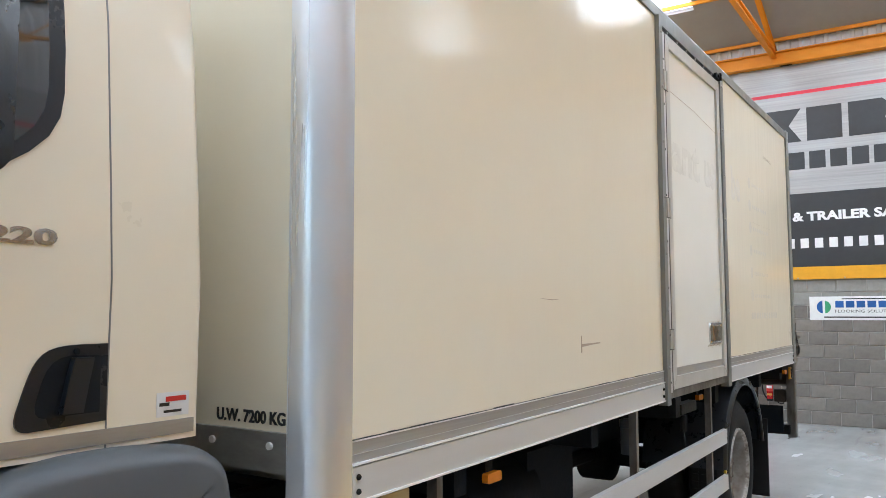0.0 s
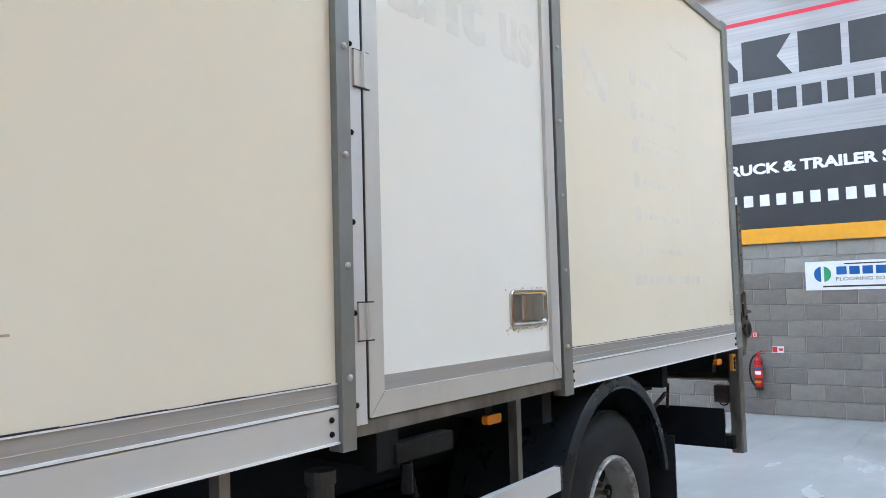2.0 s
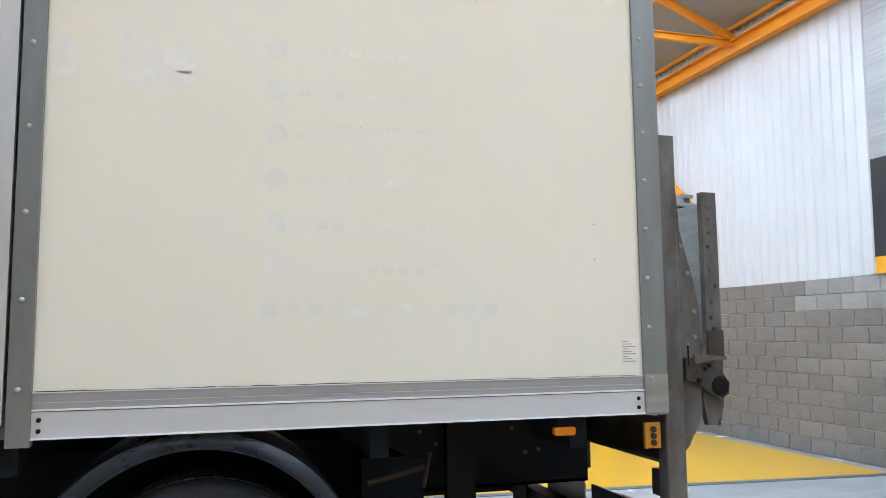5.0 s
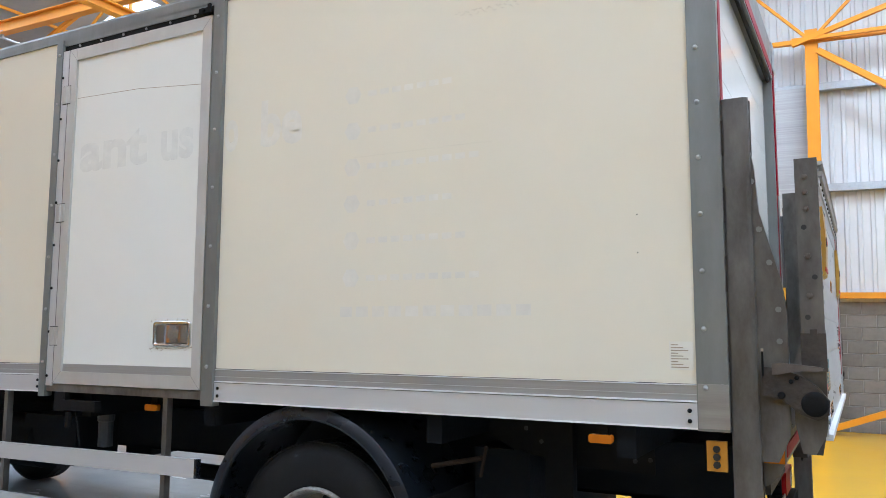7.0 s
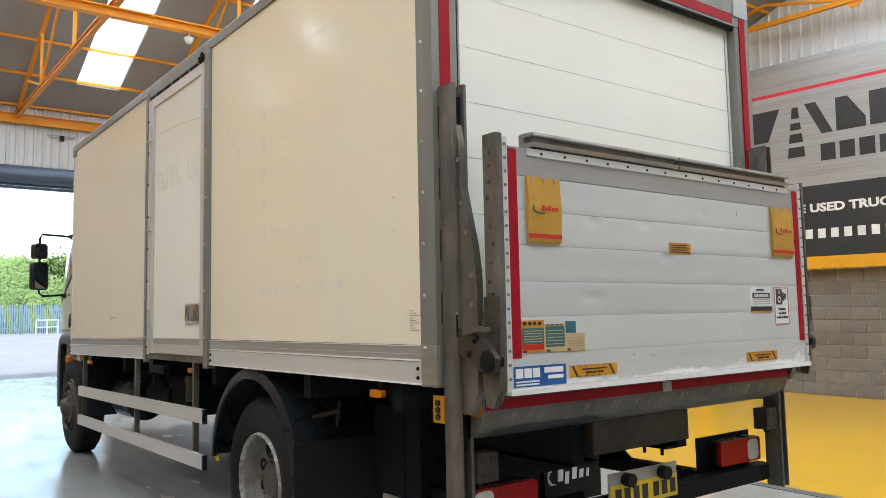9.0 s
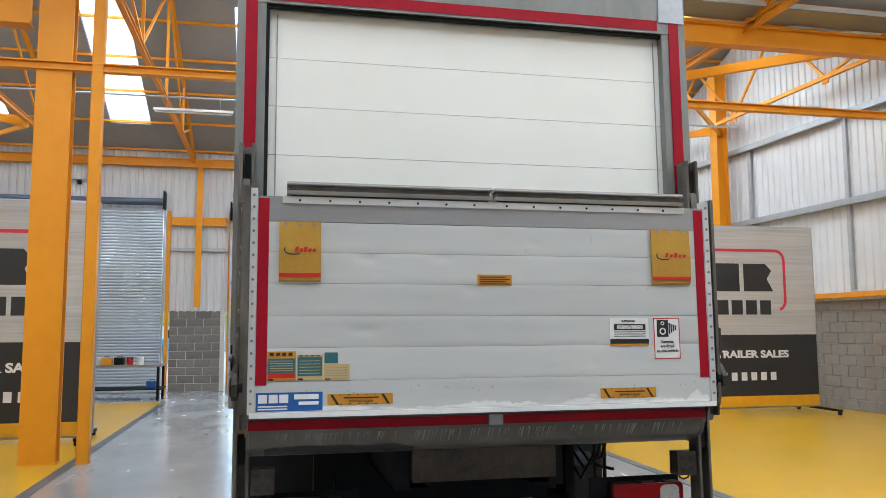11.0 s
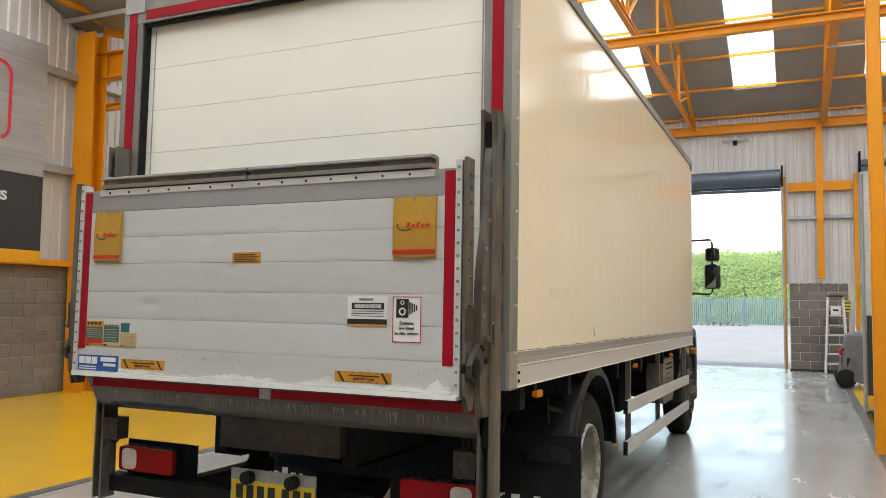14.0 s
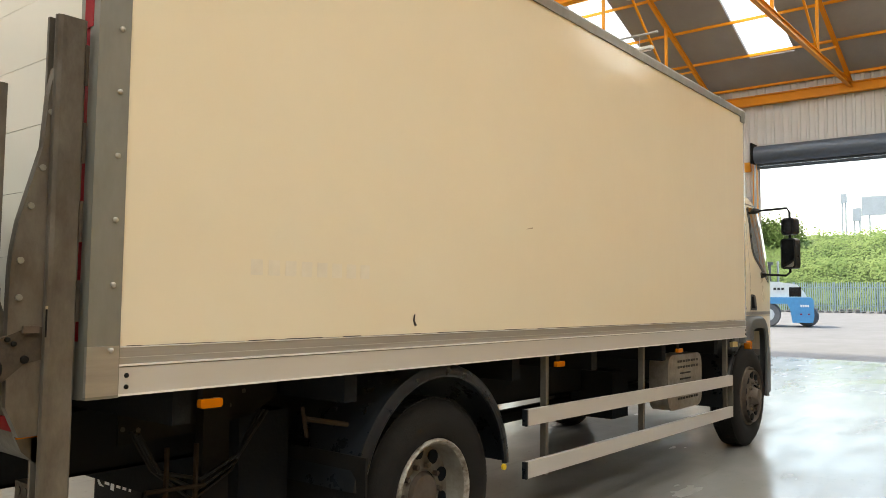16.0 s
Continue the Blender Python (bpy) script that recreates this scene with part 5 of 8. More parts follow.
for side in (0, 1):
    arch("rear_mudguard", -1.92 if side == 0 else -1.885, 0.50, 0.645, 8, 176, 0.018 if side == 0 else 0.045, 0.62, side, M["plastic"])
    bm = B()
    ybox(bm, side, -1.262, -1.248, 0.0, 0.58, 0.12, 0.76)
    flap = part("mud_flap", bm, M["rubber"], L, "black rubber mud flap with plain white mark")
    y_ = 0.05 if side == 0 else 1.96
    bm = B()
    arc_ = [(y_ + 0.055 + 0.06 * math.cos(radians(a)), 0.31 + 0.055 * math.sin(radians(a))) for a in range(100, 281, 20)]
    for (ya, za), (yb, zb) in zip(arc_, arc_[1:]):
        box(bm, -1.2475, -1.245, min(ya, yb) - 0.005, max(ya, yb) + 0.005, min(za, zb), max(za, zb) + 0.006)
    part("flap_print", bm, M["white_print"], flap)
    for k, (w_, z0, z1) in enumerate(((0.056, 0.275, 0.37), (0.04, 0.25, 0.335), (0.046, 0.275, 0.37), (0.042, 0.275, 0.335), (0.026, 0.275, 0.335))):
        y = y_ + 0.085 + 0.074 * k
        bm = B()
        prism(bm, [(y, z0), (y + w_, z0), (y + w_ + 0.008, z1), (y + 0.008, z1)], "x", -1.2475, -1.245)
        part("flap_print", bm, M["white_print"], flap)
    wx = -2.487 if side == 0 else -2.455
    bm = B()
    rod(bm, (wx, mirrored(side, 0.05), 0.526), (wx, mirrored(side, 0.036), 0.526), 0.018, 14)
    part("wing_marker", bm, M["plate_yellow"], L, "round yellow marker at the wing end")
    knots = [(-7.68, 0.48), (-7.70, 0.8), (-7.70, 1.0), (-7.685, 1.15), (-7.64, 1.27), (-7.56, 1.342), (-7.46, 1.364), (-7.34, 1.368), (-7.22, 1.362), (-7.12, 1.346), (-7.05, 1.305), (-7.018, 1.235), (-7.008, 1.12)]
    outline = []
    for k in range(len(knots) - 1):
        p0, p1, p2, p3 = (Vector(knots[min(max(k + q, 0), len(knots) - 1)]) for q in (-1, 0, 1, 2))
        for f in (0, 0.25, 0.5, 0.75):
            outline.append(tuple(0.5 * (2 * p1 + (p2 - p0) * f + (2 * p0 - 5 * p1 + 4 * p2 - p3) * f * f + (3 * p1 - p0 - 3 * p2 + p3) * f ** 3)))
    outline.append(knots[-1])
    bm = B()
    rings = []
    for y, sh in ((0.50, -0.012), (0.15, -0.002), (0.11, 0.0), (0.082, -0.008), (0.066, -0.026), (0.06, -0.042), (0.06, -0.13), (0.078, -0.133), (0.085, -0.045), (0.12, -0.03), (0.50, -0.036)):
        ring = []
        for k, (x, z) in enumerate(outline):
            a, b = Vector(outline[max(k - 1, 0)]), Vector(outline[min(k + 1, len(outline) - 1)])
            n = Vector((-(b - a).y, (b - a).x)).normalized()
            ring.append(bm.verts.new((x + n.x * sh, mirrored(side, y), z + n.y * sh)))
        rings.append(ring)
    for p, q in zip(rings, rings[1:] + rings[:1]):
        for k in range(len(p) - 1):
            bm.faces.new((p[k], p[k + 1], q[k + 1], q[k]))
    bm.faces.new([r[0] for r in rings]), bm.faces.new([r[-1] for r in rings])
    part("front_mudguard", bm, M["fender_plastic"], L, "moulded grey plastic front wing", 0, True)
    arch("inner_mudguard", -7.12, 0.54, 0.61, -8, 78, 0.11, 0.45, side, M["plastic"], 0.012, 0.03)
    # side guards
    for z0, z1, rise in ((0.711, 0.808, 0.038), (0.413, 0.511, 0.022)):
        bm = B()
        prism(bm, [(-6.25, z0), (-2.63, z0 + rise), (-2.63, z1 + rise), (-6.25, z1)], "y", mirrored(side, -0.012), mirrored(side, 0.018))
        rail = part("side_guard_rail", bm, M["alu"], L, "long pale aluminium side guard rail", 0.005)
        bm = B()
        ybox(bm, side, -2.631, -2.614, -0.013, 0.020, z0 + rise - 0.002, z1 + rise + 0.002)
        part("rail_end_cap", bm, M["plastic"], rail)
    for x in (-2.90, -4.33, -6.19):
        bm = B()
        ybox(bm, side, x - 0.017, x + 0.017, 0.02, 0.06, 0.41, 1.17)
        part("guard_post", bm, M["lift_steel"], L)
    bm = B()
    ybox(bm, side, -6.262, -6.25, -0.012, 0.04, 0.41, 0.81)
    part("guard_post", bm, M["lift_steel"], L)
    # amber markers
    for x in (-0.39, -3.03 if side else -3.04, -5.0 if side else -5.87):
        drop = 0.028 if x < -5.5 else 0.0
        inn = 0.05 if side == 0 and -4 < x < -2 else 0.0
        bm = B()
        prism(bm, rounded(x - 0.05, x + 0.05, 1.081 - drop, 1.116 - drop, 0.010, 3), "y", mirrored(side, 0.02 + inn), mirrored(side, -0.005 + inn))
        mk = part("side_marker", bm, M["amber"], L, "amber side marker lamp", 0.003)
        bm = B()
        ybox(bm, side, x - 0.025, x + 0.025, 0.02 + inn, 0.05 + inn, 1.09, 1.165)
        part("marker_bracket", bm, M["dark_steel"], mk)
    bm = B()
    prism(bm, rounded(-6.79, -6.72, 1.035, 1.12, 0.03, 3), "y", mirrored(side, 0.03), mirrored(side, -0.03))
    part("side_marker", bm, M["amber"], L)
    bm = B()
    ybox(bm, side, -6.50, -6.36, 0.02, 0.05, 1.07, 1.12)
    part("tag_plate", bm, M["sticker_tan"], L)
part("control_tag", b1(0.022, 0.098, 0.03, 0.05, 1.0, 1.115), M["sticker_yellow"], L, "yellow lift control cover")
for z in (1.085, 1.055, 1.025):
    bm = B()
    rod(bm, (0.06, 0.02, z), (0.06, 0.03, z), 0.014, 8)
    part("control_button", bm, M["dark_print"], L)

# ---- cab ----
built_before = set(L.children)
CX1 = -7.142
cy = 0.15
# inset of the side, height, front end and depth of the rounded front corner
levels = [(0.0, 1.370, -8.60, 0.34), (0.0, 1.45, -8.60, 0.34), (-0.005, 1.75, -8.60, 0.34), (0.008, 1.95, -8.57, 0.36), (0.04, 2.35, -8.46, 0.40), (0.08, 2.60, -8.36, 0.42), (0.15, 2.72, -8.24, 0.44), (0.30, 2.78, -8.05, 0.44)]
BEND = -7.60


def corner(q):
    """Bend of the front corner, from 0 on the side to 1 on the front."""
    return 1 - (1 - min(max(q, 0.0), 1.0) ** 2.6) ** (1 / 2.6)


def cab_inset(x, z):
    """How far the cab side lies inside the widest line at x and z."""
    for (i0, z0, f0, d0), (i1, z1, f1, d1) in zip(levels, levels[1:]):
        if z <= z1:
            break
    k = min(max((z - z0) / (z1 - z0), 0.0), 1.0)
    return i0 + (i1 - i0) * k + (d0 + (d1 - d0) * k) * corner((BEND - x) / (BEND - f0 - (f1 - f0) * k))


def cab_section(inset, z, x_front, depth):
    half = []
    for k in range(5):
        a = radians(90 * k / 4)
        half.append((CX1 - 0.022 + 0.022 * math.cos(a), cy + inset + 0.022 - 0.022 * math.sin(a)))
    half += [(-7.35, cy + inset), (BEND, cy + inset)]
    for k in range(1, 13):
        q = math.sin(radians(7.5 * k))
        half.append((BEND + (x_front - BEND) * q, cy + inset + depth * corner(q)))
    return [(x, y, z) for x, y in half] + [(x, W - y, z) for x, y in reversed(half)]


bm = B()
rings = [[bm.verts.new(p) for p in cab_section(*lv)] for lv in levels]
for p, q in zip(rings, rings[1:]):
    for k in range(len(p)):
        bm.faces.new((p[k], p[(k + 1) % len(p)], q[(k + 1) % len(p)], q[k]))
bm.faces.new(rings[0]), bm.faces.new(rings[-1])
part("cab_shell", bm, M["cab_paint"], L, "cream painted cab shell", smooth=True)
part("cab_base", b1(-7.95, CX1 - 0.02, cy + 0.36, W - cy - 0.36, 0.95, 1.366), M["plastic"], L)
# lower front: painted corner panels over a grey bumper with warning stripes
for nm, z0, z1, mt, note in (("corner_panel", 1.0, 1.366, "cab_paint", "cream lower corner panel"), ("front_bumper", 0.46, 0.93, "fender_plastic", "grey moulded front bumper"), ("bumper_band", 0.93, 1.0, "alu_dirty", "")):
    bm = B()
    rows_ = []
    for z in (z0, z0 + 0.03, z1 - 0.01, z1):
        tuck = 0.03 if z in (z0, z1) and nm == "front_bumper" else 0.0
        half = [(-7.72, cy + 0.012 + tuck)] + [(-7.75 - 0.83 * math.sin(radians(9 * k)), cy + 0.012 + tuck + 0.33 * corner(math.sin(radians(9 * k)))) for k in range(11)]
        rows_.append([bm.verts.new((x, y, z)) for x, y in half] + [bm.verts.new((x, W - y, z)) for x, y in reversed(half)])
    for p, q in zip(rows_, rows_[1:]):
        for k in range(len(p)):
            bm.faces.new((p[k], p[(k + 1) % len(p)], q[(k + 1) % len(p)], q[k]))
    bm.faces.new(rows_[0]), bm.faces.new(rows_[-1])
    part(nm, bm, M[mt], L, note, smooth=True)
bm = B()
prism(bm, [(-8.60, 1.93), (-8.41, 2.58), (-8.34, 2.58), (-8.53, 1.93)], "y", 0.56, W - 0.56)
part("windscreen", bm, M["glass"], L, "dark sloping windscreen", 0.01)


def side_glass(side):
    raw = [(-7.517, 2.62), (-7.508, 2.25), (-7.511, 2.15), (-7.521, 2.095), (-7.547, 2.048), (-7.59, 2.007), (-7.65, 1.967), (-7.80, 1.885), (-7.95, 1.80), (-8.08, 1.74), (-8.17, 1.80), (-8.12, 2.10), (-8.03, 2.40), (-7.96, 2.58), (-7.90, 2.62)]
    pts = [(a[0] + (b[0] - a[0]) * k / 4, a[1] + (b[1] - a[1]) * k / 4) for a, b in zip(raw, raw[1:] + raw[:1]) for k in range(4)]
    g = 1 if side == 0 else -1

    def at(x, z, d):
        return (x, mirrored(side, cy + cab_inset(x, z)) + g * d, z)

    def sheet(name, pts, d0, d1, material, parent, label=""):
        bm = B()
        mid = Vector((sum(p[0] for p in pts) / len(pts), sum(p[1] for p in pts) / len(pts)))
        loops = []
        for f in (1.0, 0.66, 0.33):
            loops.append([bm.verts.new(at(mid.x + (x - mid.x) * f, mid.y + (z - mid.y) * f, d0)) for x, z in pts])
        back = [bm.verts.new(at(x, z, d1)) for x, z in pts]
        tip = bm.verts.new(at(mid.x, mid.y, d0))
        for p, q in zip([back] + loops, loops):
            for k in range(len(pts)):
                j = (k + 1) % len(pts)
                bm.faces.new((p[k], p[j], q[j], q[k]))
        for k in range(len(pts)):
            bm.faces.new((loops[-1][k], loops[-1][(k + 1) % len(pts)], tip))
        return part(name, bm, material, parent, label, smooth=True)
    win = sheet("cab_window", pts, -0.006, 0.02, M["plastic"], L, "cab side window in a broad black rubber frame")
    mid = Vector((-7.80, 2.20))
    inner = [(mid.x + (x - mid.x) * 0.87, mid.y + (z - mid.y) * 0.90) for x, z in pts]
    sheet("pane", inner, -0.0085, -0.004, M["glass"], win, "dark tinted side glass")


for side in (0, 1):
    side_glass(side)
    y = mirrored(side, cy)
    s = -1 if side == 0 else 1
    # shut line, lower trim strip, door handle
    bm = B()
    for (i0, z0, _, _), (i1, z1, _, _) in zip(levels[:6], levels[1:6]):
        q = [(x, mirrored(side, cy + i + d), z) for i, z in ((i0, z0), (i1, z1)) for x, d in ((-7.4015, -0.0012), (-7.3975, -0.0012), (-7.3975, 0.01), (-7.4015, 0.01))]
        v = [bm.verts.new(p) for p in q]
        for f in ((0, 1, 5, 4), (1, 2, 6, 5), (2, 3, 7, 6), (3, 0, 4, 7)):
            bm.faces.new([v[k] for k in f])
    part("shut_line", bm, M["grey_post"], L)
    bm = B()
    for k in range(14):
        xa, xb = CX1 - 0.022 - 0.075 * k, CX1 - 0.022 - 0.075 * (k + 1)
        ya, yb = cy + cab_inset(xa, 1.4), cy + cab_inset(xb, 1.4)
        prism(bm, [(xa, mirrored(side, ya - 0.004)), (xb, mirrored(side, yb - 0.004)), (xb, mirrored(side, yb + 0.02)), (xa, mirrored(side, ya + 0.02))], "z", 1.384, 1.418)
    part("trim_strip", bm, M["alu_dirty"], L, "grey trim strip along the door foot")
    bm = B()
    prism(bm, [(-7.403, 1.606), (-7.47, 1.6055), (-7.50, 1.604), (-7.52, 1.601), (-7.537, 1.5955), (-7.551, 1.587), (-7.562, 1.5755), (-7.571, 1.561), (-7.579, 1.543), (-7.587, 1.52), (-7.595, 1.493), (-7.602, 1.47), (-7.6045, 1.456), (-7.603, 1.445), (-7.598, 1.4375), (-7.59, 1.433), (-7.578, 1.431), (-7.403, 1.437)], "y", mirrored(side, cy - 0.006), mirrored(side, cy + 0.01))
    dh = part("handle_recess", bm, M["plastic"], L, "black plastic door handle recess", 0.005, True)
    bm = B()
    prism(bm, [(-7.42, 1.58), (-7.49, 1.583), (-7.512, 1.579), (-7.529, 1.569), (-7.542, 1.553), (-7.552, 1.53), (-7.56, 1.503), (-7.565, 1.482), (-7.563, 1.467), (-7.556, 1.459), (-7.545, 1.456), (-7.42, 1.458)], "y", mirrored(side, cy - 0.0068), mirrored(side, cy))
    part("hollow", bm, M["chassis"], dh, "", 0.0, True)
    bm = B()
    prism(bm, [(-7.445, 1.578), (-7.49, 1.578), (-7.502, 1.53), (-7.515, 1.462), (-7.468, 1.462), (-7.455, 1.53)], "y", mirrored(side, cy - 0.024), mirrored(side, cy - 0.005))
    part("door_pull", bm, M["plastic"], dh, "", 0.007, True)
    bm = B()
    rod(bm, (-7.478, mirrored(side, cy - 0.010), 1.591), (-7.478, mirrored(side, cy), 1.591), 0.007, 12)
    part("lock_barrel", bm, M["chassis"], dh)
    bm = B()
    ybox(bm, side, -7.270, -7.178, cy - 0.0015, cy, 1.427, 1.484)
    st = part("cab_sticker", bm, M["sticker_white"], L, "small white sticker with red print")
    bm = B()
    ybox(bm, side, -7.245, -7.187, cy - 0.003, cy, 1.462, 1.474)
    part("print_bar", bm, M["red_print"], st)
    bm = B()
    ybox(bm, side, -7.262, -7.235, cy - 0.003, cy, 1.452, 1.46)
    ybox(bm, side, -7.25, -7.20, cy - 0.003, cy, 1.436, 1.442)
    part("print_bar", bm, M["dark_print"], st)
    # step below the door
    bm = B()
    ybox(bm, side, -8.05, -7.74, cy + 0.16, cy + 0.4, 0.47, 0.95)
    part("cab_step", bm, M["plastic"], L, "", 0.03)
    # mirrors on two arms
    my = -0.135
    bm = B()
    pts = [(-7.80, mirrored(side, cy + 0.07), 2.555), (-7.85, mirrored(side, my + 0.02), 2.575), (-7.88, mirrored(side, my), 2.53), (-7.88, mirrored(side, my), 1.86), (-7.82, mirrored(side, my + 0.03), 1.82), (-7.78, mirrored(side, cy + 0.01), 1.835)]
    pipe(bm, pts, 0.013, 8)
    arm = part("mirror_arm", bm, M["chassis"], L)
    for x, z, d in ((-7.80, 2.555, 0.07), (-7.80, 1.825, 0.0)):
        bm = B()
        rod(bm, (x, mirrored(side, cy + d + 0.02), z), (x - 0.01, mirrored(side, cy + d - 0.05), z + 0.004), 0.045, 12, 0.02)
        part("mirror_bracket", bm, M["plastic"], arm, "", 0, True)
    for z0, z1, w in ((2.275, 2.465, 0.165), (1.895, 2.235, 0.19)):
        head = new("mirror_head")
        head.parent = arm
        head.matrix_basis = Matrix.Translation((-7.88, mirrored(side, my), 0)) @ pose(0, 0, 0, 0, 0, 22 if side == 0 else -22)
        bm = B()
        prism(bm, rounded(-w / 2, w / 2, z0, z1, 0.04), "x", -0.05, 0.035)
        part("mirror_housing", bm, M["plastic"], head, "black mirror housing", 0.015, True)
        bm = B()
        prism(bm, rounded(-w / 2 + 0.018, w / 2 - 0.018, z0 + 0.018, z1 - 0.018, 0.03), "x", 0.034, 0.038)
        part("mirror_glass", bm, M["mirror"], head)
# the cab stands a little nearer the body
for ob in [c for c in L.children if c not in built_before]:
    ob.matrix_basis = Matrix.Translation((0.078, 0, -0.010)) @ ob.matrix_basis
# weight lettering on the front wall, seen from ahead of the body
words("model_lettering", "220", 0.045, 0.15, M["chrome"], L, Matrix.Translation((-7.60, cy - 0.003, 1.806)) @ pose(0, 0, 0, 90), 0.002)
for y in (0.449, 0.209):
    bm = B()
    rod(bm, (FRONT - 0.10, y, 1.287), (FRONT - 0.108, y, 1.287), 0.011, 10)
    part("plate_bolt", bm, M["alu_bright"], L)
words("weight_lettering", "U.W. 7200 KG", 0.05, 0.285, M["dark_print"], L, Matrix.Translation((FRONT - 0.0865, 0.45, 1.345)) @ pose(0, 0, 0, 90, 0, -90), 0.0012)

# ---- tail lift ----
lift = new("tail_lift")
lift.parent = L
tagged(lift, "folded aluminium tail lift with steel columns")


def lpart(name, bm, material, label="", bevel=0.0, smooth=False):
    return part(name, bm, material, lift, label, bevel, smooth)


PX0, PX1 = 0.395, 0.445
lpart("platform_core", b1(PX0, PX1 - 0.0125, 0.11, 2.39, 1.155, 2.15), M["alu_dirty"])
zs = [1.160, 1.296, 1.448, 1.593, 1.744, 1.888, 2.031]
DENTS = ((0.62, 1.865, 0.045, 0.020, 0.007), (0.99, 1.872, 0.05, 0.018, 0.006), (1.14, 1.715, 0.04, 0.018, 0.006), (0.60, 1.525, 0.06, 0.022, 0.008), (1.75, 1.36, 0.03, 0.02, 0.003), (1.45, 1.95, 0.03, 0.015, 0.003))


def plank(z0, z1):
    """One platform plank, its face pressed in by knocks and very slightly wavy."""
    bm = B()
    ny, nz = 150, 10
    face = []
    for i in range(ny + 1):
        row = []
        for k in range(nz + 1):
            y, z = 0.112 + (2.378 - 0.112) * i / ny, z0 + (z1 - z0) * k / nz
            x = PX1 + 0.0003 * noise.noise(Vector((y * 2.2, z * 5.0, z0)))
            for dy, dz, ry, rz, deep in DENTS:
                x -= deep * math.exp(-((y - dy) / ry) ** 2 - ((z - dz) / rz) ** 2)
            row.append(bm.verts.new((x - (0.0012 if k in (0, nz) else 0), y, z)))
        face.append(row)
    for i in range(ny):
        for k in range(nz):
            bm.faces.new((face[i][k], face[i + 1][k], face[i + 1][k + 1], face[i][k + 1]))
    rim = [r[0] for r in face] + face[-1][1:] + [r[-1] for r in reversed(face[:-1])] + list(reversed(face[0][1:-1]))
    back = [bm.verts.new((PX1 - 0.012, v.co.y, v.co.z)) for v in rim]
    for k in range(len(rim)):
        j = (k + 1) % len(rim)
        bm.faces.new((rim[k], rim[j], back[j], back[k]))
    return bm


for z0, z1 in zip(zs, zs[1:]):
    lpart("platform_plank", plank(z0 + 0.0008, z1 - 0.0008), M["platform"], "", 0, True)
lpart("platform_band", b1(PX1 - 0.012, PX1, 0.112, 2.378, 2.033, 2.15), M["platform_band"], "bare aluminium top band")
lpart("platform_tip", b1(PX0, PX1 + 0.02, 0.092, 2.398, 1.135, 1.158), M["alu_bright"], "bright worn lip along the platform tip", 0.008)
for side, y0, y1 in ((0, 0.082, 0.112), (1, 2.378, 2.408)):
    e = lpart("edge_rail", b1(PX0, PX1 + 0.006, y0, y1, 1.15, 2.185), M["alu"], "", 0.004)
    for k in range(18):
        bm = B()
        rod(bm, (PX1 + 0.005, (y0 + y1) / 2, 1.20 + 0.056 * k), (PX1 + 0.011, (y0 + y1) / 2, 1.20 + 0.056 * k), 0.007, 6)
        lpart("edge_bolt", bm, M["grey_post"])
lpart("red_tape", b1(PX1, PX1 + 0.0025, 0.116, 0.166, 1.28, 2.14), M["red_tape"], "red reflective tape strip")
lpart("red_tape", b1(PX1, PX1 + 0.0025, 2.324, 2.374, 1.28, 2.14), M["red_tape"], "red reflective tape strip")
# hinged top flaps
for y0, y1 in ((0.245, 1.235), (1.25, 2.26)):
    bm = B()
    prism(bm, [(0.38, 2.158), (0.462, 2.158), (0.468, 2.176), (0.41, 2.178), (0.41, 2.201), (0.462, 2.203), (0.468, 2.208), (0.466, 2.218), (0.40, 2.222), (0.38, 2.216)], "y", y0, y1)
    lpart("top_flap", bm, M["alu_dirty"], "grimy folded top flap", 0.002)
    # added dark inset: the channel's shade as a strip, not a fitted part
    lpart("flap_seal", b1(0.4105, 0.450, y0 + 0.01, y1 - 0.01, 2.1785, 2.2005), M["lift_steel"], "dark strip painted in as shade in the flap channel")
    # solid black strip painted in for the shadow under the flap
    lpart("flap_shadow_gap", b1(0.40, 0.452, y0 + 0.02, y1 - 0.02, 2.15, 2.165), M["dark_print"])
    lpart("flap_strip", b1(PX1, PX1 + 0.008, y0 - 0.02, y1 + 0.01, 2.118, 2.15), M["alu"])
    for k in range(7):
        bm = B()
        rod(bm, (PX1 + 0.008, y0 + 0.06 + 0.14 * k, 2.132), (PX1 + 0.012, y0 + 0.06 + 0.14 * k, 2.132), 0.006, 6)
        lpart("flap_screw", bm, M["dark_steel"])
random.seed(11)
bm = B()
for k in range(26):
    y, z = random.uniform(0.15, 2.3), 1.235 + abs(random.gauss(0, 0.02))
    s, l = random.uniform(0.001, 0.003), random.uniform(0.003, 0.014)
    prism(bm, [(y - s, z), (y + s, z + s), (y + s * 1.2, z + l), (y - s, z + l * 0.8)], "x", PX1 - 0.001, PX1 + 0.0012)
for k in range(4):
    y, z = random.uniform(0.2, 2.3), random.uniform(1.3, 2.0)
    s, l = random.uniform(0.001, 0.002), random.uniform(0.008, 0.03)
    prism(bm, [(y - s, z), (y + s, z), (y + s, z + l), (y - s, z + l)], "x", PX1 - 0.001, PX1 + 0.001)
lpart("scratches", bm, M["alu_dirty"])["kind"] = "stuff"
bm = B()
edge = []
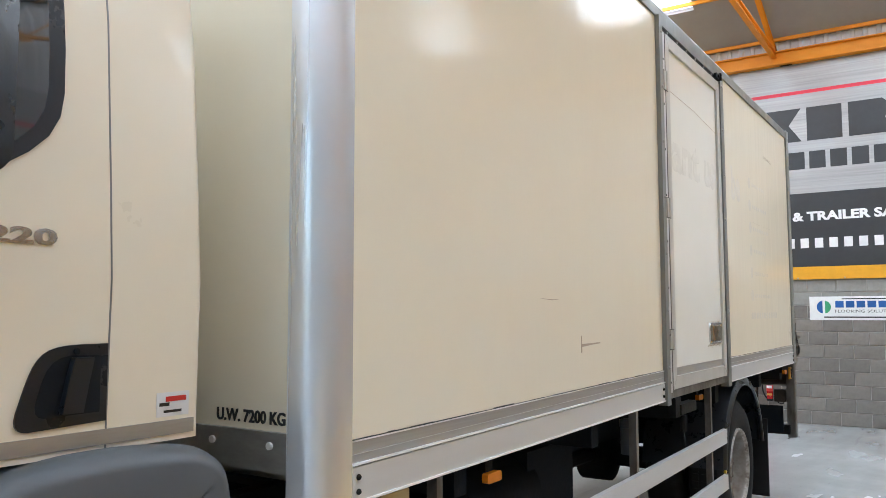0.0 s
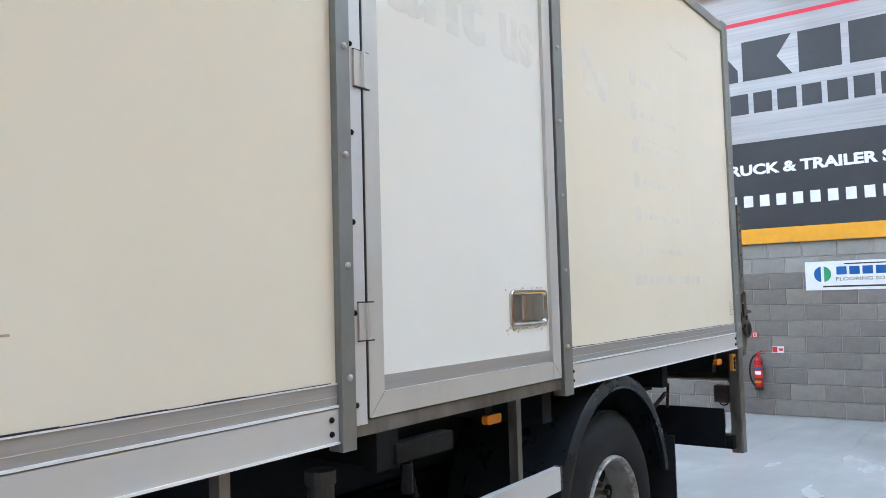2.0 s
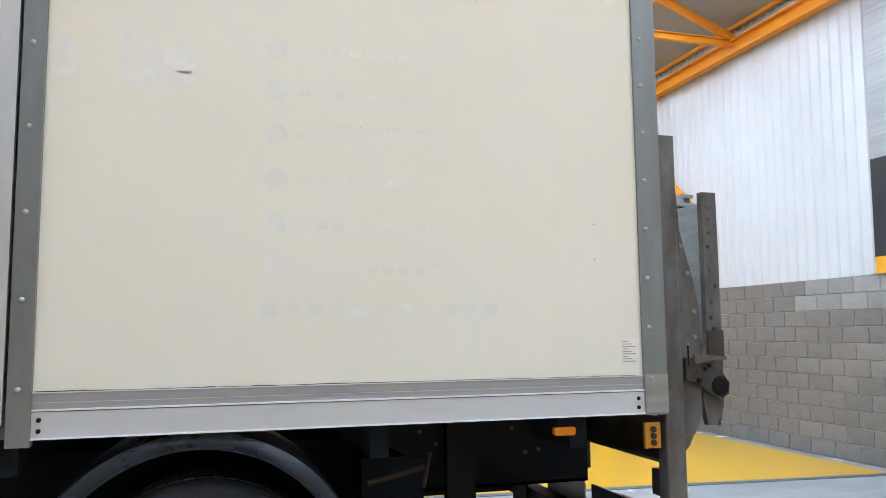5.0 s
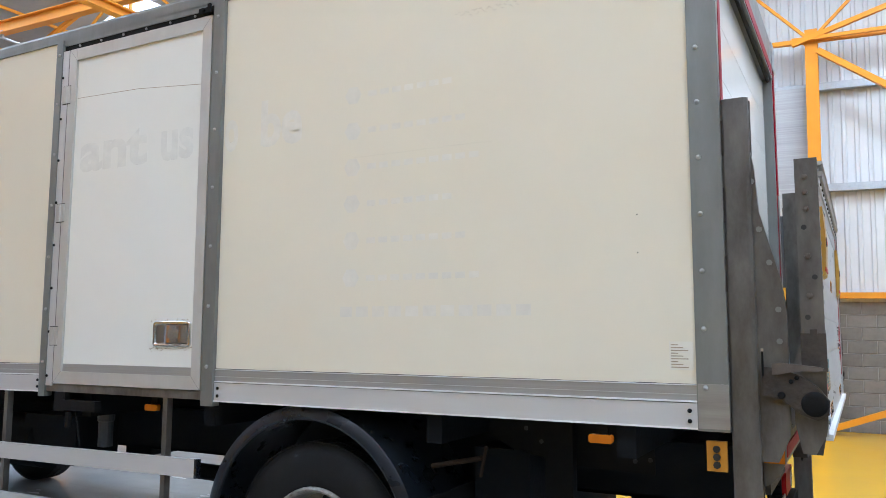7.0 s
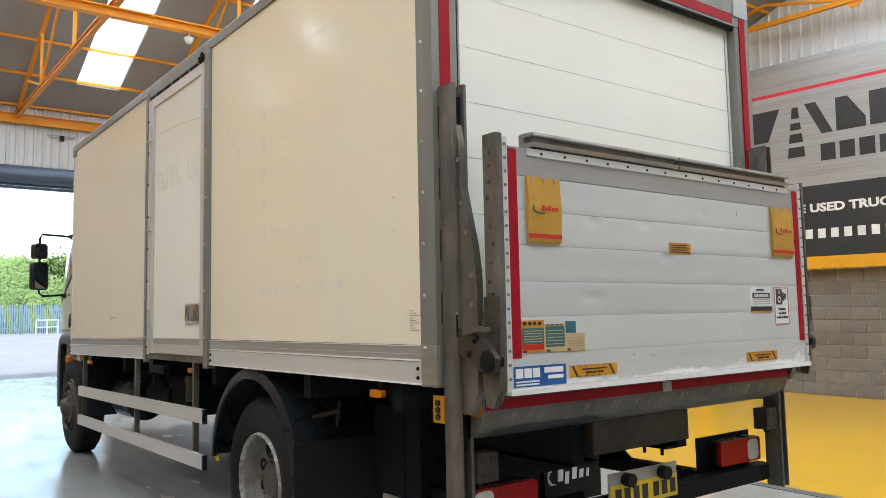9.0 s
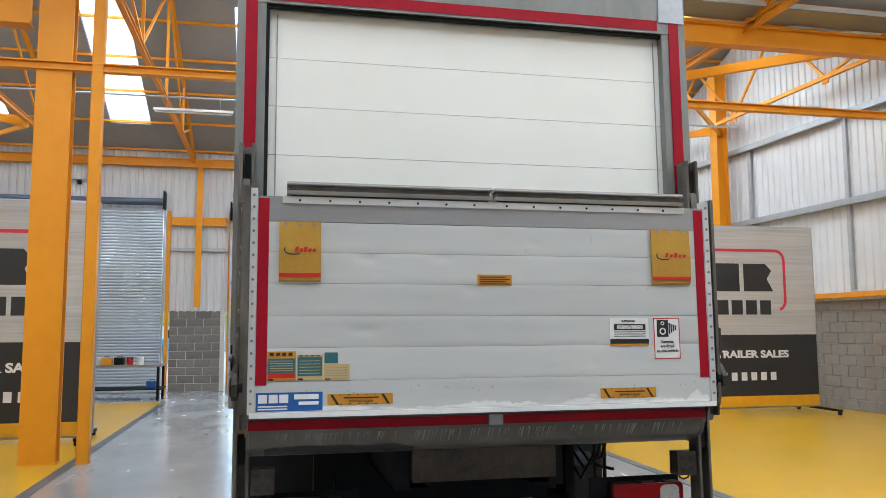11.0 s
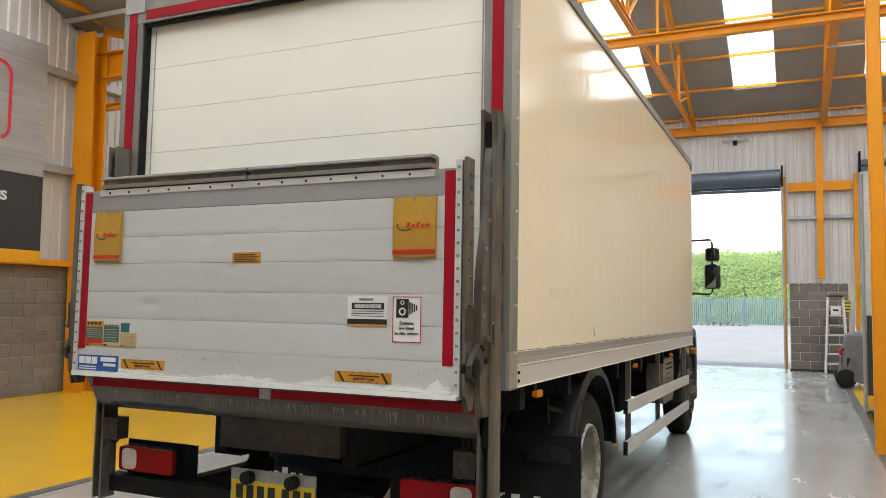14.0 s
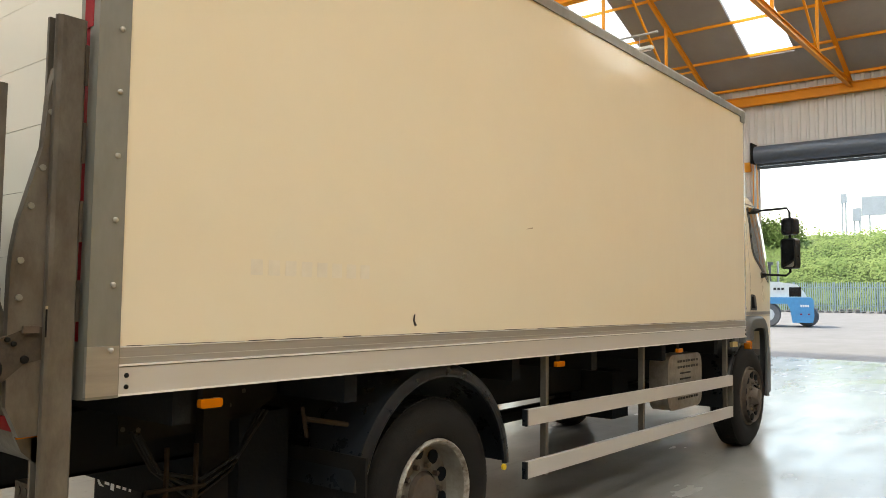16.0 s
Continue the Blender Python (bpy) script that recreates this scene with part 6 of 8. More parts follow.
for k in range(181):
    y = 0.13 + 2.235 * k / 180
    n_ = 0.5 + 0.9 * noise.noise(Vector((y * 3.1, 0.4, 9))) + 0.7 * noise.noise(Vector((y * 13, 2.4, 5))) + 0.3 * noise.noise(Vector((y * 60, 1.4, 5)))
    edge.append((y, 1.162 + min(max(0.002, 0.03 * n_ * (0.5 + 0.55 * y)), 0.07)))
for (ya, za), (yb, zb) in zip(edge, edge[1:]):
    bm.faces.new([bm.verts.new(p) for p in ((PX1 + 0.0009, ya, 1.160), (PX1 + 0.0009, yb, 1.160), (PX1 + 0.0009, yb, zb), (PX1 + 0.0009, ya, za))])
lpart("tip_wear", bm, M["worn_tip"], "bare scuffed patches along the platform tip")

# flags, stickers
for y0, y1 in ((0.213, 0.403), (2.075, 2.287)):
    bm = B()
    prism(bm, [(PX1 + 0.002, 2.03), (PX1 + 0.014, 2.03), (PX1 + 0.022, 1.9), (PX1 + 0.016, 1.76), (PX1 + 0.002, 1.75)], "y", y0, y1)
    fl = lpart("warning_flag", bm, M["gold"], "gold folded vinyl warning flag", 0.004)
    lpart("flag_stripe", b1(PX1 + 0.015, PX1 + 0.0195, y0, y1, 1.772, 1.79), M["red_print"])
    for k in range(5):
        yk = y0 + 0.07 + (y1 - y0 - 0.09) * k / 5
        bm = B()
        prism(bm, [(yk, 1.888), (yk + 0.015, 1.888), (yk + 0.019, 1.912 if k in (0, 2) else 1.904), (yk + 0.004, 1.912 if k in (0, 2) else 1.904)], "x", PX1 + 0.018, PX1 + 0.0232)
        lpart("flag_emblem", bm, M["red_print"])
    bm = B()
    pipe(bm, [(PX1 + 0.022, y0 + 0.065 + 0.042 * math.cos(radians(150 + 20 * k)), 1.897 + 0.02 * math.sin(radians(150 + 20 * k))) for k in range(9)], 0.003, 5)
    lpart("flag_emblem", bm, M["dark_print"])
    for y in (y0 + 0.03, (y0 + y1) / 2, y1 - 0.03):
        bm = B()
        rod(bm, (PX1 + 0.012, y, 2.018), (PX1 + 0.018, y, 2.018), 0.008, 8)
        lpart("flag_eyelet", bm, M["galv"])


def sticker(y0, y1, z0, z1, material, label, name="sticker"):
    return lpart(name, b1(PX1, PX1 + 0.002, y0, y1, z0, z1), material, label)


def ink(y0, y1, z0, z1, material, name="print_bar"):
    return lpart(name, b1(PX1 + 0.002, PX1 + 0.0032, y0, y1, z0, z1), material)


RIGHT = pose(0, 0, 0, 90, 0, 90)
sticker(1.158, 1.331, 1.738, 1.793, M["sticker_yellow"], "small yellow notice")
for k in range(4):
    ink(1.17, 1.32 - 0.02 * (k % 2), 1.745 + 0.011 * k, 1.75 + 0.011 * k, M["dark_print"])
sticker(1.838, 2.047, 1.455, 1.58, M["sticker_white"], "white dealer sticker with black foot")
ink(1.838, 2.047, 1.452, 1.476, M["dark_print"])
ink(1.838, 2.047, 1.443, 1.452, M["sticker_yellow"])
ink(1.86, 2.03, 1.52, 1.55, M["dark_print"])
ink(1.875, 2.015, 1.526, 1.544, M["sticker_white"], "print_panel")
for k in range(3):
    ink(1.86, 2.03, 1.488 + 0.011 * k, 1.491 + 0.011 * k, M["dark_print"])
words("lettering", "SUPPLIED BY", 0.013, 0.075, M["dark_print"], lift, Matrix.Translation((PX1 + 0.0035, 1.90, 1.561)) @ RIGHT)
sticker(2.075, 2.218, 1.375, 1.58, M["sticker_white"], "white camera notice with red border")
for a in ((2.075, 2.079, 1.375, 1.58), (2.214, 2.218, 1.375, 1.58), (2.079, 2.214, 1.375, 1.379), (2.079, 2.214, 1.576, 1.58)):
    ink(*a, M["red_print"])
ink(2.093, 2.155, 1.485, 1.57, M["dark_print"])
for k in range(4):
    ink(2.158 + 0.011 * k, 2.165 + 0.011 * k, 1.50 + 0.006 * k, 1.555 - 0.004 * k, M["dark_print"])
for z, r_ in ((1.513, 0.018), (1.553, 0.010)):
    bm = B()
    lathe(bm, [(PX1 + 0.0032, r_ * 0.6), (PX1 + 0.0045, r_ * 0.62), (PX1 + 0.0045, r_), (PX1 + 0.0032, r_)], (0, 2.124, z), "x", 16, False)
    lpart("camera_lens_print", bm, M["sticker_white"])
for text, y, z, w in (("Cameras", 2.112, 1.455, 0.07), ("are fitted", 2.11, 1.432, 0.074), ("to this vehicle", 2.088, 1.409, 0.118)):
    words("lettering", text, 0.021, w, M["dark_print"], lift, Matrix.Translation((PX1 + 0.0035, y, z)) @ RIGHT)
# safety stickers, low corner
sticker(0.168, 0.296, 1.30, 1.432, M["sticker_yellow"], "yellow and teal instruction sticker")
ink(0.172, 0.292, 1.335, 1.40, M["sticker_teal"])
ink(0.172, 0.292, 1.312, 1.333, M["red_print"])
sticker(0.3, 0.418, 1.30, 1.415, M["sticker_tan"], "tan and teal instruction sticker")
ink(0.304, 0.414, 1.32, 1.405, M["sticker_teal"])
for k in range(4):
    ink(0.178 + 0.028 * k, 0.196 + 0.028 * k, 1.412, 1.426, M["dark_print"], "warning_sign_print")
    ink(0.31 + 0.026 * k, 0.326 + 0.026 * k, 1.408, 1.413, M["dark_print"])
for k in range(5):
    lpart("print_bar", b1(PX1 + 0.0032, PX1 + 0.004, 0.18, 0.284, 1.343 + 0.011 * k, 1.346 + 0.011 * k), M["sticker_tan"])
    lpart("print_bar", b1(PX1 + 0.0032, PX1 + 0.004, 0.312, 0.406, 1.33 + 0.014 * k, 1.333 + 0.014 * k), M["sticker_tan"])
for y in (0.174, 0.306, 0.43):
    ink(y, y + 0.022, 1.301, 1.309, M["dark_print"])
sticker(0.422, 0.54, 1.297, 1.372, M["sticker_tan"], "tan notice with dark print")
for k in range(5):
    ink(0.432, 0.53, 1.305 + 0.012 * k, 1.309 + 0.012 * k, M["scuff"])
sticker(0.425, 0.486, 1.375, 1.425, M["sticker_teal"], "teal notice")
sticker(0.120, 0.418, 1.163, 1.247, M["sticker_blue"], "blue maker's plate with white print")
for k in range(3):
    ink(0.13 + 0.047 * k, 0.17 + 0.047 * k, 1.20, 1.238, M["white_print"])
for a in ((0.29, 0.40, 1.215, 1.238), (0.13, 0.26, 1.182, 1.188), (0.13, 0.26, 1.170, 1.176), (0.31, 0.40, 1.19, 1.205)):
    ink(*a, M["white_print"])
for y0, y1 in ((0.44, 0.742), (1.778, 2.075)):
    sticker(y0, y1, 1.185, 1.235, M["sticker_yellow"], "yellow hazard strip with black print")
    bm = B()
    for yy0 in (y0 + 0.012, y1 - 0.055):
        prism(bm, [(yy0 + 0.03, 1.187), (yy0 + 0.042, 1.187), (yy0 + 0.012, 1.233), (yy0, 1.233)], "x", PX1 + 0.002, PX1 + 0.003)
    for k in range(5):
        yk = y0 + 0.055 + 0.04 * k
        prism(bm, [(yk, 1.227), (yk + 0.012, 1.233), (yk, 1.233)], "x", PX1 + 0.002, PX1 + 0.003)
        prism(bm, [(yk + 0.012, 1.187), (yk + 0.012, 1.193), (yk, 1.187)], "x", PX1 + 0.002, PX1 + 0.003)
    lpart("hazard_stripes", bm, M["dark_print"])["kind"] = "stuff"
    words("lettering", "KEEP FEET CLEAR", 0.013, 0.11, M["dark_print"], lift, Matrix.Translation((PX1 + 0.0035, y0 + 0.10, 1.198)) @ RIGHT)
    ink(y0 + 0.075, y0 + 0.235, 1.214, 1.220, M["dark_print"])

# columns, slides and arms
for side in (0, 1):
    x0 = 0.12 if side == 0 else 0.145
    tuck = 0.0 if side == 0 else 0.02
    bm = B()
    prism(bm, [(x0 + 0.008, mirrored(side, 0.012)), (x0 + 0.085, mirrored(side, 0.012)), (x0 + 0.098, mirrored(side, 0.018)), (x0 + 0.102, mirrored(side, 0.028)), (x0 + 0.102, mirrored(side, 0.034)), (x0 + 0.012, mirrored(side, 0.034)), (x0 + 0.012, mirrored(side, 0.075)), (x0 + 0.102, mirrored(side, 0.075)), (x0 + 0.102, mirrored(side, 0.09)), (x0, mirrored(side, 0.09)), (x0, mirrored(side, 0.018))], "z", 0.42, 2.455)
    lpart("column", bm, M["lift_steel"], "worn dark steel lift column")
    for k in range(4):
        bm = B()
        ybox(bm, side, x0 - 0.008, x0 + 0.004, 0.012, 0.026, 1.42 + 0.27 * k, 1.56 + 0.27 * k)
        lpart("weld_seam", bm, M["rust"])
    bm = B()
    ybox(bm, side, x0 + 0.02, x0 + 0.085, 0.04, 0.07, 0.9, 2.40)
    lpart("slide", bm, M["dark_steel"])
    d = x0 - 0.12
    bm = B()
    prism(bm, [(x + d, z) for x, z in ((0.205, 2.275), (0.214, 2.275), (0.231, 2.18), (0.243, 2.0), (0.31, 1.745), (0.323, 1.657), (0.328, 1.6), (0.33, 1.41), (0.325, 1.15), (0.28, 1.05), (0.205, 1.05))], "y", mirrored(side, 0.035), mirrored(side, 0.07))
    sp = lpart("slide_plate", bm, M["lift_steel"], "tapered steel slide plate", 0.005)
    for z, x in ((2.12, 0.222), (1.93, 0.243), (1.80, 0.275), (1.62, 0.30), (1.50, 0.30)):
        bm = B()
        rod(bm, (x + d, mirrored(side, 0.028), z), (x + d, mirrored(side, 0.037), z), 0.011, 8)
        part("plate_bolt", bm, M["grey_post"], sp)
    # platform side arm with bolts, wider drilled foot, pivot plate and latch
    bm = B()
    prism(bm, [(0.375, 2.195), (0.455, 2.195), (0.455, 1.51), (0.452, 1.20), (0.445, 1.156), (0.407, 1.085), (0.363, 1.088), (0.341, 1.198), (0.345, 1.42), (0.375, 1.51)], "y", mirrored(side, 0.045 + tuck), mirrored(side, 0.081))
    arm = lpart("side_arm", bm, M["lift_steel"], "drilled steel platform arm", 0.003)
    for z in (2.123, 2.065, 2.0, 1.82, 1.67, 1.52):
        bm = B()
        lathe(bm, [(0.004, 0.013), (0.0, 0.012), (-0.006, 0.011), (-0.008, 0.004)], (0.409, mirrored(side, 0.045 + tuck), z), "y", 6) if side == 0 else rod(bm, (0.409, W - 0.045 - tuck, z), (0.409, W - 0.037 - tuck, z), 0.012, 6)
        part("arm_bolt", bm, M["rim_dark"], arm)
    for x, z in ((0.40, 1.93), (0.43, 1.74), (0.40, 1.59)):
        bm = B()
        rod(bm, (x, mirrored(side, 0.044 + tuck), z), (x, mirrored(side, 0.046 + tuck), z), 0.010, 10)
        part("arm_hole", bm, M["dark_print"], arm)
    bm = B()
    prism(bm, [(0.235, 1.405), (0.30, 1.40), (0.37, 1.372), (0.425, 1.335), (0.462, 1.285), (0.458, 1.235), (0.42, 1.212), (0.36, 1.235), (0.30, 1.285), (0.235, 1.30)], "y", mirrored(side, 0.012 + tuck), mirrored(side, 0.038 + tuck))
    pp = lpart("pivot_plate", bm, M["rust"], "rusty steel pivot plate", 0.006)
    for x, z, r in ((0.412, 1.272, 0.046), (0.30, 1.30, 0.014), (0.335, 1.352, 0.009), (0.355, 1.366, 0.009)):
        bm = B()
        sgn = 1 if side == 0 else -1
        lathe(bm, [(0.05 * sgn, r), (-0.003 * sgn, r), (-0.008 * sgn, r * 0.86), (-0.0095 * sgn, r * 0.5), (-0.010 * sgn, r * 0.1)], (x, mirrored(side, 0.012 + tuck), z), "y", 20)
        part("pivot_pin", bm, M["dark_steel"], pp, "", 0, True)
    bm = B()
    if side:
        ybox(bm, side, 0.262, 0.312, -0.002 + tuck, 0.012 + tuck, 1.385, 1.408)
    else:
        prism(bm, [(0.272, 1.418), (0.30, 1.421), (0.43, 1.408), (0.446, 1.404), (0.444, 1.394), (0.42, 1.39), (0.36, 1.392), (0.30, 1.378), (0.272, 1.376)], "y", mirrored(side, -0.002 + tuck), mirrored(side, 0.012 + tuck))
    lpart("latch", bm, M["rim_dark"], "", 0.003)
    bm = B()
    rod(bm, (0.24, mirrored(side, 0.0 + tuck), 1.37), (0.24, mirrored(side, 0.0 + tuck), 1.47), 0.004, 8)
    pin = lpart("latch_pin", bm, M["dark_steel"])
    bm = B()
    rod(bm, (0.24, mirrored(side, 0.0 + tuck), 1.462), (0.24, mirrored(side, 0.0 + tuck), 1.473), 0.005, 8)
    part("pin_tip", bm, M["scuff"], pin)
    bm = B()
    ybox(bm, side, 0.372, 0.459, 0.036 + tuck, 0.046 + tuck, 1.39, 1.53)
    ybox(bm, side, 0.405, 0.43, 0.03 + tuck, 0.046 + tuck, 1.52, 1.545)
    lpart("arm_stop", bm, M["rust"], "", 0.003)
    bm = B()
    prism(bm, [(0.375, 1.20), (0.452, 1.20), (0.43, 1.085), (0.395, 1.085)], "y", mirrored(side, 0.05 + tuck), mirrored(side, 0.062 + tuck))
    lpart("stop_tongue", bm, M["rust"], "", 0.003)
    # closed end of the ramp with its reflector
    bm = B()
    prism(bm, [(0.12, 1.19), (0.33, 1.19), (0.305, 1.13), (0.303, 1.05), (0.278, 0.996), (0.24, 0.959), (0.19, 0.933), (0.12, 0.92)], "y", mirrored(side, 0.075), mirrored(side, 0.089))
    en = lpart("ramp_end", bm, M["lift_steel"], "", 0.004)
    bm = B()
    ybox(bm, side, 0.225, 0.298, 0.069, 0.076, 1.04, 1.095)
    part("side_reflector", bm, M["amber"], en, "orange reflector", 0.003)
    bm = B()
    ybox(bm, side, 0.15, 0.235, 0.10, 0.21, 0.76, 0.88)
    bk = lpart("socket_bracket", bm, M["rust"], "dark steel socket box with four sockets", 0.008)
    bm = B()
    pipe(bm, [(0.20, mirrored(side, 0.125), 0.765), (0.20, mirrored(side, 0.135), 0.742), (0.20, mirrored(side, 0.16), 0.735), (0.20, mirrored(side, 0.182), 0.745), (0.20, mirrored(side, 0.188), 0.765)], 0.005, 6)
    part("cable_loop", bm, M["rubber"], bk)
    for dy in (0.03, 0.08):
        for z in (0.79, 0.85):
            bm = B()
            rod(bm, (0.234, mirrored(side, 0.10 + dy), z), (0.238, mirrored(side, 0.10 + dy), z), 0.016, 10)
            part("socket_hole", bm, M["dark_print"], bk)
# ramp under the platform
lpart("red_tape", b1(0.302, 0.307, 0.085, 1.24, 1.064, 1.108), M["red_tape"])
lpart("red_tape", b1(0.302, 0.307, 1.32, 2.42, 1.064, 1.108), M["red_tape"])
lpart("ramp_joint", b1(0.302, 0.308, 1.245, 1.315, 1.06, 1.11), M["galv"])
bm = B()
prism(bm, [(0.12, 1.135), (0.302, 1.135), (0.302, 1.05), (0.277, 1.0), (0.24, 0.963), (0.19, 0.938), (0.12, 0.925), (0.12, 0.938), (0.185, 0.95), (0.23, 0.973), (0.264, 1.01), (0.288, 1.05), (0.288, 1.12), (0.12, 1.12)], "y", 0.09, 2.42)
lpart("ramp", bm, M["ramp_steel"], "scraped dark steel ramp plate", 0, True)
random.seed(8)
bm = B()
for k in range(110):
    y = random.uniform(0.22, 2.36)
    l = random.uniform(0.02, 0.09) * random.random() + 0.01
    w = random.uniform(0.001, 0.0035)
    t0, t1 = 0.004, min(0.012 + l, 0.062)
    p0 = (0.3035 - 0.45 * t0, 1.05 - t0)
    p1 = (0.3035 - 0.45 * t1, 1.05 - t1)
    v = [bm.verts.new((p0[0], y - w, p0[1])), bm.verts.new((p0[0], y + w, p0[1])), bm.verts.new((p1[0], y + w * 0.4 - 0.008, p1[1])), bm.verts.new((p1[0], y - w * 0.4 - 0.008, p1[1]))]
    bm.faces.new(v)
lpart("ramp_wear", bm, M["ramp_scrape"])["kind"] = "stuff"
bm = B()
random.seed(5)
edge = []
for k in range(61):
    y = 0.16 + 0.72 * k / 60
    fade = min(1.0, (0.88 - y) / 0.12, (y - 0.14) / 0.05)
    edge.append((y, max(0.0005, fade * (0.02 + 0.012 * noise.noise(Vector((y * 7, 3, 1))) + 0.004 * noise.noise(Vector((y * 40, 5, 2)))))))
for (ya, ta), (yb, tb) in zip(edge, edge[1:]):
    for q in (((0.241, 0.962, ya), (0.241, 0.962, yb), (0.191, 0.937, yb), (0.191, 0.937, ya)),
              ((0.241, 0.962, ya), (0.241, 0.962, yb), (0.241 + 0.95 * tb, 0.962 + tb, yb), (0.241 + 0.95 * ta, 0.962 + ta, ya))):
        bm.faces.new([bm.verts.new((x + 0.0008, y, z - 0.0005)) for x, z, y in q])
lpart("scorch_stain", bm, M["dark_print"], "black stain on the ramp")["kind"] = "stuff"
lpart("lift_beam", b1(0.02, 0.16, 0.885, 1.64, 0.772, 0.93), M["rust"], "grimy steel lift beam", 0.006)
lpart("beam_gusset", b1(-0.12, 0.02, 0.885, 0.90, 0.80, 0.93), M["dark_steel"])
lpart("beam_gusset", b1(-0.12, 0.02, 1.62, 1.635, 0.80, 0.93), M["dark_steel"])
for y in (0.95, 0.985, 1.06, 1.45, 1.52, 1.59):
    bm = B()
    rod(bm, (0.158, y, 0.81), (0.1605, y, 0.81), 0.007, 8)
    lpart("beam_hole", bm, M["dark_print"])
lpart("pump_box", b1(-0.72, -0.1, 0.9, 1.62, 0.72, 1.0), M["chassis"], "", 0.02)
lpart("bumper_beam", b1(0.06, 0.16, 0.06, W - 0.06, 0.455, 0.545), M["dark_steel"], "dark steel under-run bar", 0.01)
for y0, y1, z0, z1 in ((0.11, 0.63, 0.47, 0.735), (1.87, 2.39, 0.47, 0.735), (0.70, 0.93, 0.43, 0.58), (1.56, 1.80, 0.43, 0.58)):
    lpart("lamp_plate", b1(0.036, 0.048, y0, y1, z0, z1), M["chassis"], "", 0.003)
for side in (0, 1):
    a, b = mirrored(side, 0.128), mirrored(side, 0.535)
    bm = B()
    prism(bm, rounded(min(a, b), max(a, b), 0.57, 0.71, 0.02), "x", 0.048, 0.108)
    lamp = lpart("rear_lamp", bm, M["plastic"], "red rear lamp cluster with clear reversing lens", 0.008, True)
    bm = B()
    prism(bm, rounded(min(a, b) + 0.003, max(a, b) - 0.003, 0.573, 0.707, 0.02), "x", 0.108, 0.134)
    part("red_lens", bm, M["red_lens"], lamp, "", 0.008, True)
    a, b = mirrored(side, 0.155), mirrored(side, 0.265)
    bm = B()
    prism(bm, rounded(min(a, b), max(a, b), 0.582, 0.698, 0.03), "x", 0.133, 0.1365)
    lpart("reversing_lens", bm, M["white_lens"])
# number plate hung on two blocks
lpart("plate_board", b1(0.162, 0.168, 0.975, 1.51, 0.50, 0.672), M["alu_dirty"], "", 0.002)
lpart("number_plate", b1(0.168, 0.173, 0.985, 1.505, 0.50, 0.612), M["plate_yellow"], "yellow number plate")
for k in range(7):
    y = 1.03 + 0.068 * k + (0.02 if k > 3 else 0)
    lpart("plate_bar", b1(0.173, 0.1745, y - 0.015, y + 0.03, 0.52, 0.592), M["dark_print"])
for y in (1.10, 1.38):
    bm = B()
    rod(bm, (0.168, y, 0.632), (0.215, y, 0.632), 0.034, 12)
    lpart("plate_buffer", bm, M["rubber"], "", 0.01)
# every fitting hangs on its part, no deeper
bpy.context.view_layer.update()


def level(ob):
    n = 0
    while ob.parent is not None:
        ob, n = ob.parent, n + 1
    return n


for ob in list(lorry.children_recursive):
    while level(ob) > 2:
        up = ob.parent
        ob.matrix_basis = up.matrix_basis @ ob.matrix_basis
        ob.parent = up.parent
for ob in [o for o in lorry.children_recursive if o.name.split(".")[0] == "mirror_head"]:
    bpy.data.objects.remove(ob)

# ---- outside ----
random.seed(3)
mound = B()
rows = []
for i in range(14):
    d = i / 13
    row = []
    for k in range(60):
        y = -70 + 140 * k / 59
        h = 6.1 * (1 - (1 - d) ** 2) + 0.6 * noise.noise(Vector((y * 0.12, d * 4, 0)))
        row.append(mound.verts.new((-64 - 14 * d + 0.8 * noise.noise(Vector((y * 0.2, 7, d * 3))), y, max(h, -0.1) if i else -0.1)))
    rows.append(row)
for a, b in zip(rows, rows[1:]):
    for k in range(59):
        mound.faces.new((a[k], a[k + 1], b[k + 1], b[k]))
setting("bank", mound, M["mound"], "grassy bank behind the yard", smooth=True)
leaf = B()
for k in range(30000):
    d = random.random()
    y = random.uniform(-34, 34)
    tuft = max(0.0, noise.noise(Vector((y * 0.55, d * 5.5, 3.1))))
    x = -63.6 - 14 * d
    z = 6.1 * (1 - (1 - d) ** 2) + random.uniform(-0.1, 0.15) + 1.7 * tuft * random.random()
    s = random.uniform(0.07, 0.16)
    for q in range(3):
        c = Vector((x, y, z)) + Vector((random.gauss(0, 0.25), random.gauss(0, 0.3), random.gauss(0, 0.2)))
        nrm = Vector((0.6 + random.gauss(0, 0.22), random.gauss(0, 0.25), 0.8)).normalized()
        u = nrm.cross(Vector((random.gauss(0, 1), random.gauss(0, 1), 0.2))).normalized() * s
        v = nrm.cross(u) * 0.6
        leaf.faces.new([leaf.verts.new(c + p) for p in (-u, v, u, -v)])
weeds = tagged(new("bank_scrub", mesh("bank_scrub", leaf, M["grass"])), "dense green weeds and scrub on the bank", "shrubs", "", "stuff")

fence = thing("palisade_fence", "blue-grey steel palisade fence along the yard", "fence")
pale = B()
prism(pale, [(-0.035, 0.05), (0.035, 0.05), (0.035, 2.0), (0.015, 2.12), (0, 2.16), (-0.015, 2.12), (-0.035, 2.0)], "x", -0.01, 0.01)
PALE = mesh("pale", pale, M["fence"])
for k in range(260):
    share("pale", PALE, fence, Matrix.Translation((-60, -19.5 + 0.15 * k, yard_level)))
for z in (0.4, 1.7):
    part("fence_rail", b1(-60.06, -60.02, -40, 40, z, z + 0.06), M["fence"], fence)
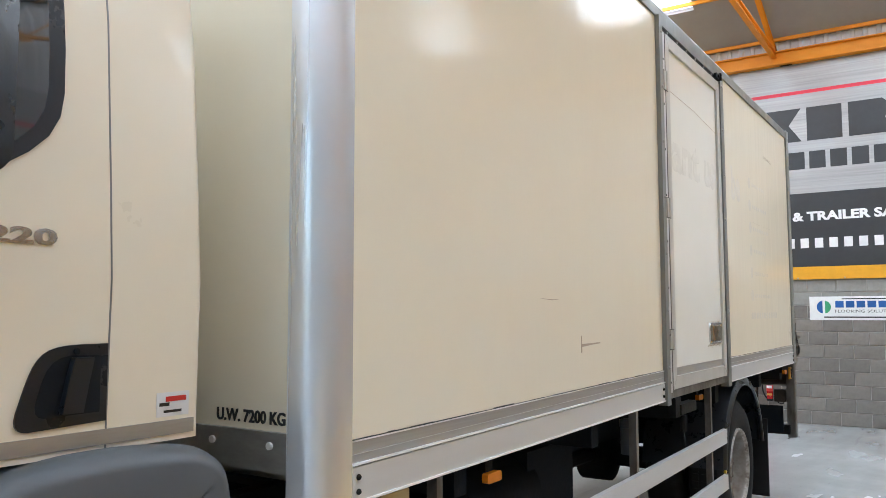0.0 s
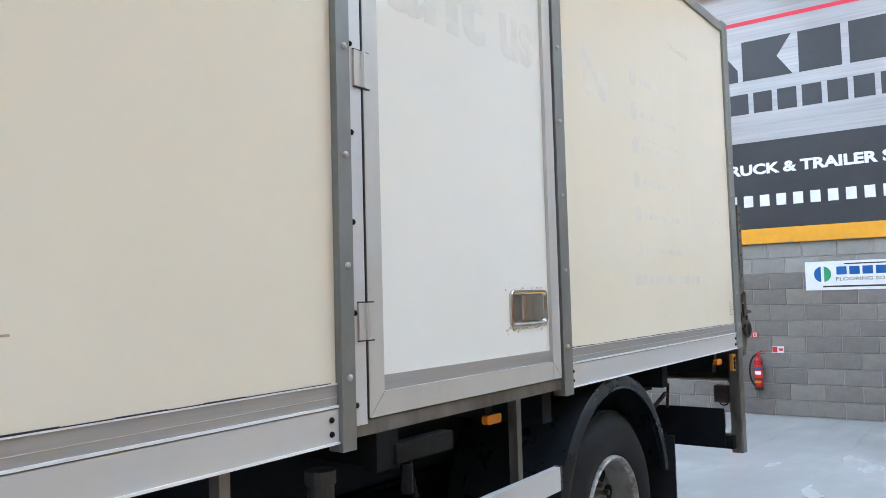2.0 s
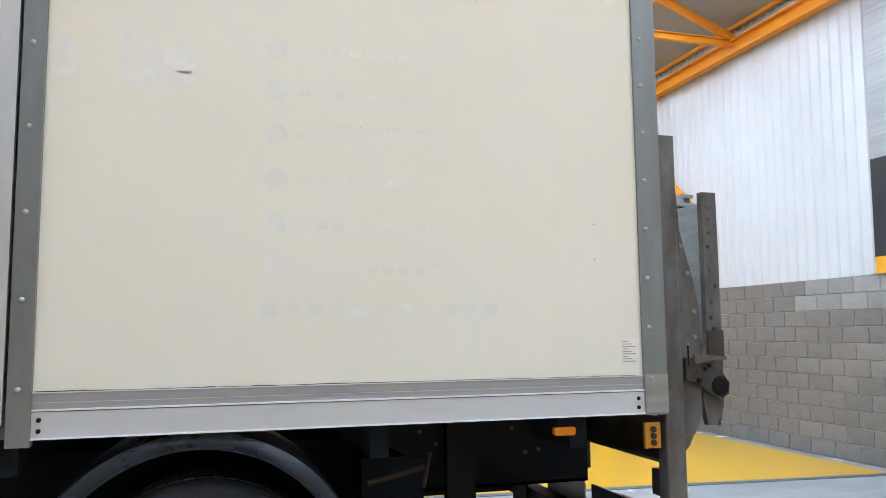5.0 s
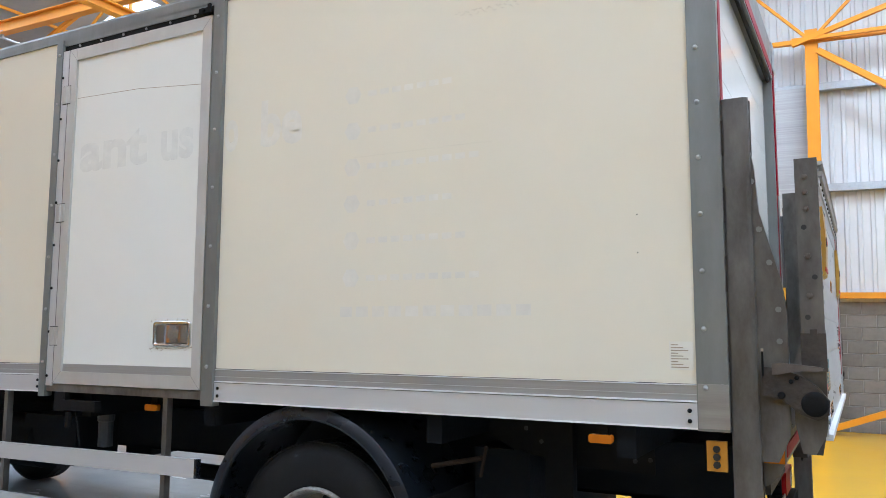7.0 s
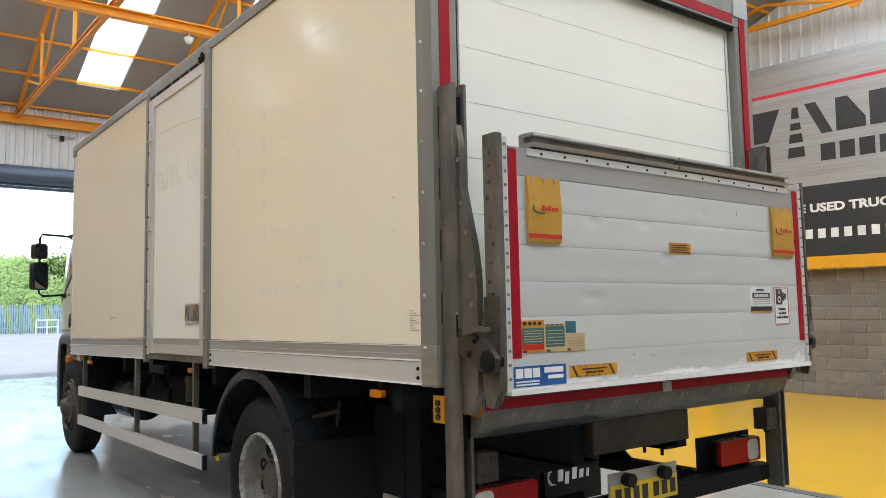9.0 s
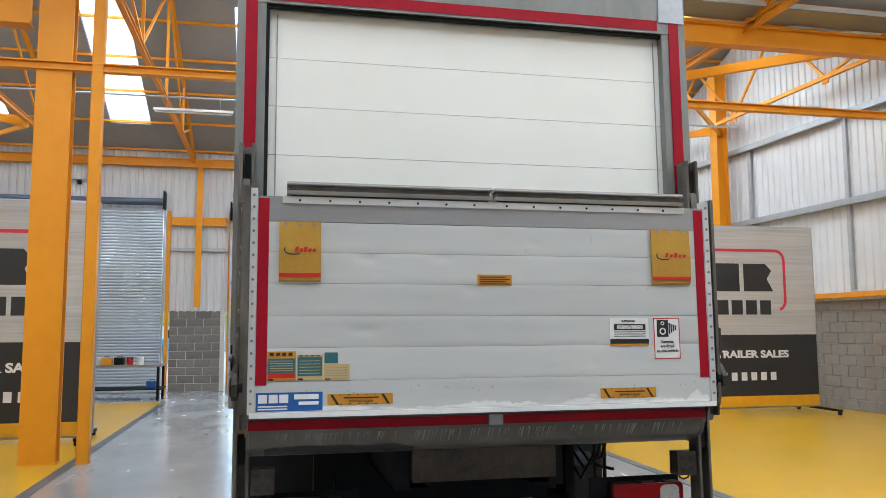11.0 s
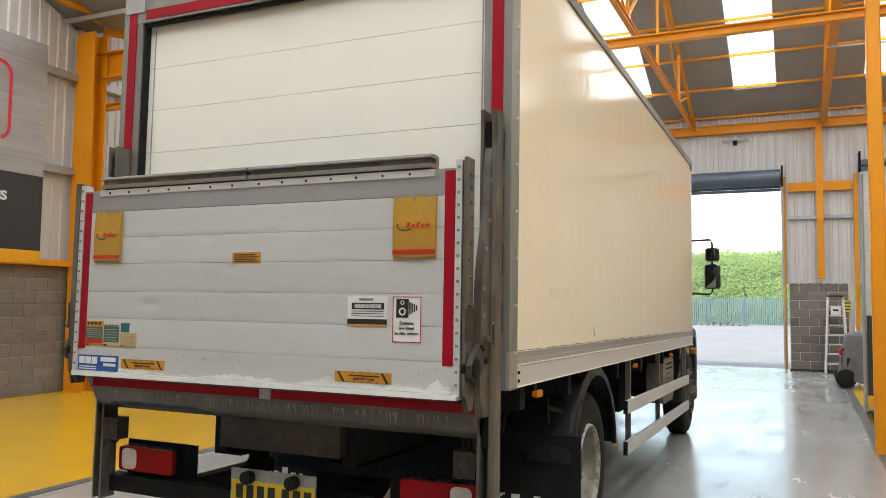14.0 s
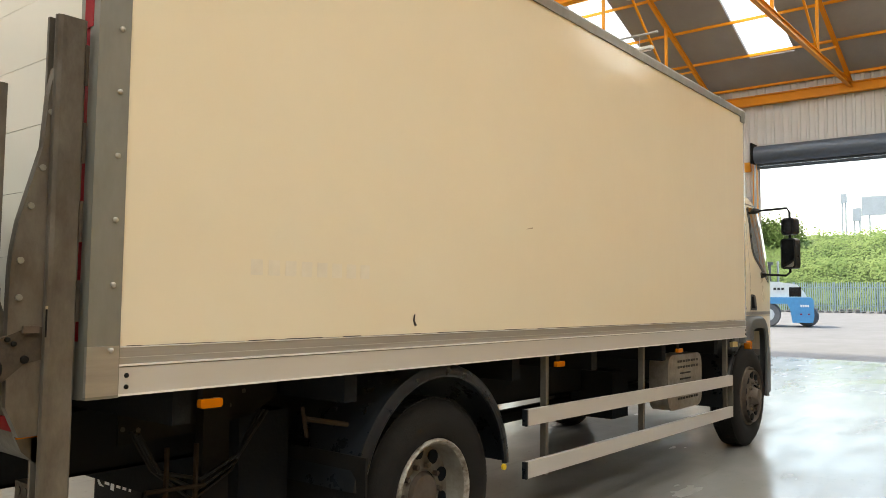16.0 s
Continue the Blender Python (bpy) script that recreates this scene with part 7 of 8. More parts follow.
for k in range(15):
    part("fence_post", b1(-60.15, -60.06, -19.5 + 2.75 * k, -19.4 + 2.75 * k, yard_level, 2.1), M["fence"], fence)


def pallet(x, y, n):
    p = thing("pallet_stack", "low stack of weathered wooden pallets by the fence", "pallets", pose(x, y, yard_level), group="pallets by the fence")
    for k in range(n):
        z = 0.145 * k
        for yy in (-0.5, 0, 0.5):
            part("bearer", b1(-0.6, 0.6, yy - 0.05, yy + 0.05, z, z + 0.1), M["pallet"], p)
        for i in range(5):
            x0 = -0.6 + 0.27 * i
            part("board", b1(x0, x0 + 0.12, -0.5, 0.5, z + 0.1, z + 0.122), M["pallet"], p)
    return p


for k in range(11):
    pallet(-58.9, -14 + 1.35 * k, 1 + k % 2)

# yard machine, seen from its counterweight end
fk = thing("yard_truck", "white and sky-blue container handler parked in the yard", "forklift", pose(-34.76, -4.55, yard_level, 0, 0, 105.5))
bm = B()
prism(bm, [(-3.2, 1.28), (0.60, 1.28), (0.50, 1.5), (0.2, 1.86), (-0.6, 1.98), (-3.2, 2.02)], "y", 0.1, 1.9)
part("bonnet", bm, M["box_white"], fk, "white engine bonnet", 0.05)
bm = B()
prism(bm, [(0.0, 0.20), (0.80, 0.20), (0.86, 0.5), (0.84, 1.2), (0.74, 1.30), (-3.3, 1.30), (-3.3, 1.02), (-0.2, 1.02), (-0.1, 0.8)], "y", 0.0, 2.0)
part("counterweight", bm, M["blue_paint"], fk, "sky-blue rear body", 0.06)
part("bonnet_window", b1(-0.12, 0.36, 0.092, 0.12, 1.33, 1.74), M["glass"], fk, "", 0.02)
for k in range(4):
    part("badge_bar", b1(0.32 + 0.09 * k, 0.39 + 0.09 * k, -0.006, 0.02, 0.88, 0.98), M["white_print"], fk)
for k in range(3):
    part("badge_bar", b1(-0.75 + 0.16 * k, -0.64 + 0.16 * k, 0.092, 0.11, 1.62, 1.72), M["dark_print"], fk)
for x in (0.3, 0.6):
    part("tail_lamp", b1(x, x + 0.08, -0.006, 0.02, 0.55, 0.6), M["red_lens"], fk)
cab = part("cab", b1(-2.2, -0.85, 0.5, 1.6, 2.0, 2.75), M["glass"], fk, "dark glazed driver's cab", 0.05)
part("cab_roof", b1(-2.3, -0.75, 0.45, 1.65, 2.75, 2.85), M["fender_plastic"], cab, "", 0.03)
for x in (-2.2, -0.9):
    part("cab_pillar", b1(x, x + 0.07, 0.46, 0.52, 2.0, 2.75), M["fender_plastic"], cab)
bm = B()
rod(bm, (-0.55, 0.8, 1.98), (-0.55, 0.8, 2.9), 0.05, 10)
part("exhaust", bm, M["galv"], fk)
for x, y0, r in ((-1.0, 0.05, 0.54), (0.62, 0.9, 0.46), (-1.0, 1.7, 0.54)):
    bm = B()
    lathe(bm, [(y0, r * 0.55), (y0 - 0.02, r * 0.9), (y0 + 0.05, r), (y0 + 0.30, r), (y0 + 0.36, r * 0.55)], (x, 0, r), "y", 28)
    w = part("wheel", bm, M["dusty_tyre"], fk, "", 0, True)
    bm = B()
    lathe(bm, [(y0 - 0.012, r * 0.2), (y0 - 0.006, r * 0.5), (y0 + 0.02, r * 0.56)], (x, 0, r), "y", 24)
    part("rim", bm, M["box_white"], w, "", 0, True)
for y0, y1, z0, z1 in ((-10.7, -7.4, 8.6, 10.41), (-11.5, -10.75, 8.1, 9.35), (-12.5, -12.0, 9.9, 10.8)):
    sign = thing("far_hoarding", "pale blue-grey hoarding on posts behind the bank", "hoarding", pose(-82, (y0 + y1) / 2, 0), group="far hoardings")
    h = (y1 - y0) / 2
    part("panel", b1(0, 0.2, -h, h, z0, z1), M["far_wall"], sign)
    for y in (-0.6 * h, 0.6 * h):
        part("post", b1(0.0, 0.12, y - 0.06, y + 0.06, yard_level, z0), M["far_wall"], sign)


# white tube barrier before the fence
br = thing("tube_barrier", "low white tube barrier standing in the yard", "barrier", pose(-58, 9.38, yard_level))
for y in (-0.7, 0.0, 0.7):
    bm = B()
    rod(bm, (0, y, 0), (0, y, 1.04), 0.035, 10)
    part("post", bm, M["box_white"], br)
for z in (0.55, 1.04):
    bm = B()
    rod(bm, (0, -0.72, z), (0, 0.72, z), 0.035, 10)
    part("rail", bm, M["box_white"], br)


def bush(x, y, z, r, seed):
    rnd = random.Random(seed)
    t = thing("tree", "leafy green tree on the bank", "tree", pose(x, y, z))
    bm = B()
    rod(bm, (0, 0, -1), (0.1, 0, r), 0.14, 8, 0.05)
    for k in range(5):
        a = k * 1.3
        rod(bm, (0.05, 0, r * 0.4), (r * 0.6 * math.cos(a), r * 0.6 * math.sin(a), r * (0.9 + 0.1 * k)), 0.06, 6, 0.02)
    part("trunk", bm, M["bark"], t)
    bm = B()
    for k in range(2600):
        c = Vector((rnd.gauss(0, r * 0.36), rnd.gauss(0, r * 0.38), r * 0.9 + rnd.gauss(0, r * 0.30)))
        u = Vector((rnd.gauss(0, 1), rnd.gauss(0, 1), rnd.gauss(0, 1))).normalized() * rnd.uniform(0.10, 0.2) * r * 0.5
        v = u.orthogonal().normalized() * u.length * 0.6
        bm.faces.new([bm.verts.new(c + p) for p in (-u, v, u, -v)])
    part("crown", bm, M["grass"], t)


for k, (x, y, z, r) in enumerate(((-72.5, -15.0, 5.0, 1.7), (-73, -17.2, 5.2, 1.8), (-75, 16, 5.0, 2.0), (-71, 12.6, 3.6, 1.7), (-76, 22, 5.2, 2.2), (-70, 15.2, 3.4, 2.0), (-76.5, -10.2, 5.1, 0.8), (-77, -8.4, 5.3, 0.55), (-76.8, -5.9, 5.3, 0.6))):
    bush(x, y, z, r, k)

# ---- things on and by the walls ----
def extinguisher(x, y, z, r, h, label, hose):
    e = thing("fire_extinguisher", label, "fire extinguisher", pose(x, y, z), group="fire extinguishers")
    bm = B()
    lathe(bm, [(0, 0.001), (0.0, r * 0.95), (0.02, r), (h - r, r), (h - r * 0.5, r * 0.88), (h - r * 0.2, r * 0.6), (h, r * 0.3), (h + 0.02, r * 0.3)], (0, 0, 0), "z", 24)
    part("cylinder", bm, M["fire_red"], e, "", 0, True)
    bm = B()
    lathe(bm, [(0.0, r + 0.002), (0.035, r + 0.002)], (0, 0, 0), "z", 24, False)
    part("base_ring", bm, M["rubber"], e)
    bm = B()
    box(bm, -0.02, 0.02, -0.02, 0.02, h + 0.01, h + 0.05)
    bar(bm, (0, 0.02, h + 0.05), (0, -0.11, h + 0.09), 0.02, 0.012)
    bar(bm, (0, 0.02, h + 0.04), (0, -0.10, h + 0.045), 0.02, 0.012)
    part("valve", bm, M["fire_red"], e)
    bm = B()
    pts = [(0, 0.02, h + 0.03)] + [(0, 0.03 + hose * math.sin(radians(a)), h - 0.1 + 0.13 * math.cos(radians(a)) - a / 180 * (h - 0.25)) for a in range(20, 181, 20)]
    pipe(bm, pts, 0.012, 8)
    part("hose", bm, M["rubber"], e)
    bm = B()
    lathe(bm, [(h * 0.35, r + 0.0015), (h * 0.75, r + 0.0015)], (0, 0, 0), "z", 24, False)
    lab = part("label_band", bm, M["red_print"], e)
    for z0, z1, mt in ((0.60, 0.68, "sticker_blue"), (0.46, 0.56, "white_print"), (0.2, 0.27, "sticker_yellow")):
        bm = B()
        n, a0, a1 = 6, 130, 230
        for k in range(n):
            t0, t1 = radians(a0 + (a1 - a0) * k / n), radians(a0 + (a1 - a0) * (k + 1) / n)
            q = r + 0.003
            bm.faces.new([bm.verts.new(p) for p in ((q * math.cos(t0), q * math.sin(t0), h * z0), (q * math.cos(t1), q * math.sin(t1), h * z0), (q * math.cos(t1), q * math.sin(t1), h * z1), (q * math.cos(t0), q * math.sin(t0), h * z1))])
        part("label_panel", bm, M[mt], e)
    part("bracket", b1(0.0, 0.12, -0.03, 0.03, h * 0.7, h * 0.78), M["galv"], e)
    return e


extinguisher(XR - 0.12, 1.765, 0.41, 0.07, 0.43, "large red fire extinguisher hung on the block wall", 0.13)
extinguisher(XR - 0.11, 1.425, 0.36, 0.052, 0.46, "slim red fire extinguisher hung on the block wall", 0.09)


def plate(name, label, cat, y0, y1, z0, z1, material, marks=()):
    t = thing(name, label, cat)
    part("panel", b1(XR - 0.022, XR - 0.013, y0, y1, z0, z1), material, t)
    for a, b, c, d, mt in marks:
        part("print_bar", b1(XR - 0.0245, XR - 0.022, a, b, c, d), M[mt], t)
    return t


plate("safety_sign", "small green and red fire point sign", "sign", 1.92, 2.10, 0.875, 0.965, M["sign_green"], ((1.94, 1.99, 0.885, 0.955, "sticker_white"), (2.02, 2.095, 0.88, 0.96, "sticker_white"), (2.035, 2.075, 0.89, 0.95, "red_print")))
plate("safety_sign", "small red fire alarm sign", "sign", 1.43, 1.515, 1.083, 1.168, M["red_print"], ((1.445, 1.50, 1.095, 1.155, "sticker_white"), (1.463, 1.485, 1.105, 1.145, "red_print")))
plate("safety_sign", "small white notice with red print", "sign", 1.094, 1.254, 0.868, 0.965, M["sticker_white"], ((1.18, 1.245, 0.878, 0.955, "red_print"), (1.105, 1.16, 0.90, 0.935, "red_print")))
cp = thing("call_point", "red fire alarm call point under a steel conduit", "call point")
part("case", b1(XR - 0.07, XR - 0.013, 1.585, 1.695, 1.09, 1.19), M["fire_red"], cp, "", 0.008)
part("glass_pane", b1(XR - 0.073, XR - 0.07, 1.61, 1.67, 1.115, 1.165), M["white_print"], cp)
bm = B()
pipe(bm, [(XR - 0.035, 1.64, 1.19), (XR - 0.035, 1.64, 2.40), (XR - 0.07, 1.64, 2.5), (XR - 0.07, 1.62, 2.66)], 0.012, 8)
part("conduit", bm, M["galv"], cp)
for z in (1.3, 1.75, 2.15):
    part("saddle", b1(XR - 0.05, XR - 0.013, 1.615, 1.665, z, z + 0.02), M["galv"], cp)
sg = thing("sponsor_sign", "white floor supplier sign with blue bars and green drop emblem", "sign", pose(XR - 0.014, 0.765, 1.735, 90, 0, -90) @ Matrix.Diagonal((1.09, 1.09, 1, 1)))
part("panel", b1(0, 1.35, 0, 0.36, 0, 0.006), M["sticker_white"], sg)
for k in range(6):
    part("logo_shape", b1(0.36 + 0.145 * k, 0.475 + 0.145 * k, 0.19, 0.29, 0.006, 0.008), M["sticker_blue"], sg)
words("lettering", "FLOORING SOLUTIONS", 0.062, 0.88, M["dark_print"], sg, pose(0.355, 0.115, 0.007))
part("print_bar", b1(0.45, 1.1, 0.315, 0.33, 0.006, 0.008), M["dark_print"], sg)
part("print_bar", b1(0.2, 1.2, 0.035, 0.055, 0.006, 0.008), M["dark_print"], sg)
for a0, mt in ((100, "sticker_blue"), (-80, "sign_green")):
    bm = B()
    pts = [(0.2 + 0.10 * math.cos(radians(a0 + 20 * k)), 0.2 + 0.10 * math.sin(radians(a0 + 20 * k))) for k in range(9)]
    prism(bm, pts, "z", 0.006, 0.008)
    part("emblem", bm, M[mt], sg)


def emergency_light(x, y, z, pipes=False):
    e = thing("emergency_light", "pale emergency light box with twin lamps on the post", "emergency light", pose(x, y, z), group="emergency lights")
    part("case", b1(-0.06, 0.10, -0.17, 0.17, -0.14, 0.11), M["lamp_case"], e, "", 0.012)
    for yy in (-0.09, 0.10):
        bm = B()
        lathe(bm, [(0.0, 0.025), (0.05, 0.048), (0.08, 0.05)], (0.03, yy, 0.16), "x", 16)
        lp = part("lamp_head", bm, M["lamp_case"], e, "", 0, True)
        bm = B()
        lathe(bm, [(0.08, 0.048), (0.085, 0.015)], (0.03, yy, 0.16), "x", 16)
        part("lamp_glass", bm, M["liner"], lp)
    part("clamp", b1(-0.10, 0.06, -0.34, -0.17, -0.02, 0.03), M["dark_steel"], e)
    part("clamp", b1(-0.10, 0.06, -0.34, -0.17, -0.10, -0.05), M["dark_steel"], e)
    part("tray", b1(-0.08, 0.12, -0.19, 0.14, -0.19, -0.16), M["galv"], e)
    for yy, z0, z1 in ((-0.26, -0.22, 0.45), (0.21, -0.25, 0.62)) if pipes else ():
        bm = B()
        rod(bm, (-0.04, yy, z0), (-0.04, yy, z1), 0.016, 8)
        part("conduit", bm, M["dark_steel"], e)
    return e


emergency_light(-6.62, 4.88, 5.42)
emergency_light(-6.62, -4.3, 5.36, True)


def camera_dome(x, y, z):
    e = thing("dome_camera", "white dome camera hung under the steel beam", "dome camera", pose(x, y, z), group="dome cameras")
    bm = B()
    lathe(bm, [(-0.045, 0.001), (-0.04, 0.03), (-0.015, 0.045), (0.0, 0.055), (0.03, 0.055)], (0, 0, 0), "z", 20)
    part("dome", bm, M["box_white"], e, "", 0, True)
    bm = B()
    rod(bm, (0, 0, 0.03), (0, 0, 0.10), 0.012, 8)
    part("stem", bm, M["galv"], e)


camera_dome(-6.7, 1.27, 4.95)
for n, (y, z) in enumerate(((2.2, 6.0), (7.4, 5.75), (-5.0, 5.75))):
    hb = thing("wall_bracket", "small dark steel bracket on the cladding", "bracket", pose(XF + 0.028, y, z), group="cladding brackets")
    part("arm", b1(0, 0.05, -0.33, 0.33, 0.0, 0.022), M["galv"], hb)
    part("arm", b1(0, 0.05, -0.30, 0.30, -0.05, -0.03), M["galv"], hb)
    part("stub", b1(0, 0.07, -0.05, 0.05, -0.12, 0.0), M["dark_steel"], hb)
hb = thing("wall_bracket", "small dark steel bracket on the cladding", "bracket", pose(XR - 0.028, 1.0, 6.25), group="cladding brackets")
part("arm", b1(-0.05, 0, -0.3, 0.3, -0.02, 0.03), M["dark_steel"], hb)
part("stub", b1(-0.08, 0, -0.1, 0.1, -0.07, -0.02), M["dark_steel"], hb)

# step ladder by the far wall
ld = thing("step_ladder", "silver aluminium step ladder leaning by the block wall", "step ladder", pose(XF + 0.75, 4.5, 0))
for y0, y1 in ((-0.25, -0.16), (0.25, 0.16)):
    bm = B()
    bar(bm, (0.12, y0, 0), (-0.25, y1, 1.85), 0.05, 0.07)
    part("stile", bm, M["alu"], ld)
    bm = B()
    bar(bm, (-0.6, y0, 0), (-0.28, y1, 1.8), 0.03, 0.05)
    part("rear_stile", bm, M["alu"], ld)
for k in range(7):
    f = (k + 1) / 8
    part("tread", b1(0.05 - 0.37 * f, 0.17 - 0.37 * f, -0.24 + 0.08 * f, 0.24 - 0.08 * f, 1.85 * f - 0.015, 1.85 * f + 0.015), M["alu"], ld)
part("tool_tray", b1(-0.32, -0.12, -0.18, 0.18, 1.85, 1.89), M["plastic"], ld)

part("notice", b1(-0.10, -0.085, -0.11, 0.11, 1.40, 1.62), M["sticker_white"], ld, "white notice hung on the ladder")
part("print_bar", b1(-0.085, -0.083, -0.06, 0.06, 1.50, 1.55), M["dark_print"], ld)
nt_ = thing("wall_notice", "small yellow notice on the block wall", "notice", pose(XF + 0.016, 4.78, 1.46))
part("sheet", b1(0, 0.006, -0.09, 0.09, 0.02, 0.32), M["notice_yellow"], nt_)
for k in range(3):
    part("print_bar", b1(0.006, 0.008, -0.07, 0.07, 0.07 + 0.08 * k, 0.10 + 0.08 * k), M["dark_print"], nt_)
bmat = thing("rubber_mat", "flat dark rubber strip at the foot of the block wall", "mat", pose(XF + 0.35, 3.95, 0))
part("strip", b1(-0.15, 0.15, -0.5, 0.5, 0, 0.03), M["rubber"], bmat, "", 0.01)
lb = thing("leaning_bar", "thin dark steel bar leaning on the block wall", "bar")
bm = B()
rod(bm, (XF + 0.30, 4.25, 0.0), (XF + 0.035, 4.38, 1.5), 0.014, 8)
part("rod", bm, M["dark_steel"], lb)

# covered machine in front of the closed shutter
cv = thing("covered_machine", "machine under a grey dust sheet with red nose", "covered machine", pose(-14.6, 5.15, 0))
bm = B()
n = 72
rings = []
for sx, sy, z in ((0.10, 0.14, 1.13), (0.30, 0.42, 1.12), (0.40, 0.56, 1.06), (0.44, 0.60, 0.95), (0.46, 0.62, 0.7), (0.50, 0.65, 0.42), (0.55, 0.69, 0.12)):
    ring = []
    fall = max(0.0, (1.05 - z) / 0.95)
    for k in range(n):
        a = 2 * math.pi * k / n
        c, d = math.cos(a), math.sin(a)
        sq = (abs(c) ** 4 + abs(d) ** 4) ** -0.25
        fold = 1 + fall * (0.10 * math.sin(9 * a + 2 * math.sin(3 * a)) + 0.045 * math.sin(21 * a + 1))
        y = sy * sq * d * fold
        h = z - 0.16 * max(0.0, y) * (1 - fall) + 0.05 * fall * noise.noise(Vector((c * 3, d * 3, 2)))
        ring.append(bm.verts.new((sx * sq * c * fold, y - 0.03, h)))
    rings.append(ring)
for p, q in zip(rings, rings[1:]):
    for k in range(n):
        j = (k + 1) % n
        bm.faces.new((p[k], p[j], q[j], q[k]))
bm.faces.new(rings[0])
part("dust_sheet", bm, M["cover"], cv, "grey sheet hanging in folds", 0, True)
part("base", b1(-0.38, 0.38, -0.6, 0.6, 0.14, 0.6), M["chassis"], cv, "", 0.04)
bm = B()
prism(bm, [(-0.45, 0.60), (-0.62, 0.60), (-0.72, 0.66), (-0.74, 0.71), (-0.68, 0.79), (-0.45, 0.84)], "x", -0.22, 0.22)
part("nose", bm, M["fire_red"], cv, "red nose", 0.05)
part("nose_panel", b1(-0.2, 0.225, -0.70, -0.60, 0.45, 0.62), M["plastic"], cv, "", 0.03)
for y in (-0.62, 0.5):
    for x in (-0.42, 0.30):
        bm = B()
        lathe(bm, [(x, 0.1), (x + 0.02, 0.19), (x + 0.12, 0.19), (x + 0.14, 0.1)], (0, y, 0.19), "x", 20)
        part("wheel", bm, M["rubber"], cv, "", 0, True)
bm = B()
pipe(bm, [(0.0, -0.12, 1.08), (0.0, -0.02, 1.27), (0.0, 0.12, 1.36), (0.0, 0.32, 1.40)], 0.018, 8)
pipe(bm, [(-0.2, 0.02, 1.08), (-0.2, 0.08, 1.24), (-0.2, 0.30, 1.36)], 0.018, 8)
part("handlebar", bm, M["chassis"], cv)

# work tables by the other closed shutter
tb = thing("work_table", "cluttered work table by the closed shutter", "table", pose(-16.4, -3.4, 0))
part("tabletop", b1(-0.5, 0.5, -1.0, 1.0, 0.80, 0.85), M["pallet"], tb)
for x in (-0.45, 0.45):
    for y in (-0.92, 0.92):
        part("leg", b1(x - 0.03, x + 0.03, y - 0.03, y + 0.03, 0, 0.8), M["dark_steel"], tb)
part("shelf", b1(-0.5, 0.5, -1.0, 1.0, 0.25, 0.28), M["dark_steel"], tb)
random.seed(21)
for k, (mt, nm) in enumerate((("fire_red", "tool_box"), ("box_white", "paint_tin"), ("sticker_yellow", "tray"), ("dark_steel", "tool_box"), ("fire_red", "tin"), ("box_white", "paint_tin"), ("sticker_blue", "crate"))):
    low = nm == "crate"
    t = thing(nm, "small workshop item on the work table", nm.replace("_", " "), pose(-16.2 + 0.1 * (k % 3), -4.15 + 0.25 * k, 0.28 if low else 0.85))
    if nm in ("paint_tin", "tin"):
        bm = B()
        lathe(bm, [(0, 0.08), (0.17, 0.08), (0.175, 0.083), (0.185, 0.07)], (0, 0, 0), "z", 18)
        part("body", bm, M[mt], t, "", 0, True)
        bm = B()
        rod(bm, (0, -0.08, 0.17), (0, 0.08, 0.17), 0.004, 6)
        part("wire_handle", bm, M["galv"], t)
    else:
        part("body", b1(-0.14, 0.14, -0.11, 0.11, 0, 0.17), M[mt], t, "", 0.015)
        bm = B()
        pipe(bm, [(0, -0.06, 0.17), (0, -0.06, 0.2), (0, 0.06, 0.2), (0, 0.06, 0.17)], 0.008, 6)
        part("carry_handle", bm, M["plastic"], t)

# fluorescent tube under the roof and wall socket box
for x, y, z in ((-11.69, 5.95, 5.93), (-11.69, -1.4, 5.93)):
    tl = thing("strip_light", "unlit strip light hung from the roof steel", "strip light", pose(x, y, z), group="strip lights")
    part("tray", b1(-0.05, 0.05, -0.75, 0.75, 0.0, 0.05), M["box_white"], tl)
    bm = B()
    rod(bm, (0, -0.72, -0.02), (0, 0.72, -0.02), 0.018, 10)
    part("tube", bm, M["sticker_white"], tl)
    for yy in (-0.5, 0.5):
        bm = B()
        rod(bm, (0, yy, 0.05), (0, yy, 0.28), 0.005, 6)
        part("hanger", bm, M["galv"], tl)
cn = thing("conduit_run", "long grey conduit tube slung under the roof steel", "conduit")
bm = B()
rod(bm, (-11.69, 4.2, 6.21), (-11.69, 10.5, 6.21), 0.022, 8)
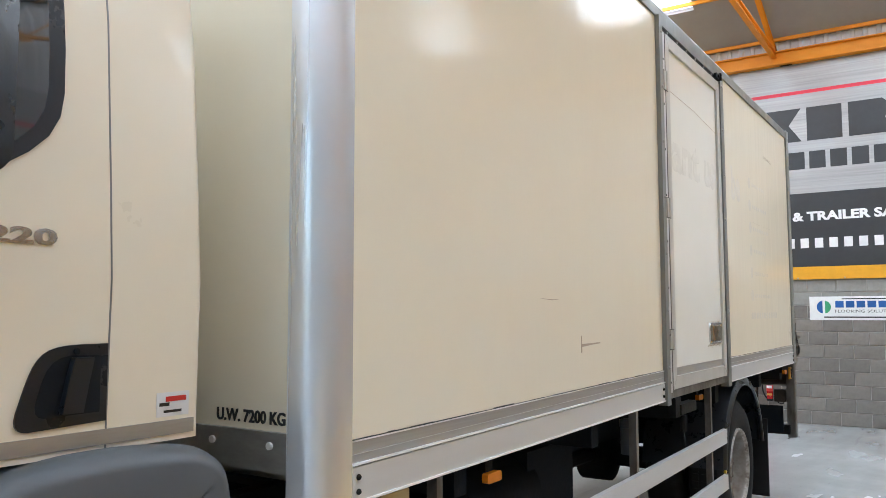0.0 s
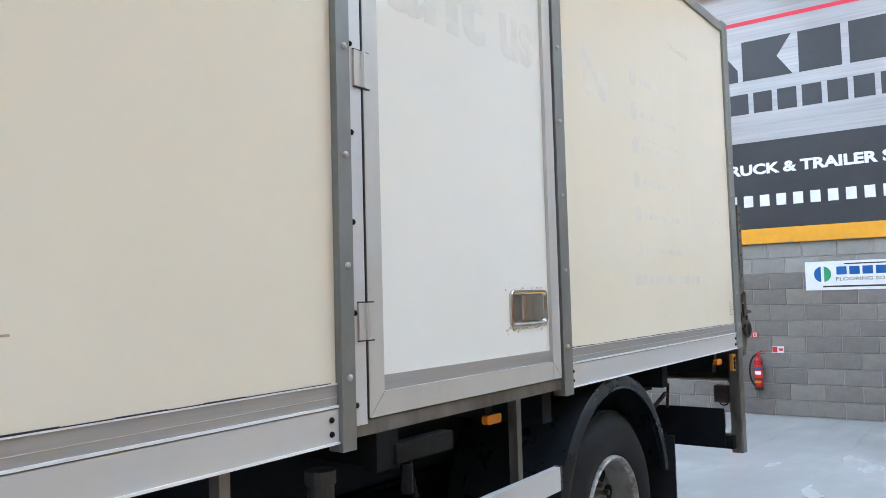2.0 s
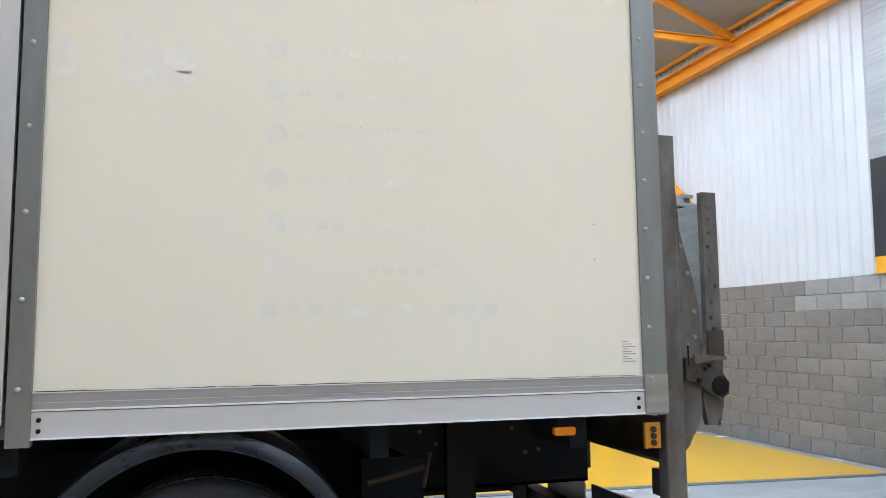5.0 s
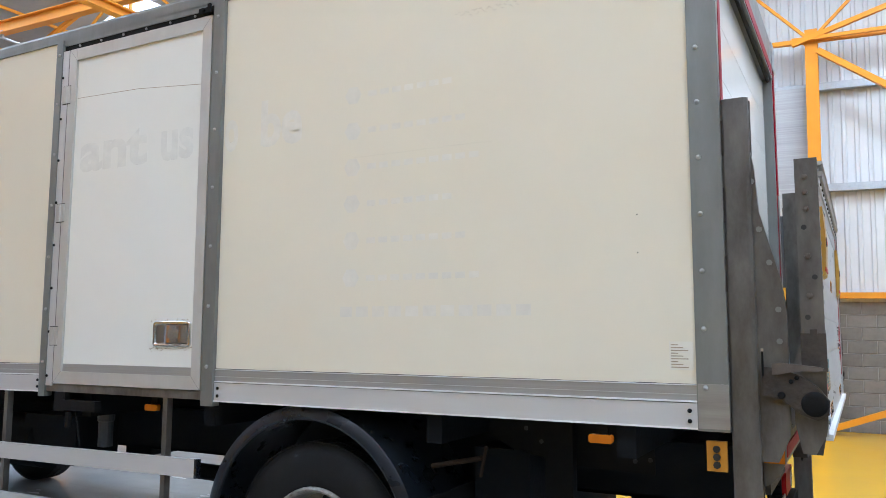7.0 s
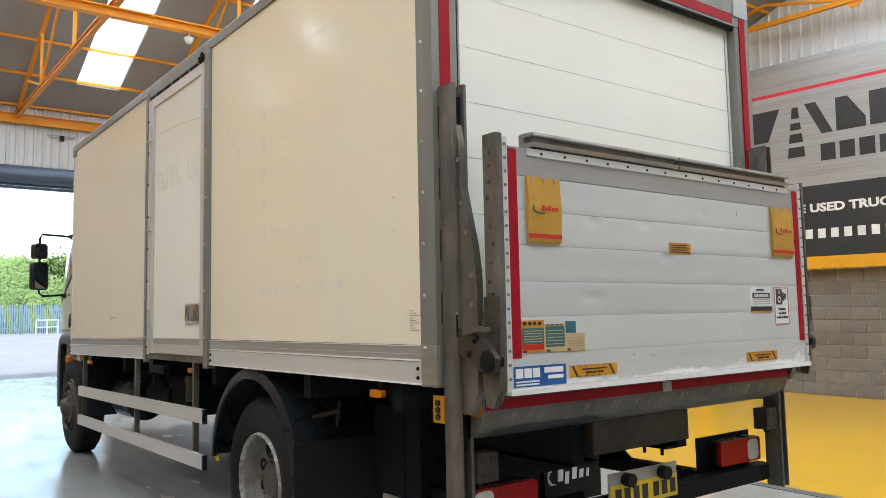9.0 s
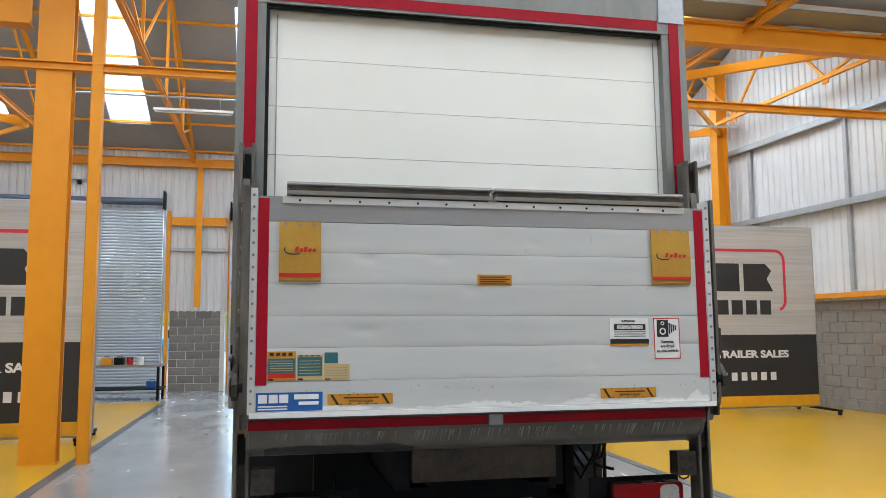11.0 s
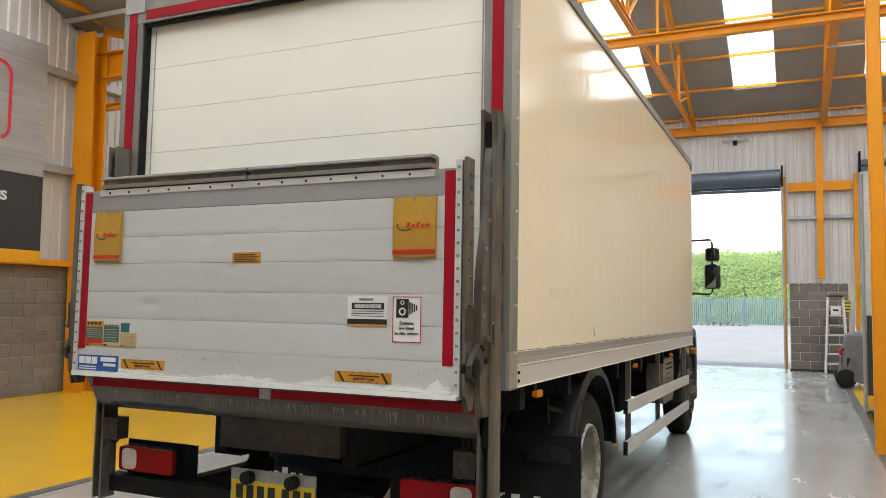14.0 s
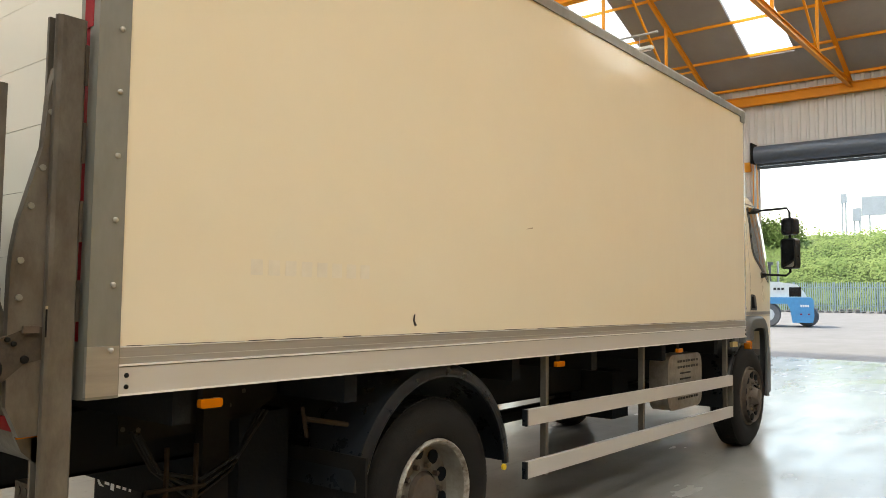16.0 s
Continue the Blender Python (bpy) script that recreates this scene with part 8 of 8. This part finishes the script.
part("tube", bm, M["galv"], cn)
bm = B()
rod(bm, (-11.69, -5.2, 6.21), (-11.69, -0.55, 6.21), 0.022, 8)
part("tube", bm, M["galv"], cn)
for y in [q for q in FRAMES_Y if 4 < q < 10.6]:
    part("clip", b1(-11.72, -11.66, y - 0.02, y + 0.02, 6.2, 6.33), M["galv"], cn)
sb = thing("socket_box", "grey switch box on the block wall", "switch box", pose(5.9, YP - 0.05, 1.35))
part("case", b1(-0.12, 0.12, -0.10, 0.0, -0.15, 0.15), M["box_white"], sb, "", 0.01)
part("door", b1(-0.10, 0.10, -0.108, -0.10, -0.05, 0.13), M["galv"], sb)

# ---- block walls ----
block_wall("wall_east", "y", XR, YN, YP + 0.7, 11, -1, (-1.2, 6.4), 2, "grey concrete block wall with paler top courses", "mortar_grey")
wall_n = block_wall("wall_north", "x", YP, XF, XR, 10, -1, (-6.6, 6.1), 0, "grey-brown concrete block wall")
wall_s = block_wall("wall_south", "x", YN, XF, XR, 10, 1, (-7.5, 1.5), 0, "grey-brown concrete block wall")
block_wall("wall_west_1", "y", XF, DOOR_Y1 + 0.17, 4.95, 10, 1, (3, 6), 0, "grey concrete block wall beside the doorway", "mortar_light")
block_wall("wall_west_2", "y", XF, -2.58, DOOR_Y0 - 0.17, 10, 1, (-3, 0), 0, "grey concrete block wall beside the doorway", "mortar_light")
block_wall("wall_west_3", "y", XF, 9.65, YP, 10, 1, (0, 0), 0, "grey concrete block wall", "mortar_light")
block_wall("wall_west_4", "y", XF, YN, -7.35, 10, 1, (0, 0), 0, "grey concrete block wall", "mortar_light")

# the gable walls run a little askew to the bay
for obs, at, turn in ((leaning + [clad_north, wall_n, banner_n], (-3.4, YP, 0.0), 2.2), (southern + [clad_south, wall_s, banner_s], (-7.0, YN, 0.0), 2.5)):
    lean = Matrix.Translation(at) @ pose(0, 0, 0, 0, 0, turn) @ Matrix.Translation((-at[0], -at[1], 0.0))
    for ob in obs:
        ob.matrix_world = lean @ ob.matrix_world
